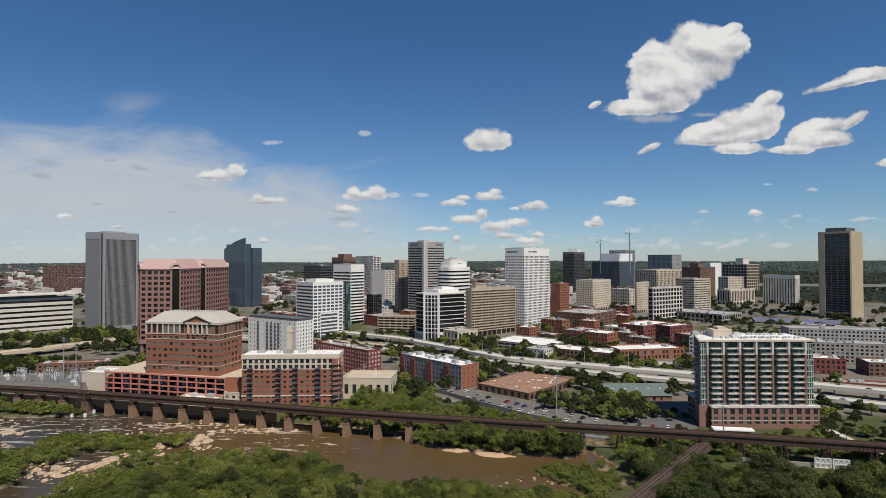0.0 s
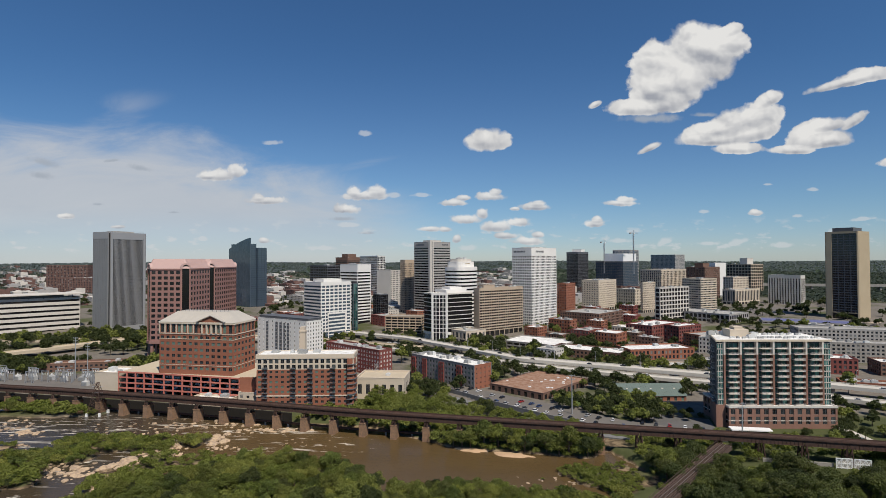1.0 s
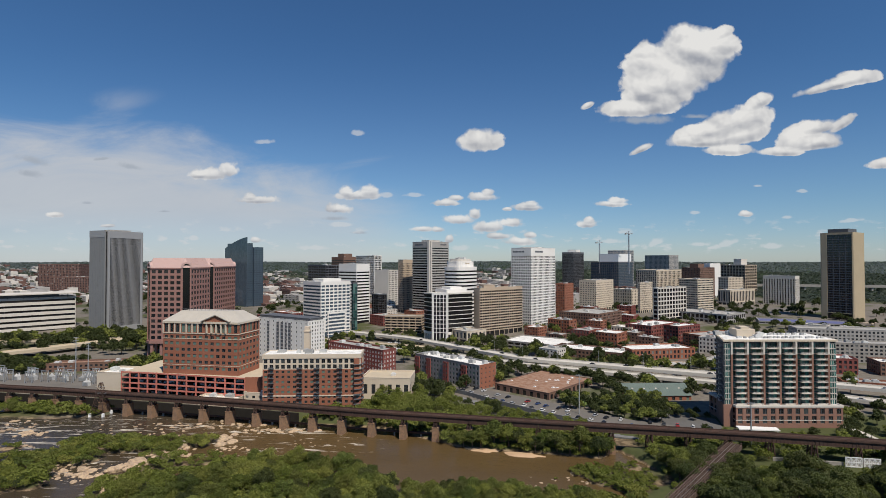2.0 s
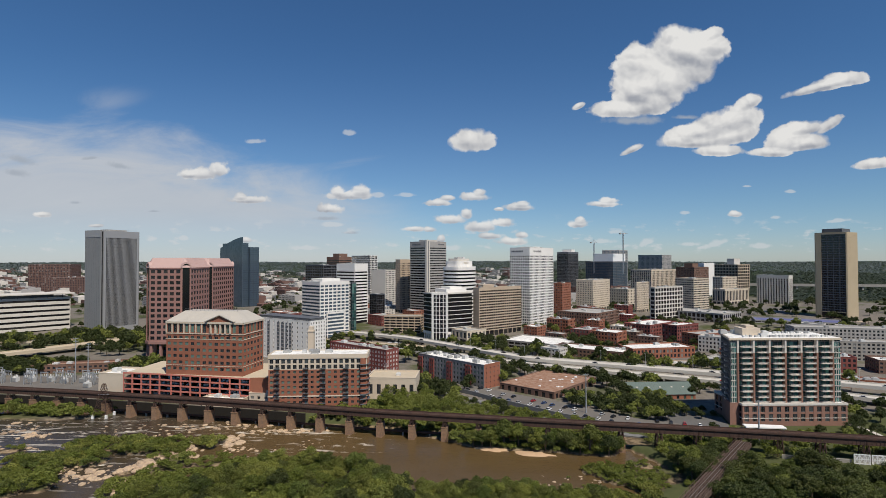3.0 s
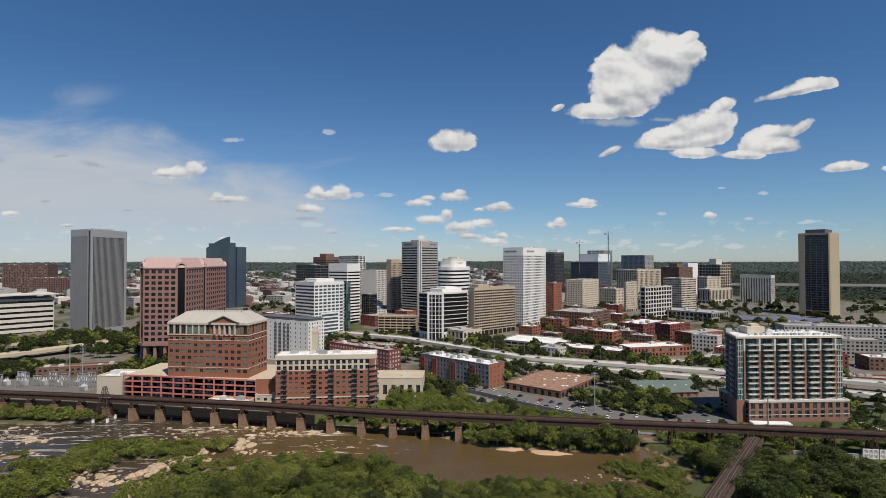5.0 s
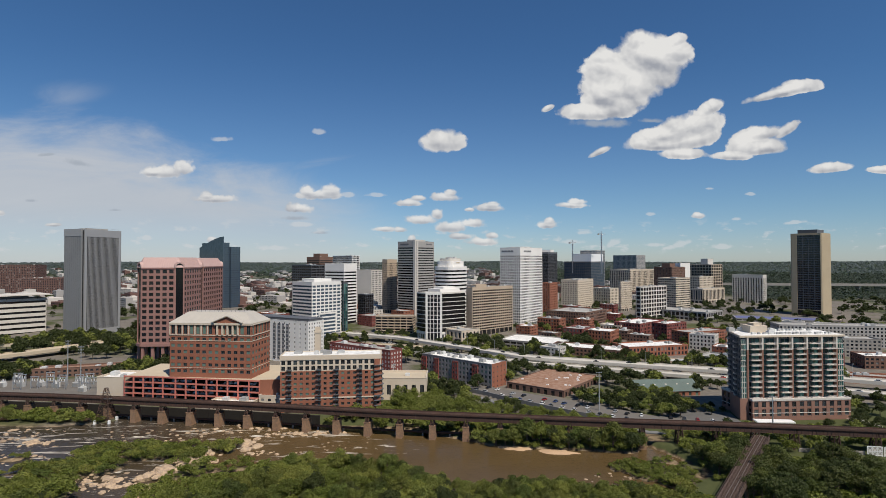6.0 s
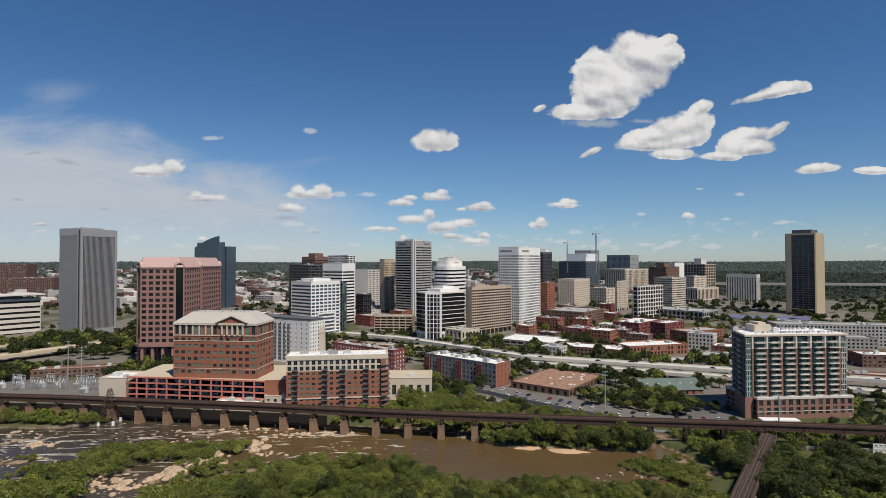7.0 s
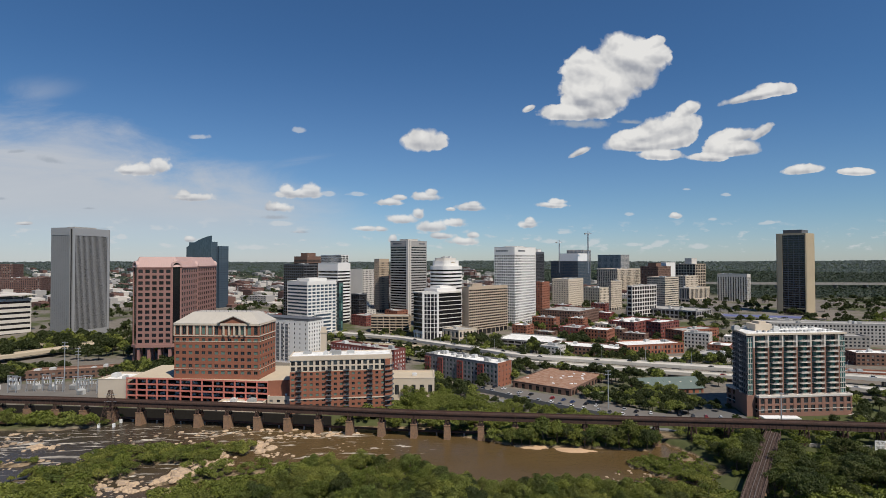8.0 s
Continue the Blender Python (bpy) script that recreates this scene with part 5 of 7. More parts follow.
def balcony_tower():
    """Tall apartment house with green glass, brick piers and six stacks of balconies, on a brick podium."""
    base, L, R, skew = 1.5, 65.0, 27.0, 9.0
    th = thing("apartment_tower", "glass and brick apartment tower with stacked white balconies", "building", pose(209, 316, base, 0, 0, 0.5))
    H, P = 52.0 - base, 13.6
    n, fl = 11, (52.0 - base - 13.6 - 1.6) / 11
    W, C, D, G, glass = Mesh(), Pieces(), Mesh(), Mesh(), []
    S = side_frames(L, R)
    stacks = 6
    w0, w1 = 4.6, L - 4.6
    bw = (w1 - w0) / stacks
    front = S[0]
    for i in range(stacks + 1):
        c = w0 + i * bw
        side_box(W, front, c - 0.5, c + 0.5, -2.0, 0.35, P, H - 2 * fl - 1.6)
        side_box(C, front, c - 0.5, c + 0.5, -2.0, 0.35, H - 2 * fl - 1.6, H - 0.6)
    for j in range(n + 1):
        z = P + j * fl
        side_box(C, front, 0, w0 - 0.75, -0.5, 0.0, z - 0.12, z + 0.12)
        side_box(C, front, w1 + 0.75, L, -0.5, 0.0, z - 0.12, z + 0.12)
        for i in range(stacks):
            side_box(D, front, w0 + i * bw + 0.75, w0 + (i + 1) * bw - 0.75, -2.0, -1.6, z - 0.15, z + 0.15)
    for j in range(n):
        z = P + (j + 0.5) * fl
        for i in range(3):
            glass.append((front, 0.1 + (w0 - 0.85) * (i + 0.5) / 3, z, (w0 - 0.95) / 3, fl - 0.5, 0.0))
            glass.append((front, w1 + 0.75 + (w0 - 0.85) * (i + 0.5) / 3, z, (w0 - 0.95) / 3, fl - 0.5, 0.0))
        for i in range(stacks):
            for k in range(3):
                glass.append((front, w0 + i * bw + 0.75 + (bw - 1.5) * (k + 0.5) / 3, z, (bw - 1.7) / 3, fl - 0.45, 0.0))
    for side in (S[1], ((0, R), (-1, 0), L - skew, 0.0, L - skew)):
        facade(D, G, side, P, H - 0.6, fl, 3.4, 0.5, 0.6)
    # the slanting west side, with small balconies; its shade is put into dark colours
    slant = math.hypot(skew, R)
    turn = pose(-L + skew, R, 0, 0, 0, math.degrees(math.atan2(-R, -skew)))
    SW, SG = Pieces(), Mesh()
    facade(SW, SG, ((0, 0), (1, 0), slant, 0.0, slant), P, H - 0.6, fl, 3.6, 1.5, 1.3)
    SW.emit(th, M["greyd"], turn)
    part("side_glazing", SG, M["glassk"], th).matrix_local = turn
    ledge = Mesh().box(-1.4, -1.5, -0.1, 1.4, 0, 0.1).box(-1.4, -1.5, 0.1, 1.4, -1.42, 1.05).data("side_balcony", M["offwhite"])
    for j in range(n):
        for x in (5.0, slant - 9.0):
            part("side_balcony", ledge, None, th).matrix_local = turn @ pose(x, 0.02, P + j * fl + 0.25)
    # podium in brick, a little proud
    ps = [((-L + 5.0, -3.5), (1, 0), L - 4.2, 0.0, L - 4.2), ((0.8, -3.5), (0, 1), R + 4.3, 0.5, R + 3.8), ((0.8, R + 0.8), (-1, 0), L - 4.2, 0.0, L - 4.2), ((-L + 5.0, R + 0.8), (0, -1), R + 4.3, 0.5, R + 3.8)]
    pop = []
    for k, s in enumerate(ps):
        side_box(W, s, s[3], s[4], -0.5, 0.0, 0, 3.4)
        facade(W, G, s, 3.4, 8.6, 5.2, 4.8, 2.1, 1.0, 0.0, pop if k == 0 else None)
        facade(W, G, s, 8.6, P - 0.6, 3.8, 4.8, 2.1, 1.4, 0.0, pop if k == 0 else None)
        e0, e1 = (s[3] - 0.25, s[4] + 0.25) if k in (0, 2) else (s[3], s[4])
        side_box(C, s, e0, e1, -0.5, 0.3, P - 0.6, P + 0.6)
        side_box(C, s, e0, e1, -0.3, 0.1, 5.6, 5.9)
    part("wall", W, M["brickv"], th)
    C.emit(th, M["offwhite"])
    part("side_frame", D, M["greyd"], th)
    part("glazing", G, M["glassk"], th)["kind"] = "stuff"
    part("podium_roof", Mesh().box(-L + 5.4, -3.1, P - 0.4, 0.4, R + 0.4, P + 0.1), M["roofw"], th)
    part("podium_corner", Mesh().prism([(-L - 0.6, -0.4), (-L + 4.98, -0.4), (-L + 4.98, R - 8)], 0, P + 0.3), M["brickv"], th)
    part("podium_interior", Mesh().box(-L + 5.8, -2.8, 0, 0, R, P - 0.6), M["void"], th)
    part("interior", Mesh().prism([(-L + 1.7, 2.3), (-0.7, 2.3), (-0.7, R - 0.7), (-L + skew + 1, R - 0.7)], P, H - 0.4).box(-L + 1.3, 0.7, P, -L + w0 - 0.8, 2.3, H - 0.4).box(-w0 + 0.8, 0.7, P, -0.7, 2.3, H - 0.4), M["void"], th)
    flat = [(s, a, z, w, h) for s, a, z, w, h, _ in glass]
    put_windows(th, [g for g in flat if g[1] < w0 or g[1] > w1], M["offwhite"], M["panes"], 0, -0.3)
    put_windows(th, [g for g in flat if w0 < g[1] < w1], M["greyd"], M["panes"], 0, -2.1)
    put_windows(th, pop, M["greyd"], M["panek"], 2)
    b = Mesh()
    hw = (bw - 3.4) / 2
    b.box(-hw, -1.7, -0.10, hw, 1.6, 0.10)
    bd = b.data("balcony_slab", M["offwhite"])
    g = Mesh()
    for z in (0.16, 0.56):
        g.box(-hw, -1.66, z, hw, -1.62, z + 0.10)
        g.box(-hw, -1.62, z, -hw + 0.05, 0.0, z + 0.10)
        g.box(hw - 0.05, -1.62, z, hw, 0.0, z + 0.10)
    for q in range(9):
        x = -hw + 0.06 + (2 * hw - 0.12) * q / 8
        g.box(x - 0.05, -1.67, 0.10, x + 0.05, -1.60, 1.0)
    g.box(-hw - 0.03, -1.72, 1.0, hw + 0.03, -1.56, 1.12)
    gd = g.data("railing", M["offwhite"])
    for i in range(stacks):
        for j in range(n):
            o = part("balcony", bd, None, th)
            o.matrix_local = pose(-L + w0 + (i + 0.5) * bw, -0.35, P + j * fl + 0.25, 0, 0, 0)
            part("railing", gd, None, o)
    # roof slab, parapet and machinery
    Rr = Mesh().prism([(-L - 0.6, -0.6), (0.6, -0.6), (0.6, R + 0.6), (-L + skew - 0.6, R + 0.6)], H - 0.6, H + 0.5)
    part("roof_edge", Rr, M["cream"], th)
    part("roof", Mesh().prism([(-L + 0.4, 0.2), (-0.2, 0.2), (-0.2, R - 0.2), (-L + skew + 0.2, R - 0.2)], H + 0.5, H + 0.62), M["roofw"], th)
    part("penthouse", Mesh().box(-L + 13, 10, H + 0.62, -L + 24, 19, H + 5).box(-L + 16, 11, H + 5, -L + 21, 17, H + 6.5), M["cream"], th)
    unit = Mesh().box(-0.7, -0.7, 0, 0.7, 0.7, 0.9).box(-0.5, -0.5, 0.9, 0.5, 0.5, 1.1).data("rooftop_unit", M["hvac"])
    rng = random.Random(9)
    for i in range(46):
        o = part("rooftop_unit", unit, None, th)
        o.matrix_local = pose(-L + 11 + (i % 23) * 2.2 + rng.uniform(-0.3, 0.3), 5 + (i // 23) * 15 + rng.uniform(-1, 1), H + 0.62)
    roof_units(th, L, R, H + 0.62, 5, rng)


balcony_tower()

apartments = block("brick_apartments", "row of brick and grey apartments with a flat roof", (8, 402), -46, 72, 19, 19.6, "greyp", "glass", "roofw", end_wall="brick", base=1.5, fh=3.2, bw=3.6, pw=1.7, sh=1.5, lobby=0, units=9, each=True,
      sides={1: dict(fh=3.2, bw=4.5, pw=3.4, sh=2.4)})
for x0, wb in ((-72, 5.5), (-58, 5.0), (-38, 5.5), (-18, 5.5)):
    bay, holes, sd = Mesh(), [], ((x0, -1.2), (1, 0), wb, 0.0, wb)
    facade(bay, Mesh(), sd, 0.6, 16.9, 3.2, 2.6, 1.3, 1.5, 0.0, holes)
    bay.box(x0, -0.7, 0.6, x0 + wb, -0.05, 17.3)
    part("brick_bay", bay, M["brickd"], apartments)
    put_windows(apartments, holes, M["greyd"], M["pane"])
block("brick_warehouse", "dark brick loft building with white checker windows", (-68, 443), -42, 75, 14, 24, "brickd", "glass", "roofg", base=0.0, fh=3.4, bw=3.5, pw=1.7, sh=1.6, lobby=0, units=8, each=True, pane="panew", frame_mat="white",
      sides={1: dict(fh=3.4, bw=3.4, pw=1.8, sh=1.6)})
block("stone_hall", "cream stone power hall with tall paired windows", (-41, 374), -4, 34, 26, 16.4, "cream", "glassk", "sandroad", base=2.0, fh=13.0, bw=5.6, pw=2.9, sh=7.2, lobby=0, units=1, each=True, pane="panek", bars=2)
block("brick_warehouse", "low brown brick warehouse with a ballast roof", (54, 373), -42, 46, 62, 7.2, "brickb", "glassk", "roofb", base=0.5, fh=6.0, bw=6.0, pw=3.0, sh=2.0, lobby=0, units=0, cap=0.4)
block("low_annex", "cream low annex with a white roof by the viaduct", (-128, 345), -9, 18, 12, 13, "cream", "glass", "roofw", base=5, fh=4, bw=4, pw=2.4, sh=2.0, lobby=0, units=1)
block("low_annex", "long low cream shed beside the viaduct", (-148, 344), -9, 28, 8, 10, "cream", "glass", "roofw", base=4, fh=4, bw=5, pw=4.0, sh=2.4, lobby=0, units=2)


# glass-roofed canopy beside the apartment tower, flood gates and wall by the road
solid("entrance_canopy", Mesh().prism([(146, 303), (167, 300.5), (168, 306), (147, 309)], 4.6, 5.2).prism([(147, 303.6), (147.6, 303.6), (147.6, 304.2), (147, 304.2)], 0.5, 4.6).prism([(166, 301.6), (166.6, 301.6), (166.6, 302.2), (166, 302.2)], 0.5, 4.6),
      M["whitem"], "white flat entrance canopy before the apartment tower", "canopy")
gw = thing("flood_wall", "pale concrete flood wall beside the road crossing", "wall", kind="structure")
for i in range(9):
    if i not in (4, 5):
        part("wall_panel", Mesh().beam((140 + i * 7.2, 262 - i * 1.6, 2.2), (147.1 + i * 7.2, 260.4 - i * 1.6, 2.2), 0.9, 4.6), M["concs"], gw)
for i in (4, 5):
    gt = thing("flood_gate", "white painted lattice flood gate standing upright", "gate", pose(140 + i * 7.2, 260.5 - i * 1.6, zat(140 + i * 7.2, 260.5 - i * 1.6), 0, 0, -12), "flood gates")
    me = Mesh()
    for z in (0.4, 2.4, 4.6):
        me.beam((0, 0, z), (6.6, 0, z), 0.35)
    for x in (0, 2.2, 4.4, 6.6):
        me.beam((x, 0, 0), (x, 0, 4.7), 0.3)
    for x in (0, 2.2, 4.4):
        me.beam((x, 0, 0.4), (x + 2.2, 0, 4.6), 0.24)
        me.beam((x + 2.2, 0, 0.4), (x, 0, 4.6), 0.24)
    part("lattice", me, M["whitem"], gt)
    part("skin", Mesh().box(0.1, 0.3, 0.3, 6.5, 0.42, 4.6), M["offwhite"], gt)
# wall panels coloured near-black in place of the shade behind the piers
rw = thing("retaining_wall", "retaining wall behind the viaduct, shade put into its near-black stone", "wall", kind="structure")
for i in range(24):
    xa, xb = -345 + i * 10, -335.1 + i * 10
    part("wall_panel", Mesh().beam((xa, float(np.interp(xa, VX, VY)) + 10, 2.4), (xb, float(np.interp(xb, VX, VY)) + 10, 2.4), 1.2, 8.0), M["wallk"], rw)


# ---- railway viaduct ----
def along(path, s):
    """Point and heading at the length s of a plan line."""
    for (ax, ay), (bx, by) in zip(path, path[1:]):
        d = math.hypot(bx - ax, by - ay)
        if s <= d:
            return ax + (bx - ax) * s / d, ay + (by - ay) * s / d, math.degrees(math.atan2(by - ay, bx - ax))
        s -= d
    return bx, by, math.degrees(math.atan2(by - ay, bx - ax))


def smooth_line(pts, step):
    """The same line with rounded bends."""
    xs = [0.0]
    for a, b in zip(pts, pts[1:]):
        xs.append(xs[-1] + math.hypot(b[0] - a[0], b[1] - a[1]))
    t = np.arange(0, xs[-1], step)
    x, y = np.interp(t, xs, [p[0] for p in pts]), np.interp(t, xs, [p[1] for p in pts])
    k = 2 * int(20 / step) + 1
    w = np.hanning(k + 2)[1:-1]
    w /= w.sum()
    px, py = np.pad(x, k // 2, mode="reflect", reflect_type="odd"), np.pad(y, k // 2, mode="reflect", reflect_type="odd")
    return list(zip(np.convolve(px, w, "valid").tolist(), np.convolve(py, w, "valid").tolist()))


def length(path):
    return sum(math.hypot(b[0] - a[0], b[1] - a[1]) for a, b in zip(path, path[1:]))


def viaduct():
    top = 13.6
    th = thing("railway_viaduct", "rusty steel plate-girder railway viaduct on masonry piers", "viaduct")
    line = smooth_line(VIADUCT, 4.0)
    span, total = 18.4, length(line)
    girder = Mesh()
    girder.box(0.1, -2.2, -2.6, span - 0.1, -1.9, 0.0)
    girder.box(0.1, 1.9, -2.6, span - 0.1, 2.2, 0.0)
    for z in (-2.6, -0.12):
        girder.box(0.1, -2.4, z, span - 0.1, -1.7, z + 0.12)
    for i in range(11):
        girder.box(0.6 + i * 1.7, -2.36, -2.5, 0.75 + i * 1.7, -2.2, -0.1)
    gd = girder.data("girder_span", M["steel"])
    deck = Mesh()
    deck.box(0, -2.7, 0.0, span, 2.7, 0.25)
    deck.box(0, -0.8, 0.25, span, -0.72, 0.45)
    deck.box(0, 0.72, 0.25, span, 0.8, 0.45)
    deck.box(0, -2.75, 0.25, span, -2.65, 0.95)
    deck.box(0, 2.65, 0.25, span, 2.75, 0.95)
    for i in range(int(span / 1.15)):
        deck.box(0.2 + i * 1.15, -1.4, 0.25, 0.6 + i * 1.15, 1.4, 0.36)
    dd = deck.data("track_deck", M["steel"])
    pier = Mesh()
    pier.box(-2.0, -3.1, -9, 2.0, 3.1, 7.2, taper=0.4)
    pier.box(-1.75, -2.85, 7.2, 1.75, 2.85, 7.7)
    pd = pier.data("masonry_pier", M["stone"])
    bent = Mesh()
    for sx in (-1, 1):
        for sy in (-1, 1):
            bent.beam((sx * 1.0, sy * 2.2, 7.7), (sx * 0.7, sy * 1.9, 11.0), 0.4)
    for sy in (-1, 1):
        bent.beam((-1.0, sy * 2.2, 7.8), (0.7, sy * 1.9, 11.0), 0.2)
        bent.beam((1.0, sy * 2.2, 7.8), (-0.7, sy * 1.9, 11.0), 0.2)
    for sx in (-1, 1):
        bent.beam((sx, -2.2, 7.8), (sx * 0.7, 1.9, 11.0), 0.2)
        bent.beam((sx, 2.2, 7.8), (sx * 0.7, -1.9, 11.0), 0.2)
    bent.box(-1.2, -2.6, 7.7, 1.2, 2.6, 8.0)
    bd = bent.data("steel_bent", M["steel"])
    tower = Mesh()
    for sx in (-1, 1):
        for sy in (-1, 1):
            tower.beam((sx * 1.6, sy * 3.0, 0.0), (sx * 1.0, sy * 2.0, 11.0), 0.45)
        for z0, z1 in ((0.4, 5.5), (5.5, 10.8)):
            tower.beam((sx * 1.5, -2.9, z0), (sx * 1.2, 2.4, z1), 0.22)
            tower.beam((sx * 1.5, 2.9, z0), (sx * 1.2, -2.4, z1), 0.22)
    for sy in (-1, 1):
        tower.beam((-1.5, sy * 2.8, 0.4), (1.1, sy * 2.2, 10.8), 0.22)
        tower.beam((1.5, sy * 2.8, 0.4), (-1.1, sy * 2.2, 10.8), 0.22)
    td = tower.data("steel_tower", M["steel"])
    s0 = next(s for s in np.arange(0, total, 0.25) if along(line, s)[0] >= -57.5) % span
    s = s0
    while s + span < total:
        x, y, a = along(line, s)
        x2, y2, _ = along(line, s + span)
        a = math.degrees(math.atan2(y2 - y, x2 - x))
        part("girder_span", gd, None, th).matrix_local = pose(x, y, top - 0.3, 0, 0, a)
        part("track_deck", dd, None, th).matrix_local = pose(x, y, top - 0.3, 0, 0, a)
        if x < 80:
            part("masonry_pier", pd, None, th).matrix_local = pose(x, y, 0, 0, 0, a)
            part("steel_bent", bd, None, th).matrix_local = pose(x, y, -0.2, 0, 0, a)
        else:
            part("steel_tower", td, None, th).matrix_local = pose(x, y, 0.0, 0, 0, a)
        s += span
    # pipeline walkway along the foot of the piers
    pipe = thing("pipeline_walkway", "rusty pipe walkway low along the viaduct piers", "walkway")
    q = -300.0
    while q < -20:
        y0, y1 = np.interp(q, VX, VY) + 3.6, np.interp(q + 15, VX, VY) + 3.6
        part("pipe_length", Mesh().beam((q, y0, 2.4), (q + 15, y1, 2.4), 1.2, 0.9), M["steel"], pipe)
        part("pipe_support", Mesh().box(q - 0.4, y0 - 0.5, -2, q + 0.4, y0 + 0.5, 2.0), M["concs"], pipe)
        q += 15


viaduct()


def spur_bridge():
    """Curved rusty rail trestle that leaves the viaduct towards the island."""
    th = thing("rail_trestle", "curved rusty railway trestle with a ladder of sleepers", "bridge")
    line = smooth_line([(124, 266), (109, 249), (85, 221), (65, 198), (51, 181), (33, 162), (7, 137)], 2.0)
    z = 9.4
    sleeper = Mesh().box(-2.7, -0.25, -0.15, 2.7, 0.25, 0.15).data("sleeper", M["trestle"])
    post = Mesh().box(-0.07, -0.07, 0, 0.07, 0.07, 1.25).data("rail_post", M["trestle"])
    for a, b in zip(line[::4], line[4::4]):
        d = Vector((b[0] - a[0], b[1] - a[1], 0)).normalized()
        n = Vector((-d.y, d.x, 0))
        A, B = Vector((*a, z)), Vector((*b, z))
        for name, off, w, h, dz in (("girder", -3.0, 0.6, 1.9, -0.9), ("girder", 3.0, 0.6, 1.9, -0.9), ("rail", -0.75, 0.22, 0.2, 0.34), ("rail", 0.75, 0.22, 0.2, 0.34), ("guard_timber", -1.7, 0.22, 0.2, 0.34), ("guard_timber", 1.7, 0.22, 0.2, 0.34),
                                    ("handrail", -3.2, 0.12, 0.14, 1.2), ("handrail", 3.2, 0.12, 0.14, 1.2)):
            up = n * off + Vector((0, 0, dz))
            part(name, Mesh().beam(A + up, B + up, w, h), M["railtop" if name == "rail" else "trestle"], th)
        k = int((B - A).length / 0.9)
        turn = math.degrees(math.atan2(n.y, n.x))
        for i in range(k):
            c = A.lerp(B, (i + 0.5) / k)
            part("sleeper", sleeper, None, th).matrix_local = pose(c.x, c.y, c.z, 0, 0, turn)
            if i % 3 == 0:
                for o in (-3.2, 3.2):
                    part("rail_post", post, None, th).matrix_local = pose(c.x + n.x * o, c.y + n.y * o, c.z)
    for a in line[6::9]:
        me = Mesh()
        for o in (-3.4, 3.4):
            me.tube((a[0] + o, a[1], -3), (a[0] + o * 0.9, a[1], z - 1.8), 0.8, 0.65, 8)
        me.box(a[0] - 4.4, a[1] - 0.7, z - 2.6, a[0] + 4.4, a[1] + 0.7, z - 1.8)
        part("trestle_pier", me, M["stone"], th)


spur_bridge()


# ---- roads ----
def ribbon(name, pts, width, z, thick, mats, label, category="road", rail=True, kind="structure", zs=None):
    """A road deck with parapets along a plan line."""
    line = smooth_line(pts, 5.0)
    me = Mesh()
    xs = np.linspace(0, 1, len(line))
    hz = np.interp(xs, np.linspace(0, 1, len(zs)), zs) if zs else np.full(len(line), z)
    prev = None
    for i, (x, y) in enumerate(line):
        j = min(i + 1, len(line) - 1)
        h = max(j - 1, 0)
        d = Vector((line[j][0] - line[h][0], line[j][1] - line[h][1], 0)).normalized()
        n = Vector((-d.y, d.x, 0)) * width / 2
        row = []
        for k, dz in ((-1, -thick), (-1, 0.9 if rail else 0), (-0.96, 0.9 if rail else 0), (-0.96, 0), (0.96, 0), (0.96, 0.9 if rail else 0), (1, 0.9 if rail else 0), (1, -thick)):
            row.append((x + n.x * k, y + n.y * k, hz[i] + dz))
        if prev:
            for q in range(8):
                r = (q + 1) % 8
                me.quad(prev[q], row[q], row[r], prev[r])
        prev = row
    return solid(name, me, mats, label, category, kind=kind), line, hz


def pillars(line, hz, every, label):
    for i in range(4, len(line) - 3, every):
        x, y = line[i]
        d = Vector((line[i + 1][0] - line[i - 1][0], line[i + 1][1] - line[i - 1][1], 0)).normalized()
        g = zat(x, y) - 1
        me = Mesh()
        for o in (-3.2, 3.2):
            me.tube((-d.y * o, d.x * o, g), (-d.y * o, d.x * o, hz[i] - 2.9), 0.75, 0.75, 8)
        me.beam((-d.y * -5.5, d.x * -5.5, hz[i] - 2.3), (-d.y * 5.5, d.x * 5.5, hz[i] - 2.3), 1.4, 1.3)
        solid("highway_pier", me, M["concs"], label, "pier", pose(x, y, 0), group="highway piers")


HW = [(-150, 680), (-59, 621), (-33, 590), (0, 554), (30, 519), (56, 490), (85, 476), (127, 456), (195, 423), (265, 388), (330, 352), (460, 280)]
_, l1, z1 = ribbon("road", HW, 13, 10, 1.6, M["conc"], "pale concrete elevated highway deck with parapets")
pillars(l1, z1, 7, "concrete column pair under the elevated highway")
HW2 = [(30, 496), (85, 461), (127, 440), (195, 406), (245, 368), (300, 330), (420, 262)]
_, l2, z2 = ribbon("road", HW2, 11, 7.0, 1.4, M["conc"], "lower pale concrete highway carriageway on columns")
pillars(l2, z2, 8, "concrete column pair under the lower carriageway")
ribbon("road", [(-260, 640), (-150, 590), (-68, 556), (-23, 525), (34, 497)], 11, 8, 1.5, M["conc"], "pale concrete slip road joining the highway")
ribbon("road", [(-640, 400), (-520, 450), (-470, 494), (-441, 532), (-405, 585), (-366, 641), (-300, 690)], 16, 9, 2.0, M["sandroad"], "sandy concrete expressway passing the bank tower")
ribbon("road", [(-640, 560), (-500, 590), (-400, 625), (-330, 665), (-200, 640), (-110, 590), (-40, 560)], 10, 11, 1.5, M["sandroad"], "sandy expressway ramp curving below the office towers", zs=[9, 10, 10, 9, 8, 9, 9])


def sheet(name, pts, mat, label, category, lift=0.15):
    me = Mesh()
    z = max(zat(x, y) for x, y in pts) + lift
    me.prism(pts, z - 2.0, z)
    return solid(name, me, M[mat], label, category, kind="structure"), z


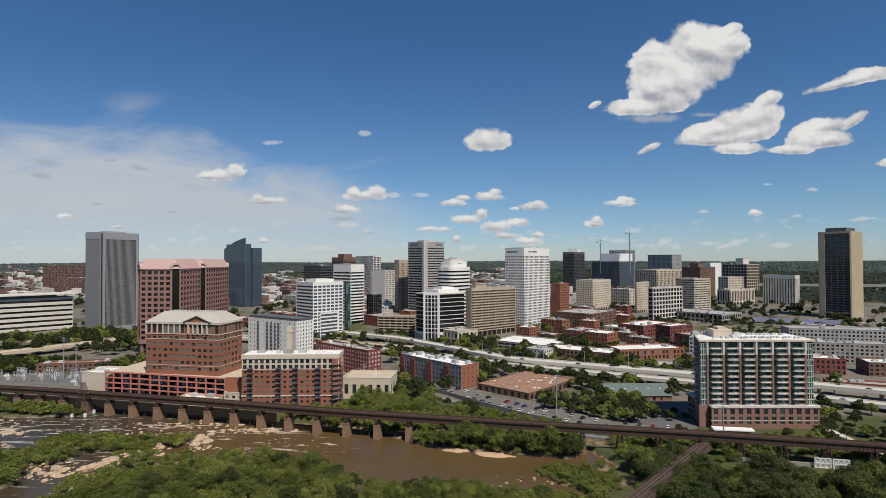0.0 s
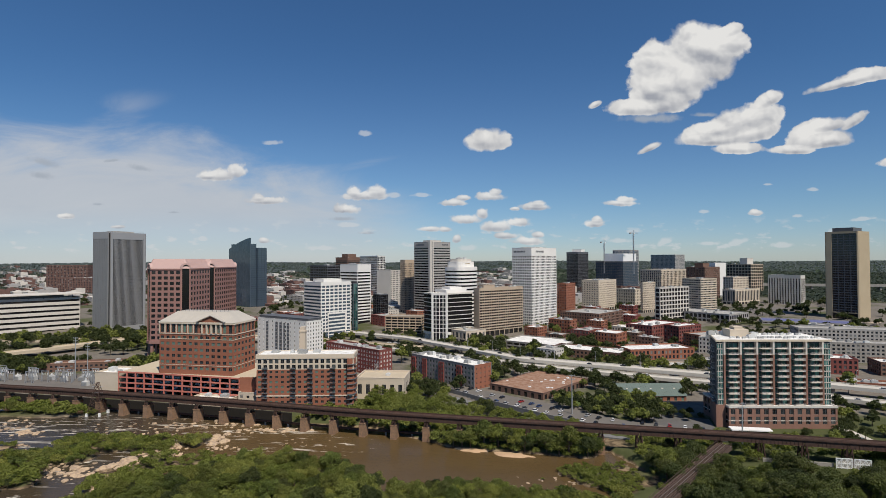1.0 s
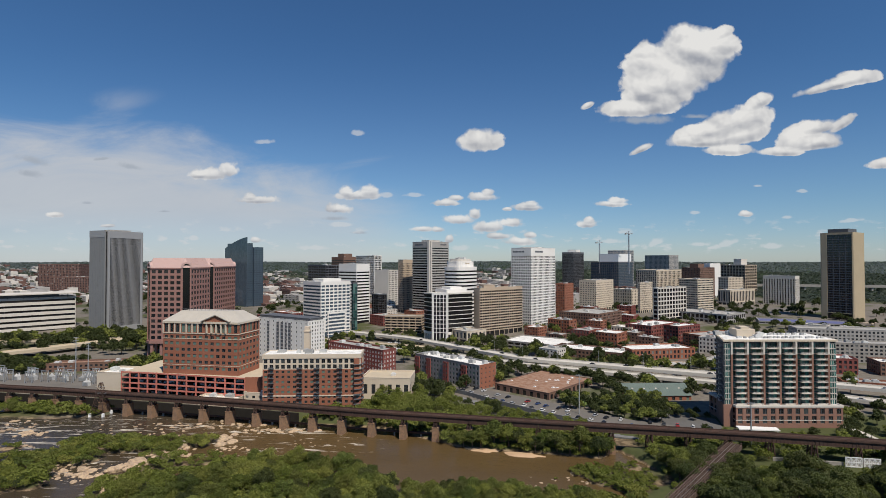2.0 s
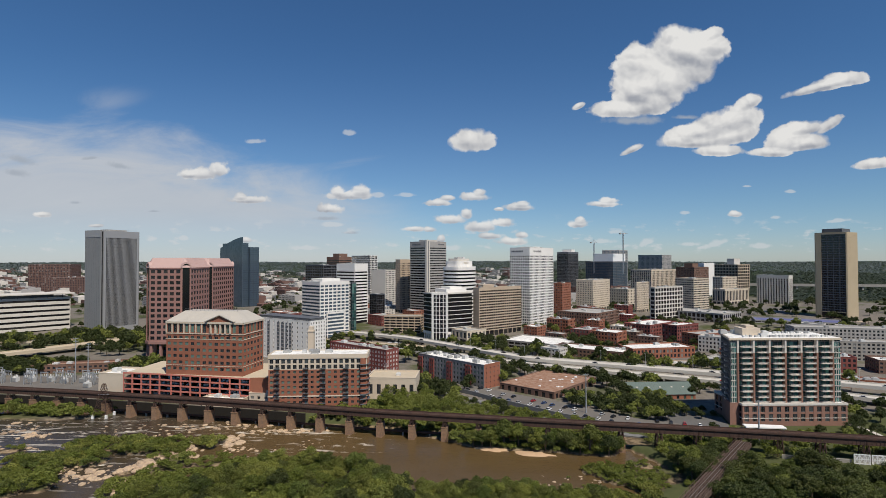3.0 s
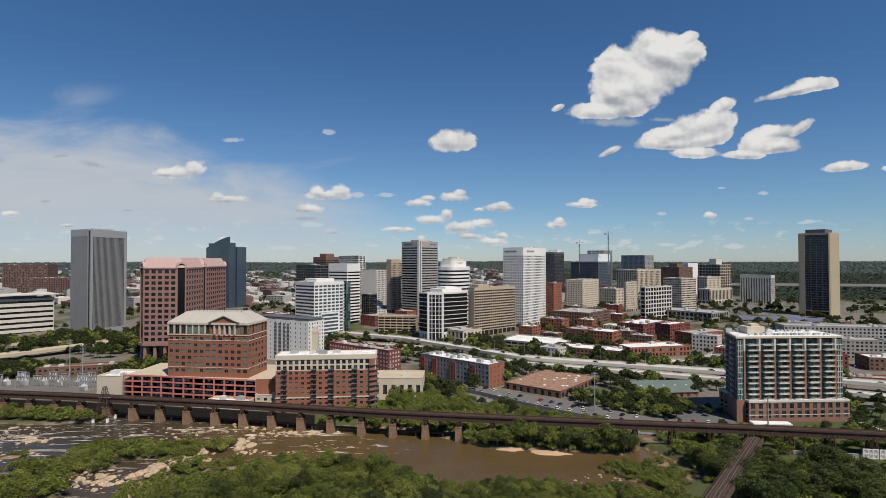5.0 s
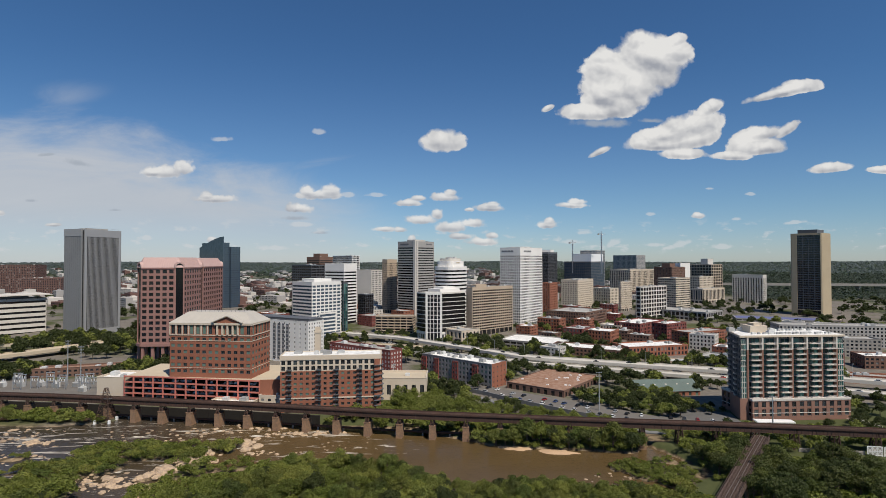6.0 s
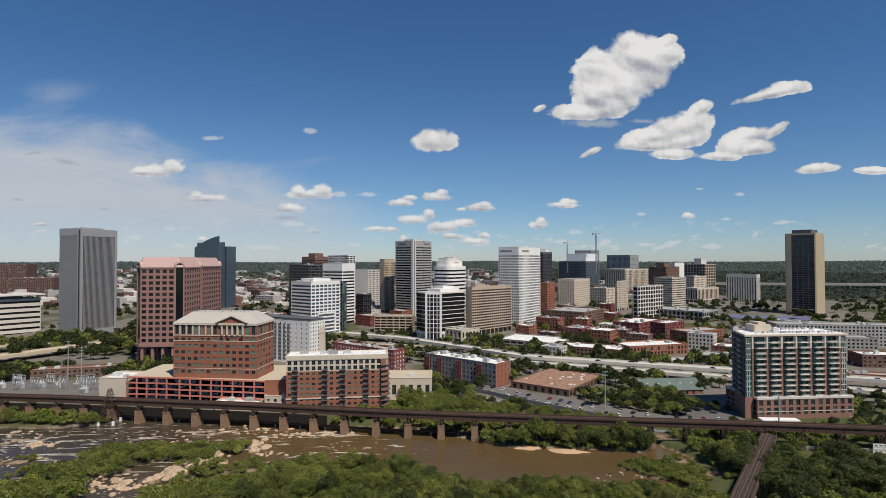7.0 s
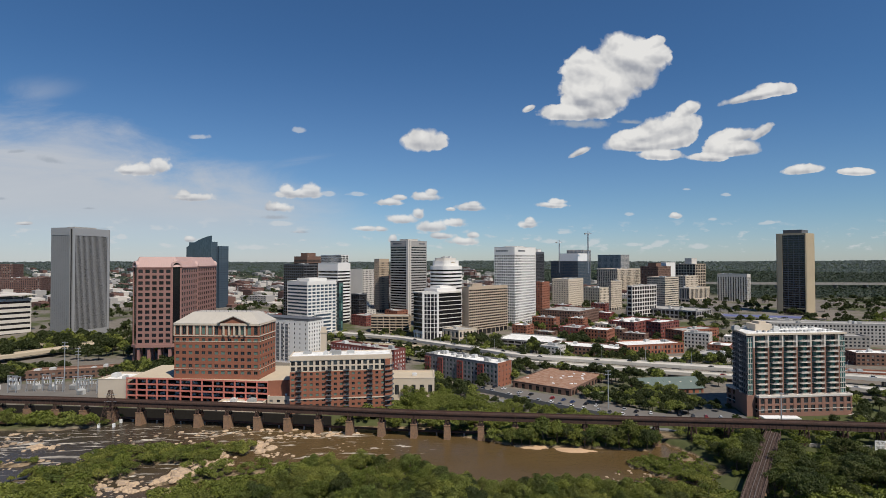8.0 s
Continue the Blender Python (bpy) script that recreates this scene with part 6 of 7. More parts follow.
# street and car park along the canal, with the flood wall below it
LOT = [(-14, 402), (-1, 389), (18, 366), (48, 335), (76, 312), (112, 297), (150, 289), (152, 300), (117, 312), (93, 325), (78, 340), (50, 366), (20, 392), (0, 412)]
_, LOTZ = sheet("parking_lot", LOT, "lot", "long pale asphalt car park above the flood wall", "car park", 1.0)
fw = thing("flood_wall", "long grey stained concrete flood wall below a car park", "wall", kind="structure")
WALL = [(-60, 420), (-14, 400), (-1, 387), (18, 364), (48, 333), (76, 310), (112, 295), (150, 287)]
for (ax, ay), (bx, by) in zip(WALL, WALL[1:]):
    d = Vector((by - ay, ax - bx, 0)).normalized() * 7
    ap = Mesh()
    ap.quad((ax + d.x, ay + d.y, 1.25), (bx + d.x, by + d.y, 1.25), (bx, by, 1.4), (ax, ay, 1.4))
    ap.quad((ax + d.x, ay + d.y, -2.4), (bx + d.x, by + d.y, -2.4), (bx + d.x, by + d.y, 1.25), (ax + d.x, ay + d.y, 1.25))
    part("apron", ap, M["wallg"], fw)
    k = max(1, round(math.hypot(bx - ax, by - ay) / 8))
    for i in range(k):
        p, q = (ax + (bx - ax) * i / k, ay + (by - ay) * i / k), (ax + (bx - ax) * (i + 0.985) / k, ay + (by - ay) * (i + 0.985) / k)
        part("wall_panel", Mesh().beam((*p, 1.2), (*q, 1.2), 0.8, 8.0), M["wallg"], fw)
sheet("pavement", [(96, 322), (140, 306), (146, 330), (112, 345)], "asph", "worn paved forecourt beside the apartment tower", "pavement", 0.1)
sheet("lawn", [(66, 366), (92, 344), (98, 352), (90, 376), (74, 384)], "lawn", "mown grass slope between trees", "lawn", 0.1)
sheet("lawn", [(215, 250), (270, 225), (300, 245), (235, 285)], "lawn", "grass bank beside the tower access road", "lawn", 0.1)
ribbon("road", [(196, 352), (207, 326), (214, 302), (208, 282), (224, 262), (252, 238), (275, 215)], 7, 3.1, 1.0, M["conc"], "pale concrete driveway curving beside the apartment tower", rail=False)
sheet("parking_lot", [(-140, 600), (-95, 568), (-40, 590), (-80, 640)], "lot", "city car park filled with cars", "car park", 0.1)
sheet("lawn", [(-165, 590), (-140, 575), (-125, 590), (-150, 608)], "lawn", "small green lawn beside a white office block", "lawn", 0.2)
sheet("parking_lot", [(420, 830), (560, 880), (600, 1000), (450, 960)], "lot", "hillside car park near the civic buildings", "car park", 0.1)
sheet("pavement", [(-370, 400), (-250, 385), (-245, 420), (-365, 440)], "lot", "gravel yard of the electrical substation", "yard", 0.1)


def car_data(mat):
    me = Mesh()
    me.box(-2.2, -0.9, 0.3, 2.2, 0.9, 0.85, 0)
    me.box(-1.3, -0.85, 0.85, 1.2, 0.85, 1.45, 1, 0.22)
    for x in (-1.4, 1.4):
        for y in (-0.92, 0.92):
            me.tube((x, y - 0.1, 0.33), (x, y + 0.1, 0.33), 0.33, 0.33, 8, 2)
    me.box(-0.9, -0.6, 1.45, 0.8, 0.6, 1.48, 0)
    return me.data("parked_car", [mat, M["glassk"], M["void"]])


CARS = [(car_data(paint(n + "_car_paint", c, 0.25, 0.05, 0.5, spec=0.5)), n) for n, c in
        (("white", (0.75, 0.75, 0.74)), ("silver", (0.42, 0.43, 0.44)), ("black", (0.02, 0.02, 0.022)), ("dark_grey", (0.08, 0.085, 0.09)), ("red", (0.38, 0.03, 0.03)), ("blue", (0.05, 0.08, 0.18)))]


def parked(x, y, z, yaw, rng, where):
    d, n = rng.choices(CARS, (3, 3, 3, 2, 1, 1))[0]
    o = new("parked_car", d)
    o.matrix_world = pose(x, y, z, 0, 0, yaw)
    tagged(o, n.replace("_", " ") + " parked car " + where, "car", "cars " + where)


rng = random.Random(11)
for i in range(46):
    s = i / 45
    x, y, a = along([(0, 400), (20, 376), (50, 347), (80, 322), (140, 300)], s * 180)
    if rng.random() < 0.8:
        parked(x + rng.uniform(-1.0, 1.0) + (2.6 if i % 2 else -4.6), y + (2.6 if i % 2 else -4.6), LOTZ, a + 90 + rng.uniform(-6, 6), rng, "by the flood wall")
for i in range(11):
    for j in range(6):
        if rng.random() < 0.8:
            parked(-120 + i * 7.0 + j * 2, 586 + j * 7.0 + i * 0.6, zat(-95, 600) + 0.6, 10 + rng.uniform(-5, 5), rng, "in the city car park")


for path, deck, n in ((HW, 10.0, 15), (HW2, 7.0, 9)):
    for i in range(n):
        x, y, a = along(path[1:], 30 + i * 40 + rng.uniform(-12, 12))
        side = rng.choice((-2.6, 2.6))
        parked(x - math.sin(radians(a)) * side, y + math.cos(radians(a)) * side, deck, a, rng, "on the highway")


def street_lamp(x, y, z, yaw):
    th = thing("street_lamp", "slim grey highway lamp with one bent arm", "street lamp", pose(x, y, z, 0, 0, yaw), "highway lamps")
    part("post", Mesh().tube((0, 0, 0), (0, 0, 10), 0.16, 0.10, 6), M["galv"], th)
    part("arm", Mesh().beam((0, 0, 10), (2.4, 0, 10.5), 0.12), M["galv"], th)
    part("lamp_head", Mesh().box(2.0, -0.2, 10.35, 3.0, 0.2, 10.6), M["hvac"], th)


for i in range(16):
    x, y, a = along(HW[1:], 20 + i * 36)
    street_lamp(x - math.sin(radians(a)) * 6.1, y + math.cos(radians(a)) * 6.1, 10.0, a - 90)


# ---- poles, mast and substation ----
def lamp_pole(x, y, h, label, arms=2):
    g = zat(x, y)
    th = thing("light_mast", label, "pole", pose(x, y, g))
    part("pole", Mesh().tube((0, 0, -0.5), (0, 0, h), 0.45, 0.22, 10), M["galv"], th)
    part("base", Mesh().box(-0.7, -0.7, -0.5, 0.7, 0.7, 0.5), M["concs"], th)
    a = Mesh()
    for i in range(arms):
        z = h - 0.6 - 2.2 * i
        a.beam((-1.8, 0, z), (1.8, 0, z), 0.22)
        for k in (-1.7, -0.6, 0.6, 1.7):
            a.box(k - 0.15, -0.15, z, k + 0.15, 0.15, z + 0.5)
    part("crossarm", a, M["galv"], th)


lamp_pole(66, 337, 25, "tall galvanised steel transmission pole by the car park")
lamp_pole(142, 284, 22, "tall steel pole standing in front of the apartment tower")
lamp_pole(-64, 402, 20, "slim steel pole behind the stone hall")
lamp_pole(-304, 420, 33, "tall pale transmission pole at the substation", 3)
lamp_pole(-297, 424, 28, "slim transmission pole at the substation", 3)


def lattice_mast():
    th = thing("lattice_pylon", "small rusty lattice pylon on white footings beside the viaduct", "pylon", pose(-236, 345, 0))
    me = Mesh()
    h, w0, w1 = 19.0, 4.2, 0.7
    lv = 6
    for j in range(lv):
        za, zb = h * j / lv, h * (j + 1) / lv
        wa, wb = w0 + (w1 - w0) * j / lv, w0 + (w1 - w0) * (j + 1) / lv
        A = [(sx * wa, sy * wa, za + 1.6) for sx, sy in ((-1, -1), (1, -1), (1, 1), (-1, 1))]
        B = [(sx * wb, sy * wb, zb + 1.6) for sx, sy in ((-1, -1), (1, -1), (1, 1), (-1, 1))]
        for i in range(4):
            k = (i + 1) % 4
            me.beam(A[i], B[i], 0.24)
            me.beam(A[i], B[k], 0.13)
            me.beam(A[k], B[i], 0.13)
            me.beam(B[i], B[k], 0.13)
    part("lattice", me, M["steel"], th)
    arm = Mesh()
    for z in (14.0, 18.0):
        arm.beam((-3.5, 0, z), (3.5, 0, z), 0.22)
    part("crossarm", arm, M["galv"], th)
    for sx in (-1, 1):
        for sy in (-1, 1):
            part("footing", Mesh().box(sx * 4.2 - 0.7, sy * 4.2 - 0.7, -2.5, sx * 4.2 + 0.7, sy * 4.2 + 0.7, 2.2, taper=0.1), M["whitem"], th)


lattice_mast()


def substation():
    rng = random.Random(5)
    for i in range(9):
        x, y = -362 + i * 13.5, 416 - i * 1.6 + rng.uniform(-8, 8)
        z = zat(x, y)
        th = thing("transformer", "grey electrical transformer with cooling fins at the substation", "transformer", pose(x, y, z, 0, 0, -10), "transformers in the substation yard")
        part("tank", Mesh().box(-2.2, -1.5, 0, 2.2, 1.5, 3.4).box(-1.2, -0.5, 3.4, 1.4, 0.5, 4.2), M["hvac"], th)
        f = Mesh()
        for k in range(9):
            f.box(-2.0 + k * 0.5, -2.1, 0.4, -1.85 + k * 0.5, -1.5, 3.0)
        part("cooling_fins", f, M["galv"], th)
        b = Mesh()
        for k in (-1.2, 0, 1.2):
            b.tube((k, 0.8, 3.4), (k, 0.8, 5.4), 0.22, 0.12, 6)
        part("bushings", b, M["whitem"], th)
    for i in range(24):
        x, y = -372 + i * 5.4 + rng.uniform(-3, 3), 424 - i * 0.7 + rng.uniform(-11, 9)
        z = zat(x, y)
        th = thing("switch_gantry", "galvanised steel switch gantry in the substation yard", "gantry", pose(x, y, z, 0, 0, -10), "gantries in the substation yard")
        fr = Mesh()
        for k in (-3, 3):
            fr.beam((k, -0.5, 0), (k, 0, 8.5), 0.35)
            fr.beam((k, 0.9, 0), (k, 0, 8.5), 0.3)
        fr.beam((-3.4, 0, 8.5), (3.4, 0, 8.5), 0.45)
        fr.beam((-3, 0, 5.5), (3, 0, 5.5), 0.3)
        part("frame", fr, M["galv"], th)
        iso = Mesh()
        for k in (-2, 0, 2):
            iso.tube((k, 0, 5.6), (k, 0, 7.2), 0.2, 0.2, 6)
        part("insulators", iso, M["whitem"], th)


substation()


# ---- more of the lower town ----
def gabled(name, label, x, y, yaw, w, d, base, eave, ridge, wall, roof, category="building"):
    """A long house with a ridge roof; x, y is its front left corner."""
    th = thing(name, label, category, pose(x, y, base, 0, 0, yaw))
    e, r = eave - base, ridge - base
    W, op, G = Mesh(), [], Mesh()
    for k, s in enumerate([((0, 0), (1, 0), w, 0.0, w), ((w, 0), (0, 1), d, 0.5, d - 0.5), ((w, d), (-1, 0), w, 0.0, w), ((0, d), (0, -1), d, 0.5, d - 0.5)]):
        facade(W, G, s, 0.0, e, e, 5.0, 3.0, 2.0, 0.0, op if k == 0 else None)
    for x0 in (0.05, w - 0.45):
        n = len(W.v)
        W.v += [(x0, 0.3, e), (x0, d - 0.3, e), (x0, d / 2, r - 0.1), (x0 + 0.4, 0.3, e), (x0 + 0.4, d - 0.3, e), (x0 + 0.4, d / 2, r - 0.1)]
        W.f += [(n, n + 2, n + 1), (n + 3, n + 4, n + 5)]
        W.m += [0, 0]
    part("wall", W, M[wall], th)
    part("glazing", G, M["glass"], th)
    part("interior", Mesh().box(0.6, 0.6, 0, w - 0.6, d - 0.6, e - 0.2), M["void"], th)
    put_windows(th, op, M["greyd"], M["pane"])
    Rf = Mesh()
    Rf.quad((-0.6, -0.6, e), (w + 0.6, -0.6, e), (w + 0.6, d / 2, r), (-0.6, d / 2, r))
    Rf.quad((w + 0.6, d + 0.6, e), (-0.6, d + 0.6, e), (-0.6, d / 2, r), (w + 0.6, d / 2, r))
    for i in range(int(w / 1.6) + 1):
        Sm = Mesh()
        Sm.beam((i * 1.6, -0.6, e + 0.06), (i * 1.6, d / 2, r + 0.06), 0.12)
        part("roof_seam", Sm, M[roof], th)
    part("roof", Rf, M[roof], th)
    for i in range(5):
        q = Mesh().box(-0.6, -0.5, -0.1, 0.6, 0.5, 0.15)
        o = part("skylight", q, M["lead"], th)
        o.matrix_local = pose(w * (i + 0.7) / 5.4, d * 0.28, e + (r - e) * 0.56 + 0.12, math.degrees(math.atan2(r - e, d / 2)), 0, 0)


gabled("brick_ironworks", "long brick hall with a grey-green metal roof", 107, 372, 2, 44, 22, 0.5, 6.0, 12.2, "brick", "slate")
roof_lights = random.Random(8)
for _ in range(16):
    u, v = roof_lights.uniform(4, 42), roof_lights.uniform(5, 56)
    ca, sa = math.cos(radians(-42)), math.sin(radians(-42))
    solid("roof_vent", Mesh().box(-0.9, -0.6, 0, 0.9, 0.6, 0.5, taper=0.12), M["whitem"], "white roof vent on the brown warehouse roof", "vent", pose(54 - ca * u - sa * v, 373 - sa * u + ca * v, 7.2, 0, 0, -42), group="warehouse roof vents")
TOWN = [
    ("commercial_building", "long brown brick warehouse with rows of windows", (183, 720), -42, 59, 71, 26, "brickb", "roofg"),
    ("commercial_building", "red brick commercial building with a pale roof", (138, 690), -42, 31, 19, 21, "brick", "roofg"),
    ("commercial_building", "red brick loft building with white cornice", (146, 640), -42, 25, 51, 13, "brickd", "roofg"),
    ("commercial_building", "low white-roofed brick building", (205, 655), -42, 26, 24, 16, "cream", "roofw"),
    ("commercial_building", "brick market building with a large white roof", (160, 520), -80, 30, 66, 12, "brick", "roofw"),
    ("commercial_building", "brick market hall with white roof and green gables", (148, 512), -32, 70, 30, 10, "brickb", "roofw"),
    ("commercial_building", "dark red brick building with white roof machinery", (223, 640), -50, 34, 64, 20, "brickd", "roofw"),
    ("commercial_building", "magenta-red brick building with white roof", (246, 620), -60, 20, 39, 22, "brickd", "roofw"),
    ("commercial_building", "orange brick loft building with tall bays", (256, 590), -70, 24, 60, 16, "brick", "roofg"),
    ("commercial_building", "tan building with a flat white roof", (194, 470), -15, 22, 18, 6.5, "tan", "roofw"),
    ("commercial_building", "grey metal workshop with a sloping roof", (227, 470), -50, 24, 28, 9, "grey", "roofg"),
    ("parking_garage", "grey concrete open parking garage", (100, 556), -36, 70, 50, 10, "concs", "roofw"),
    ("parking_garage", "tan concrete parking garage near the office blocks", (-49, 690), -10, 48, 19, 26, "tan", "roofg"),
    ("apartment_building", "long pale concrete apartment building with many windows", (520, 540), -14, 170, 26, 25, "grey", "roofg"),
    ("apartment_building", "pale apartment block beyond the tower", (400, 500), -14, 70, 22, 20, "concs", "roofg"),
    ("commercial_building", "brick building beside the elevated highway", (325, 455), -15, 44, 22, 15, "brickd", "roofw"),
    ("commercial_building", "brick warehouse with white roof beyond the highway", (390, 440), -15, 50, 24, 13, "brickb", "roofw"),
    ("commercial_building", "low brick depot below the elevated highway", (360, 372), -22, 90, 14, 8, "brick", "roofg"),
    ("parking_garage", "long parking deck with a blue-grey top level", (520, 720), -25, 110, 46, 12, "grey", "blueroof"),
    ("office_building", "low white-banded office building with a dark canopy", (-649, 594), -42, 40, 190, 49, "offwhite", "greyd"),
    ("commercial_building", "curved brown terrace garage below the pink towers", (-275, 462), 12, 84, 14, 12, "brickb", "roofb"),
    ("commercial_building", "brick hall on the far hill", (-1080, 1560), 10, 110, 60, 86, "brickm", "roofg"),
    ("commercial_building", "wide brick factory building on the hill", (-900, 1380), 10, 120, 60, 55, "brickm", "roofg"),
]
for name, label, corner, yaw, L, R, top, wall, roof in TOWN:
    far = corner[1] > 1000
    gar = name == "parking_garage"
    band = name == "office_building"
    block(name, label, corner, yaw, L, R, top, wall, "glassk" if gar or band else "glass", roof, fh=3.4 if gar else (6.6 if band else 4.4 if far else 3.7), bw=40 if band else (8 if gar else 3.8),
          pw=0 if band else (0.8 if gar else 1.7), sh=3.9 if band else (1.3 if gar else 1.6), lobby=0, units=0 if gar else (5 if L > 30 else 3), penthouse=(0.0, 0.1, 0.98, 0.9, 4.6, "greyd") if band else None)


wide_roof = thing("roof_canopy", "thin pale roof canopy over a banded office building", "canopy", pose(-649, 594, 0, 0, 0, -42))
part("slab", Mesh().box(-43, -4, 54.0, 4.5, 194, 55.2), M["offwhite"], wide_roof)
for q in range(12):
    part("post", Mesh().box(0.4, 4 + q * 16, 49.5, 1.2, 4.8 + q * 16, 54.0), M["greyd"], wide_roof)


def infill():
    """Low brick and stucco blocks that fill the streets between the larger buildings."""
    rng = random.Random(31)
    kinds = [("brick", "roofw", "red brick", "white"), ("grey", "roofw", "grey stucco", "white"), ("offwhite", "roofg", "pale brick", "grey"), ("brickd", "roofg", "dark red brick", "grey"), ("brickb", "roofg", "brown brick", "grey"), ("brick", "roofg", "red brick", "grey"),
             ("offwhite", "roofw", "pale stucco", "white"), ("tan", "roofg", "tan brick", "grey"), ("brickd", "roofw", "dark red brick", "white")]
    a = radians(-42)
    for i in range(-14, 22):
        for j in range(8, 36):
            u, v = i * 31 + rng.uniform(-5, 5), j * 31 + rng.uniform(-5, 5)
            x, y = u * math.cos(a) - v * math.sin(a), u * math.sin(a) + v * math.cos(a)
            x -= 420
            if not (500 < y < 1150 and -0.40 * y - 30 < x < 0.80 * y):
                continue
            if (x < 60 and y < 720) or (-200 < x < 70 and y < 760) or math.hypot(x - 470, y - 930) < 55 or (255 < x < 430 and 640 < y < 770):
                continue
            w, d = rng.uniform(18, 30), rng.uniform(16, 28)
            r = math.hypot(w, d) / 2
            if any(math.hypot(x - p, y - q) < (r + s) * 0.86 for p, q, s in FOOT):
                continue
            if abs(y - np.interp(x, [q[0] for q in HW], [q[1] for q in HW])) < 26 or abs(y - np.interp(x, [q[0] for q in HW2], [q[1] for q in HW2])) < 26:
                continue
            if rng.random() < 0.10:
                continue
            wall, roof, wt, rt = rng.choice(kinds)
            ca, sa = math.cos(a), math.sin(a)
            h = rng.choice((7, 8, 10, 11, 13, 16))
            block("commercial_building", "low %s commercial building with a %s roof" % (wt, rt), (x + ca * w / 2 + sa * d / 2, y + sa * w / 2 - ca * d / 2), -42, w, d, zat(x, y) + h, wall, "glass", roof, fh=3.6, bw=3.6, pw=1.8, sh=1.7, lobby=0, units=2, cap=0.7)


infill()

# slim stone chimney in front of the office blocks, and a water tower
ch = thing("stone_chimney", "square cream stone chimney tower above low roofs", "tower", pose(-118, 398, 4))
part("shaft", Mesh().box(-2.4, -2.4, 0, 2.4, 2.4, 42, taper=0.4).box(-2.3, -2.3, 42, 2.3, 2.3, 43.2).box(-1.7, -1.7, 43.2, 1.7, 1.7, 46), M["cream"], ch)
part("plinth", Mesh().box(-6, -5, 0, 6, 5, 16).box(-6.3, -5.3, 16, 6.3, 5.3, 17), M["cream"], ch)
block("brick_warehouse", "low white-roofed loft building behind the riverside block", (-100, 455), -42, 40, 46, 16, "brick", "glass", "roofw", base=1, lobby=0)


def crane(x, y, h, jib):
    th = thing("tower_crane", "tower crane with lattice mast over a building site", "crane", pose(x, y, 60, 0, 0, 35))
    me = Mesh()
    n = int(h / 4)
    for j in range(n):
        for i, (ax, ay, bx, by) in enumerate(((-1, -1, 1, -1), (1, -1, 1, 1), (1, 1, -1, 1), (-1, 1, -1, -1))):
            me.beam((ax, ay, j * 4), (ax, ay, j * 4 + 4), 0.6)
            me.beam((ax, ay, j * 4), (bx, by, j * 4 + 4), 0.3)
    part("mast", me, M["galv"], th)
    a = Mesh()
    a.beam((-14, 0, h), (jib, 0, h), 1.1, 1.4)
    a.beam((0, 0, h), (0, 0, h + 7), 1.0)
    a.beam((0, 0, h + 7), (jib * 0.7, 0, h + 0.6), 0.3)
    a.beam((0, 0, h + 7), (-12, 0, h + 0.6), 0.3)
    part("jib", a, M["galv"], th)
    part("counterweight", Mesh().box(-15, -1.5, h - 3, -10.5, 1.5, h + 0.5), M["concs"], th)
    part("cab", Mesh().box(0.8, -2.6, h - 3, 3.2, -1, h - 0.4), M["whitem"], th)


crane(407, 1520, 87, 14)
crane(462, 1440, 108, 18)


# ---- the distant city, the long bridge and the woods ----
def far_bridge():
    line = [(720, 1500), (1000, 1420), (1500, 1300), (2400, 1050)]
    ribbon("road", line, 22, 32, 5, M["concs"], "distant long highway bridge across the valley", zs=[32, 32, 32, 32])
    for i in range(18):
        x, y, a = along(line, 60 + i * 75)
        solid("bridge_pier", Mesh().box(-2, -9, zat(x, y) - 2, 2, 9, 27), M["concs"], "pale concrete pier of the distant highway bridge", "pier", pose(x, y, 0, 0, 0, a), group="distant bridge piers")


far_bridge()


def distant_city():
    rng = random.Random(21)
    for tint, count, mats in (("pale", 380, M["offwhite"]), ("brick", 420, M["brickm"]), ("grey", 420, M["grey"])):
        W, G = Mesh(), Mesh()
        for _ in range(count):
            y = rng.uniform(1050, 3000) if rng.random() < 0.5 else rng.uniform(1050, 2000)
            x = rng.uniform(-0.85, 0.42 if y < 1700 else 0.16) * y - 30
            z = zat(x, y)
            w, d, h = rng.uniform(12, 38) * (1 + y / 4000), rng.uniform(12, 30), rng.choice((5, 6, 8, 9, 12, 15, 18))
            a = radians(-42 + rng.choice((0, 0, 10)))
            if math.hypot(x - 300, y - 1000) < 120:
                continue
            ca, sa = math.cos(a), math.sin(a)
            pts = [(x + ca * i - sa * j, y + sa * i + ca * j) for i, j in ((0, 0), (w, 0), (w, d), (0, d))]
            W.prism(pts, z - 3, z + h)
            k = int(w / 4)
            for fl in range(int(h / 3.6)):
                for i in range(k):
                    p = [(x + ca * (i * 4 + q) + sa * 0.15, y + sa * (i * 4 + q) - ca * 0.15) for q in (1, 3)]
                    G.quad((*p[0], z + fl * 3.6 + 1.2), (*p[1], z + fl * 3.6 + 1.2), (*p[1], z + fl * 3.6 + 2.9), (*p[0], z + fl * 3.6 + 2.9))
            p = [(x + ca * i - sa * j, y + sa * i + ca * j) for i, j in ((w * 0.2, d * 0.3), (w * 0.45, d * 0.3), (w * 0.45, d * 0.6), (w * 0.2, d * 0.6))]
            W.prism(p, z + h, z + h + 2)
        o = solid("distant_buildings", W, mats, "distant low %s buildings spreading to the horizon" % tint, "buildings", kind="stuff")
        part("windows", G, M["glass"], o)["kind"] = "stuff"


distant_city()


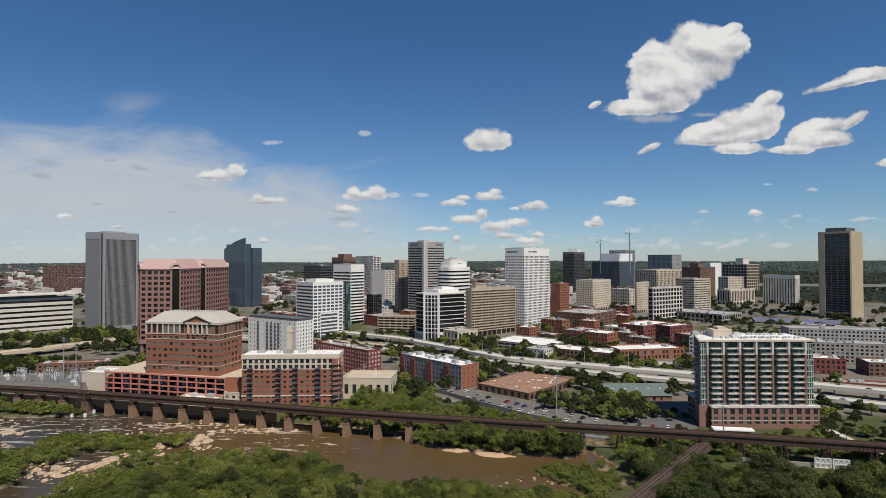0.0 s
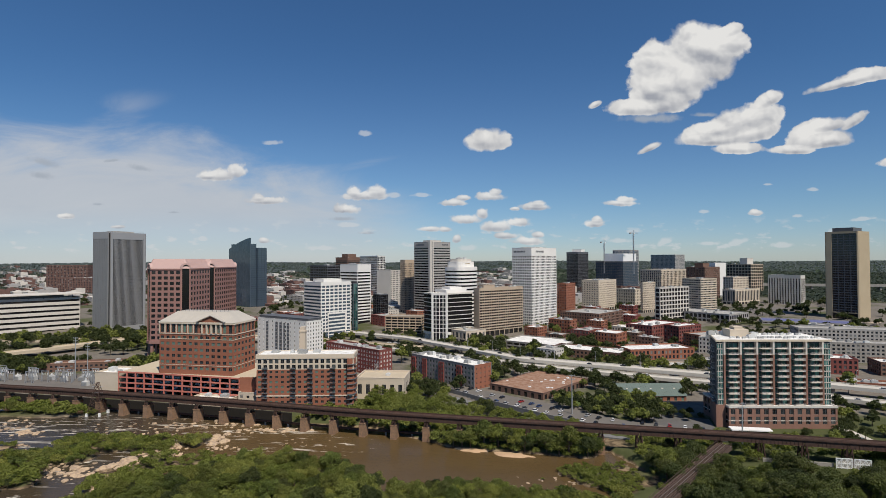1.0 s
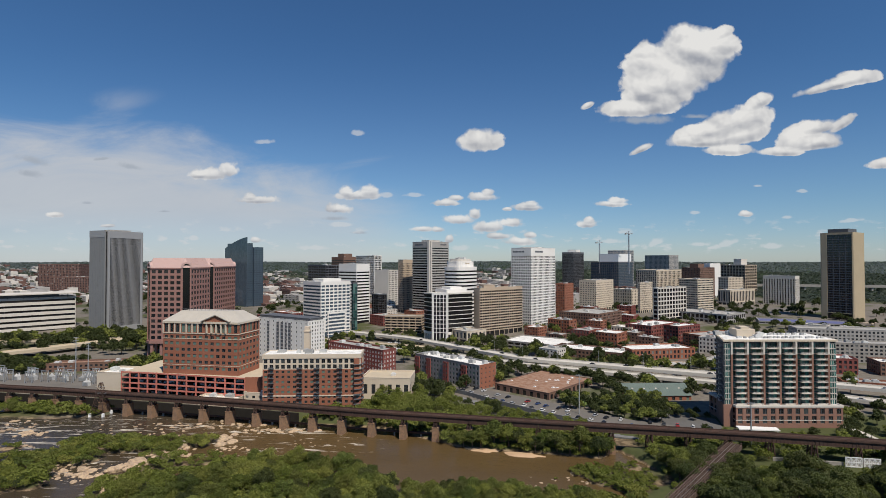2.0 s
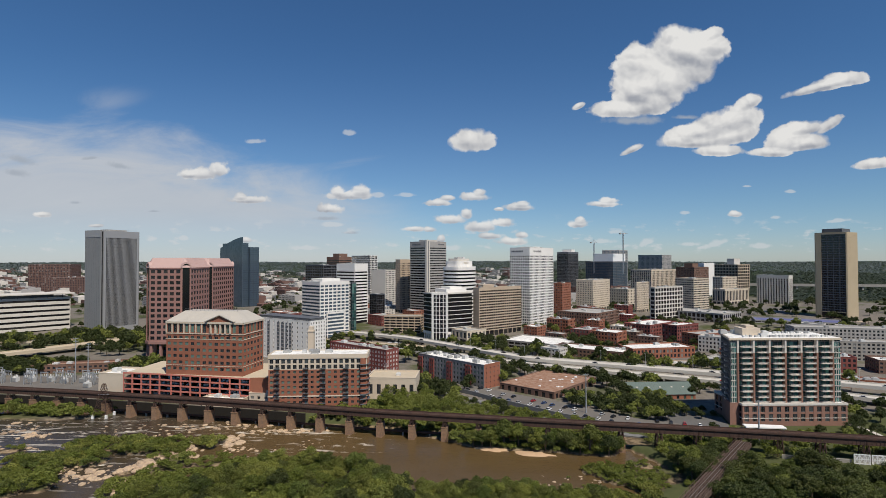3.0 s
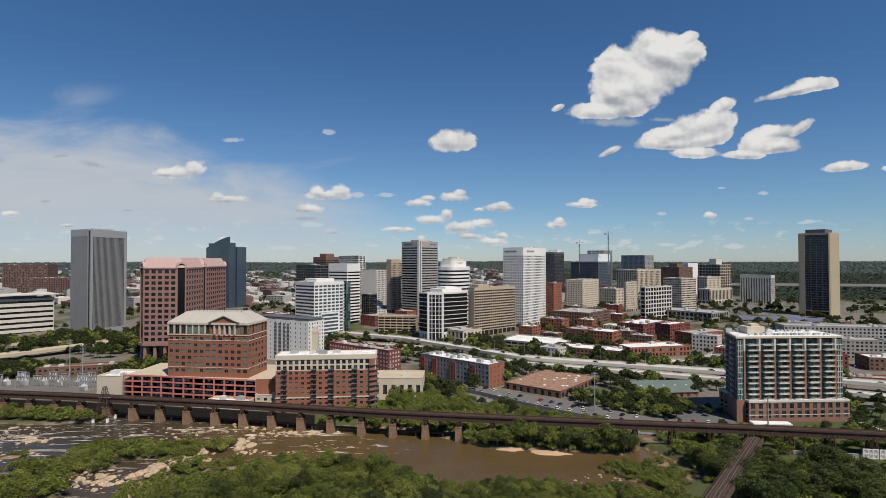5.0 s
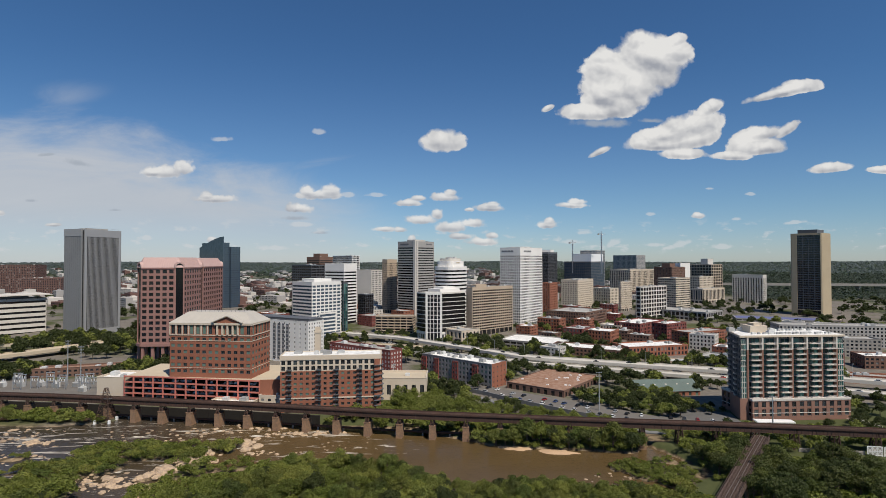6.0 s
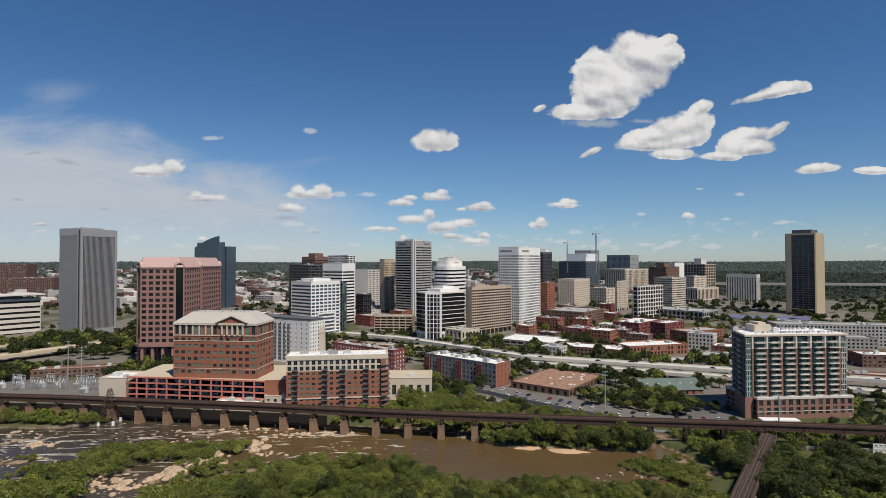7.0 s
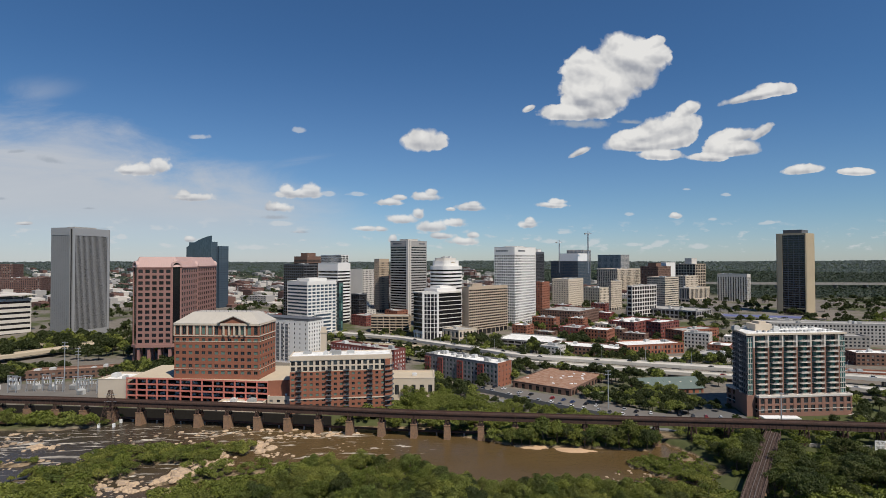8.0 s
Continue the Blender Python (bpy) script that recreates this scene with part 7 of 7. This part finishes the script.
# ---- trees ----
def leaf_cloud(rng, lobes, count, size, skin=0.5):
    """Leaf clumps as bent quads over the skin of overlapping lobes (centre, radii)."""
    vol = np.array([r[0] * r[1] + r[0] * r[2] for _, r in lobes])
    pick = rng.choice(len(lobes), count, p=vol / vol.sum())
    C = np.array([c for c, _ in lobes])[pick]
    Rr = np.array([r for _, r in lobes])[pick]
    n = rng.normal(size=(count, 3))
    n /= np.linalg.norm(n, axis=1)[:, None]
    n[:, 2] = np.where(n[:, 2] < -0.35, -n[:, 2], n[:, 2])
    P = C + n * Rr * (1 - skin * rng.random((count, 1)) ** 1.5) * (0.9 + 0.25 * rng.random((count, 1)))
    N = n + 0.75 * rng.normal(size=(count, 3)) + np.array([0, 0, 0.35])
    N /= np.linalg.norm(N, axis=1)[:, None]
    a = np.cross(N, rng.normal(size=(count, 3)))
    a /= np.linalg.norm(a, axis=1)[:, None]
    b = np.cross(N, a)
    s = size * (0.6 + 0.8 * rng.random((count, 1)))
    k = 0.55 + 0.5 * rng.random((count, 1))
    V = np.stack([P - a * s, P - b * s * k, P + a * s, P + b * s * k + N * s * 0.3], 1).reshape(-1, 3)
    i = np.arange(count) * 4
    F = np.concatenate([np.stack([i, i + 1, i + 2], 1), np.stack([i, i + 2, i + 3], 1)])
    return V, F


def mesh_np(name, V, F, mat):
    d = bpy.data.meshes.new(name)
    d.vertices.add(len(V))
    d.vertices.foreach_set("co", V.astype(np.float32).ravel())
    d.loops.add(F.size)
    d.loops.foreach_set("vertex_index", F.astype(np.int32).ravel())
    d.polygons.add(len(F))
    d.polygons.foreach_set("loop_start", np.arange(0, F.size, 3, dtype=np.int32))
    d.materials.append(mat)
    d.update(calc_edges=True)
    return d


RAW = {}


def tree_kind(seed, h, spread, count, size, mat, trunk=True):
    """Crown and trunk meshes of one kind of tree of height h."""
    rng = np.random.default_rng(seed)
    lobes = [((0, 0, h * 0.60), (spread * 0.62, spread * 0.62, h * 0.32))]
    limbs = []
    for i in range(13):
        a, e = rng.uniform(0, 6.28), rng.uniform(-0.2, 0.9)
        rad = spread * rng.uniform(0.45, 0.72)
        c = (rad * math.cos(a), rad * math.sin(a), h * (0.50 + 0.30 * e))
        r = spread * rng.uniform(0.20, 0.46)
        lobes.append((c, (r, r, r * rng.uniform(0.7, 1.0))))
        limbs.append(c)
    lobes.append(((spread * 0.15, -spread * 0.1, h * 0.86), (spread * 0.4, spread * 0.4, h * 0.13)))
    V, F = leaf_cloud(rng, lobes, count, size)
    crown = mesh_np("crown", V, F, mat)
    RAW[crown.name] = (V, F, mat)
    wood = None
    if trunk:
        me = Mesh()
        t = h * 0.022 + 0.08
        me.tube((0, 0, -1.0), (0.02 * h, 0, h * 0.35), t * 1.5, t, 7)
        me.tube((0.02 * h, 0, h * 0.35), (0, 0, h * 0.75), t, t * 0.35, 6)
        for c in limbs[:6]:
            me.tube((0.015 * h, 0, h * rng.uniform(0.25, 0.45)), c, t * 0.5, t * 0.15, 5)
        wood = me.data("trunk", M["bark"])
    return crown, wood


KINDS = {
    "near": [tree_kind(i, 11.0, 5.2 + 0.4 * (i % 3), 3100, 0.25, M[("leaf", "leaf", "leafy", "leaf", "leafd", "leafd", "leafd")[i]]) for i in range(7)],
    "mid": [tree_kind(20 + i, 10.0, 4.8, 720, 0.52, M[("leafd", "leaf", "leafd", "leafd")[i]]) for i in range(4)],
    "bush": [tree_kind(40 + i, 3.6, 3.0, 560, 0.25, M[("leafy", "leaf", "leafy")[i % 3]], True) for i in range(4)],
    "far": [tree_kind(60 + i, 10.0, 5.0, 150, 1.15, M["leafd"]) for i in range(3)],
}
WORDS = {"near": ("broad green tree standing on the wooded river bank", "tree"), "bush": ("bright green bush growing among river rocks", "bush")}
tree_rng = random.Random(77)
MOST = {"near": 300, "bush": 300, "mid": 0, "far": 0}     # singly built trees; the rest is joined below
MADE = {"near": 0, "bush": 0, "mid": 0, "far": 0}
REST = {}


def tree(kind, x, y, scale=1.0, z=None, dark=False):
    pick = tree_rng.randrange(len(KINDS[kind]))
    if kind == "near":
        pick = tree_rng.choice((0, 4, 5, 6, 5, 6) if dark else (0, 1, 2, 3, 2, 4))
    c, w = KINDS[kind][pick]
    g = (zat(x, y) if z is None else z) - 0.2
    turn, tall = tree_rng.uniform(0, 360), tree_rng.uniform(0.85, 1.15)
    MADE[kind] += 1
    if MADE[kind] > MOST[kind]:
        V, F, mat = RAW[c.name]
        a = radians(turn)
        R = np.array([[math.cos(a), math.sin(a), 0], [-math.sin(a), math.cos(a), 0], [0, 0, 1]])
        vs, fs, base = REST.setdefault(mat.name, ([], [], [0]))
        vs.append((V * np.array([scale, scale, scale * tall])) @ R + np.array([x, y, g]))
        fs.append(F + base[0])
        base[0] += len(V)
        if kind != "bush":
            TRUNKS.tube((x, y, g - 0.5), (x, y, g + 6.5 * scale), 0.3 * scale, 0.15 * scale, 5)
        return
    label, cat = WORDS[kind]
    th = thing("bush" if kind == "bush" else "tree", label, cat, pose(x, y, g, 0, 0, turn) @ Matrix.Diagonal((scale, scale, scale * tall, 1)), "bushes" if kind == "bush" else "river bank trees")
    part("crown", c, None, th)
    if w:
        part("trunk", w, None, th)


TRUNKS = Mesh()


def grove(kind, x0, x1, y0, y1, count, s0=0.7, s1=1.2, gap=3.5, test=None, dark=False):
    """Trees strewn over a stretch of the plan, not too close to one another."""
    done, tries = [], 0
    while len(done) < count and tries < count * 30:
        tries += 1
        x, y = tree_rng.uniform(x0, x1), tree_rng.uniform(y0, y1)
        if zat(x, y) < 0.15 or (test and not test(x, y)):
            continue
        if any((x - a) ** 2 + (y - b) ** 2 < gap * gap for a, b in done):
            continue
        if abs(y - np.interp(x, VX, VY)) < 6.0 and kind == "near":
            continue
        done.append((x, y))
        size = tree_rng.uniform(s0, s1)
        if kind == "mid" and before_road(x, y):
            size *= 0.5
        tree(kind, x, y, size, dark=dark)


def on_road(x, y, m=9):
    return abs(y - np.interp(x, [q[0] for q in HW], [q[1] for q in HW])) < m or abs(y - np.interp(x, [q[0] for q in HW2], [q[1] for q in HW2])) < m


def before_road(x, y):
    """On the river side of an elevated road, close to it."""
    return -62 < x < 330 and 0 < np.interp(x, [q[0] for q in HW[1:]], [q[1] for q in HW[1:]]) - y < 34 or (x < -330 and 0 < np.interp(x, [-640, -520, -470, -441, -405, -366], [400, 450, 494, 532, 585, 641]) - y < 30)


def free(x, y):
    return not on_road(x, y) and not any(math.hypot(x - p, y - q) < s * 0.8 for p, q, s in FOOT)


def spur_clear(x, y):
    return abs(x - np.interp(y, [137, 162, 181, 198, 221, 255], [7, 33, 51, 65, 85, 114])) > 7.0 and not (108 < x < 140 and 243 < y < 263)


# the wooded island below the camera
grove("near", -160, -38, 203, 252, 125, 0.6, 0.98, 5.4, lambda x, y: x > -148 + (y - 205) * 0.95)
grove("near", -44, 46, 203, 232, 85, 0.42, 0.75, 3.9, lambda x, y: spur_clear(x, y) and y < 231 - max(0, x) * 0.28)
grove("bush", -46, 66, 203, 236, 130, 0.7, 1.4, 2.6, spur_clear)
grove("near", -345, -286, 335, 352, 12, 0.6, 0.95, 5.0)
grove("near", 84, 200, 202, 258, 64, 0.7, 1.15, 6.5, lambda x, y: y < np.interp(x, VX, VY) - 6 and spur_clear(x, y) and not (146 < x < 200 and y > 234), True)
# north bank in front of and behind the viaduct
grove("near", -36, 66, 272, 290, 30, 0.8, 1.25, 4.4, lambda x, y: y < np.interp(x, VX, VY) - 3.5)
grove("near", -100, 70, 292, 380, 135, 0.45, 0.8, 4.6, lambda x, y: 6.5 < y - np.interp(x, VX, VY) < 70 and y < np.interp(x, [-100, -60, -22, 4, 46, 84], [330, 362, 386, 372, 326, 300]))
grove("near", -62, -14, 338, 384, 22, 0.75, 1.1, 5.0, lambda x, y: y < np.interp(x, [-60, -22, 4], [398, 383, 362]))
grove("near", 196, 300, 196, 240, 34, 0.8, 1.2, 7.5, lambda x, y: y < np.interp(x, VX, VY) - 8, True)
# bushes among the rocks of the shallows
grove("bush", -230, -142, 274, 298, 90, 0.6, 1.4, 2.9)
grove("bush", -240, -188, 253, 276, 55, 0.6, 1.4, 2.8)
grove("bush", -242, -192, 214, 254, 70, 0.8, 1.7, 3.0)
grove("near", -240, -198, 212, 246, 18, 0.32, 0.55, 4.0)
grove("bush", -176, -144, 226, 286, 20, 0.5, 1.1, 3.4)
grove("bush", -285, -240, 276, 290, 12, 0.4, 0.8, 3.0)
grove("bush", -150, -88, 248, 272, 40, 0.6, 1.5, 3.4)
grove("bush", -160, -36, 236, 258, 50, 0.8, 1.6, 3.6)
grove("bush", 34, 92, 230, 264, 30, 0.5, 1.0, 3.2)
grove("bush", -330, -60, 300, 370, 150, 0.9, 2.0, 3.0, lambda x, y: abs(y - np.interp(x, VX, VY)) > 3.5 and -14 < y - np.interp(x, VX, VY) < 8)
grove("bush", 84, 330, 182, 262, 170, 0.8, 1.9, 3.4, lambda x, y: not (150 < x < 200 and y > 242) and y < np.interp(x, VX, VY) - 4 and spur_clear(x, y))
grove("bush", -165, -42, 184, 250, 130, 0.8, 1.7, 3.6)
grove("bush", -40, 70, 268, 300, 60, 0.8, 1.7, 3.0, lambda x, y: abs(y - np.interp(x, VX, VY)) > 3)
grove("bush", -100, 80, 290, 372, 150, 0.8, 1.9, 3.2, lambda x, y: 4 < y - np.interp(x, VX, VY) and y < np.interp(x, [-100, -60, -22, 4, 46, 84], [335, 362, 360, 336, 297, 286]))
for x, y, s in ((172, 289, 0.62), (178, 290, 0.7), (199, 296, 0.8), (206, 301, 0.85), (210, 292, 0.7)):
    tree("near", x, y, s, dark=True)
# trees round the warehouse, the iron works and the highway
grove("mid", 62, 126, 316, 376, 105, 0.5, 0.85, 3.6, lambda x, y: y > np.interp(x, [24, 58, 96, 152], [390, 352, 324, 306]) and not (112 < x < 150 and y < 338) and not (66 < x < 84 and 356 < y < 372))
grove("mid", -48, -2, 386, 424, 26, 0.7, 1.15, 4.5, free)
grove("mid", 104, 142, 320, 348, 14, 0.5, 0.8, 5.0)
grove("mid", 96, 110, 372, 440, 16, 0.7, 1.1, 4.5)
grove("mid", 150, 174, 372, 412, 10, 0.6, 0.9, 4.5)
grove("mid", 96, 150, 276, 298, 12, 0.5, 0.7, 5.0, lambda x, y: y > np.interp(x, VX, VY) + 6)
grove("mid", 20, 260, 400, 500, 95, 0.75, 1.35, 4.8, free)
grove("mid", -40, 30, 425, 510, 45, 0.8, 1.4, 4.8, free)
grove("mid", -60, 160, 500, 610, 90, 0.9, 1.5, 5.6, free)
grove("mid", -200, -50, 560, 680, 100, 0.7, 1.1, 5.4, lambda x, y: free(x, y) and not (-140 < x < -55 and 575 < y < 640 and tree_rng.random() < 0.8))
grove("mid", -440, -245, 425, 500, 150, 0.8, 1.3, 5.0, lambda x, y: free(x, y) and (y > 440 or x > -250) and y < np.interp(x, [-470, -441, -405, -366], [480, 515, 560, 600]))
grove("mid", -452, -330, 600, 662, 42, 1.25, 1.7, 6.5, lambda x, y: abs(y - np.interp(x, [-441, -405, -366, -300], [532, 585, 641, 690])) > 16 and free(x, y))
grove("mid", -640, -300, 545, 655, 130, 1.0, 1.7, 6.5, lambda x, y: abs(y - np.interp(x, [-640, -520, -470, -441, -405, -366, -300], [400, 450, 494, 532, 585, 641, 690])) > 14 and free(x, y))
grove("mid", -470, -380, 430, 470, 34, 0.9, 1.3, 6.5)
grove("mid", 208, 340, 285, 372, 60, 0.6, 1.0, 5.0, lambda x, y: free(x, y) and abs(x - 212) > 5)
grove("mid", 186, 270, 258, 300, 34, 0.5, 0.9, 4.4, lambda x, y: abs(x - np.interp(y, [238, 262, 282, 302], [252, 224, 208, 214])) > 6 and y > np.interp(x, VX, VY) + 5 and not (x < 206 and y > 296))
grove("bush", 84, 260, 258, 300, 110, 0.8, 1.6, 3.6, lambda x, y: abs(y - np.interp(x, VX, VY)) > 3.5 and y < 306 - 0.1 * x and abs(x - np.interp(y, [238, 262, 282, 302], [252, 224, 208, 214])) > 5)
grove("bush", 30, 74, 232, 264, 190, 0.3, 0.5, 1.7)

grove("mid", 262, 430, 290, 430, 90, 0.7, 1.2, 5.0, free)
grove("mid", 430, 720, 420, 760, 160, 0.9, 1.5, 6.0, free)
grove("mid", 60, 480, 520, 800, 150, 0.7, 1.2, 6.0, free)
grove("far", 380, 900, 640, 1100, 260, 0.7, 1.3, 5.0, free)
grove("far", 60, 480, 760, 1350, 150, 0.7, 1.2, 8.0, free)
grove("far", -900, -150, 700, 1500, 330, 0.8, 1.4, 8.0, free)
for leaf, (vs, fs, _) in REST.items():
    tagged(new("city_trees", mesh_np("city_trees", np.concatenate(vs), np.concatenate(fs), bpy.data.materials[leaf])), "leafy green trees lining streets, ramps and car parks", "trees", kind="stuff")
tagged(new("city_tree_trunks", TRUNKS.data("city_tree_trunks", M["bark"])), "brown trunks of the street and park trees", "trees", kind="stuff")


def distant_woods():
    """Far woods as low leafy mounds in one mesh."""
    rng = np.random.default_rng(5)
    pts = []
    while len(pts) < 24000:
        y = rng.uniform(650, 4850) if rng.random() < 0.75 else rng.uniform(900, 2200)
        x = rng.uniform(-1.0, 1.1) * y
        if math.hypot(x, y) > 4900:
            continue
        east = y + 0.9 * x > 1950
        keep = 1.0 if east and x > 250 + 0.12 * y and y > 1500 else (0.95 if y > 2600 else (0.45 if y > 1300 else 0.0))
        if x > 0 and not east and y < 2400:
            keep = min(keep, 0.15)
        if x > 700 and y > 1100:
            keep = 0.95
        if rng.random() < keep:
            pts.append((x, y))
    P = np.array(pts)
    Z = height(P[:, 0], P[:, 1])
    per = 18
    n = len(P)
    far = np.hypot(P[:, 0], P[:, 1])
    s = (3.5 + 3.5 * rng.random(n)) * (1 + far / 7000)
    C = np.repeat(np.stack([P[:, 0], P[:, 1], Z + s * 0.5], 1), per, 0)
    S = np.repeat(s, per)[:, None]
    d = rng.normal(size=(n * per, 3))
    d /= np.linalg.norm(d, axis=1)[:, None]
    d[:, 2] = np.abs(d[:, 2])
    Q = C + d * S * np.array([0.95, 0.95, 0.6])
    N = d + 0.22 * rng.normal(size=d.shape) + np.array([0, 0, 0.5])
    N /= np.linalg.norm(N, axis=1)[:, None]
    a = np.cross(N, rng.normal(size=d.shape))
    a /= np.linalg.norm(a, axis=1)[:, None]
    b = np.cross(N, a)
    w = S * 0.36
    V = np.stack([Q - a * w, Q - b * w, Q + a * w, Q + b * w], 1).reshape(-1, 3)
    quads = V.reshape(-1, 4, 3)
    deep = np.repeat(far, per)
    # haze is put into the leaf colour, stronger for the farther mesh
    for mat, keep, label in ((M["leaff"], deep < 3000, "dark green woods beyond the city"), (M["leafz"], deep >= 3000, "far woods, haze put into blue-green leaves, to a flat horizon")):
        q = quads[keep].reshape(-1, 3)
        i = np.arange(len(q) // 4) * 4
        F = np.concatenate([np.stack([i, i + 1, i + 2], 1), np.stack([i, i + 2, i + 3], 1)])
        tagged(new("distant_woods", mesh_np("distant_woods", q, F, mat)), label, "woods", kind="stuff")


distant_woods()


# ---- river rocks ----
def boulders():
    rng = random.Random(3)
    kinds = []
    for k in range(5):
        bm = bmesh.new()
        bmesh.ops.create_icosphere(bm, subdivisions=2, radius=1)
        for v in bm.verts:
            n = noise.noise(v.co * 1.3 + Vector((k * 9.1, 0, 0)))
            v.co *= 1 + 0.45 * n
            v.co.z *= 0.5
        d = bpy.data.meshes.new("boulder")
        bm.to_mesh(d)
        bm.free()
        d.materials.append(M["rock"])
        kinds.append(d)

    made = []
    heap = Mesh()

    def rock(x, y, s):
        d = rng.choice(kinds)
        m = pose(x, y, max(zat(x, y), -0.25) + 0.05 * s, 0, 0, rng.uniform(0, 360)) @ Matrix.Diagonal((s, s * rng.uniform(0.6, 1), s * rng.uniform(0.6, 1.3), 1))
        made.append(1)
        if len(made) > 290:
            n = len(heap.v)
            heap.v += [tuple(m @ v.co) for v in d.vertices]
            heap.f += [tuple(n + i for i in p.vertices) for p in d.polygons]
            heap.m += [0] * len(d.polygons)
            return
        o = new("boulder", d)
        o.matrix_world = m
        tagged(o, "tan water-worn granite boulder in the river shallows", "boulder", "river boulders")

    # rock heaps among the bushes and in the rapids, then single stones
    for cx, cy, rx, ry, n, s0, s1 in ((-181, 250, 6, 3.5, 34, 0.7, 2.4), (-165, 261, 5, 3, 34, 1.0, 3.4), (-157, 277, 6, 4, 44, 1.0, 3.4), (-142, 297, 5, 3.5, 34, 1.2, 3.2), (-163, 241, 4, 4, 24, 0.8, 2.6), (-251, 307, 5, 2, 22, 0.8, 2.4),
                                      (-128, 284, 5, 3, 18, 0.6, 1.8), (-112, 315, 16, 3, 60, 0.5, 1.8), (-160, 325, 20, 5, 60, 0.5, 1.9), (-197, 254, 12, 6, 60, 0.4, 1.6), (-249, 287, 14, 6, 40, 0.4, 1.6), (-215, 255, 16, 8, 50, 0.4, 1.5),
                                      (-285, 318, 18, 9, 60, 0.5, 2.2), (-185, 305, 30, 8, 60, 0.4, 1.4), (-81, 262, 6, 3, 14, 0.5, 1.6), (-100, 290, 14, 5, 20, 0.4, 1.2), (36, 243, 12, 4, 24, 0.4, 1.1)):
        for _ in range(n):
            rock(cx + rng.gauss(0, rx), cy + rng.gauss(0, ry), rng.uniform(s0, s1))
    solid("river_stones", heap, M["rock"], "scattered tan stones in the river rapids", "stones", kind="stuff")


boulders()
def sand_bank(x, y, rx, ry, turn, seed):
    """A low mound of sand with an uneven waterline."""
    rng = random.Random(seed)
    me = Mesh()
    n = 22
    rim = [1 + rng.uniform(-0.2, 0.2) for _ in range(n)]
    rings = [[(rx * f * rim[i] * math.cos(2 * math.pi * i / n), ry * f * rim[i] * math.sin(2 * math.pi * i / n), z + rng.uniform(-0.05, 0.05)) for i in range(n)] for f, z in ((1.0, -0.4), (0.85, 0.25), (0.55, 0.65), (0.02, 0.8))]
    for a, b in zip(rings, rings[1:]):
        for i in range(n):
            me.quad(a[i], a[(i + 1) % n], b[(i + 1) % n], b[i])
    solid("sand_bank", me, M["sand"], "bare sandy river bank under trees", "bank", pose(x, y, 0, 0, 0, turn), kind="structure")


sand_bank(3, 283.5, 10, 3.4, -14, 1)
sand_bank(23, 276.5, 11, 3.4, -16, 2)
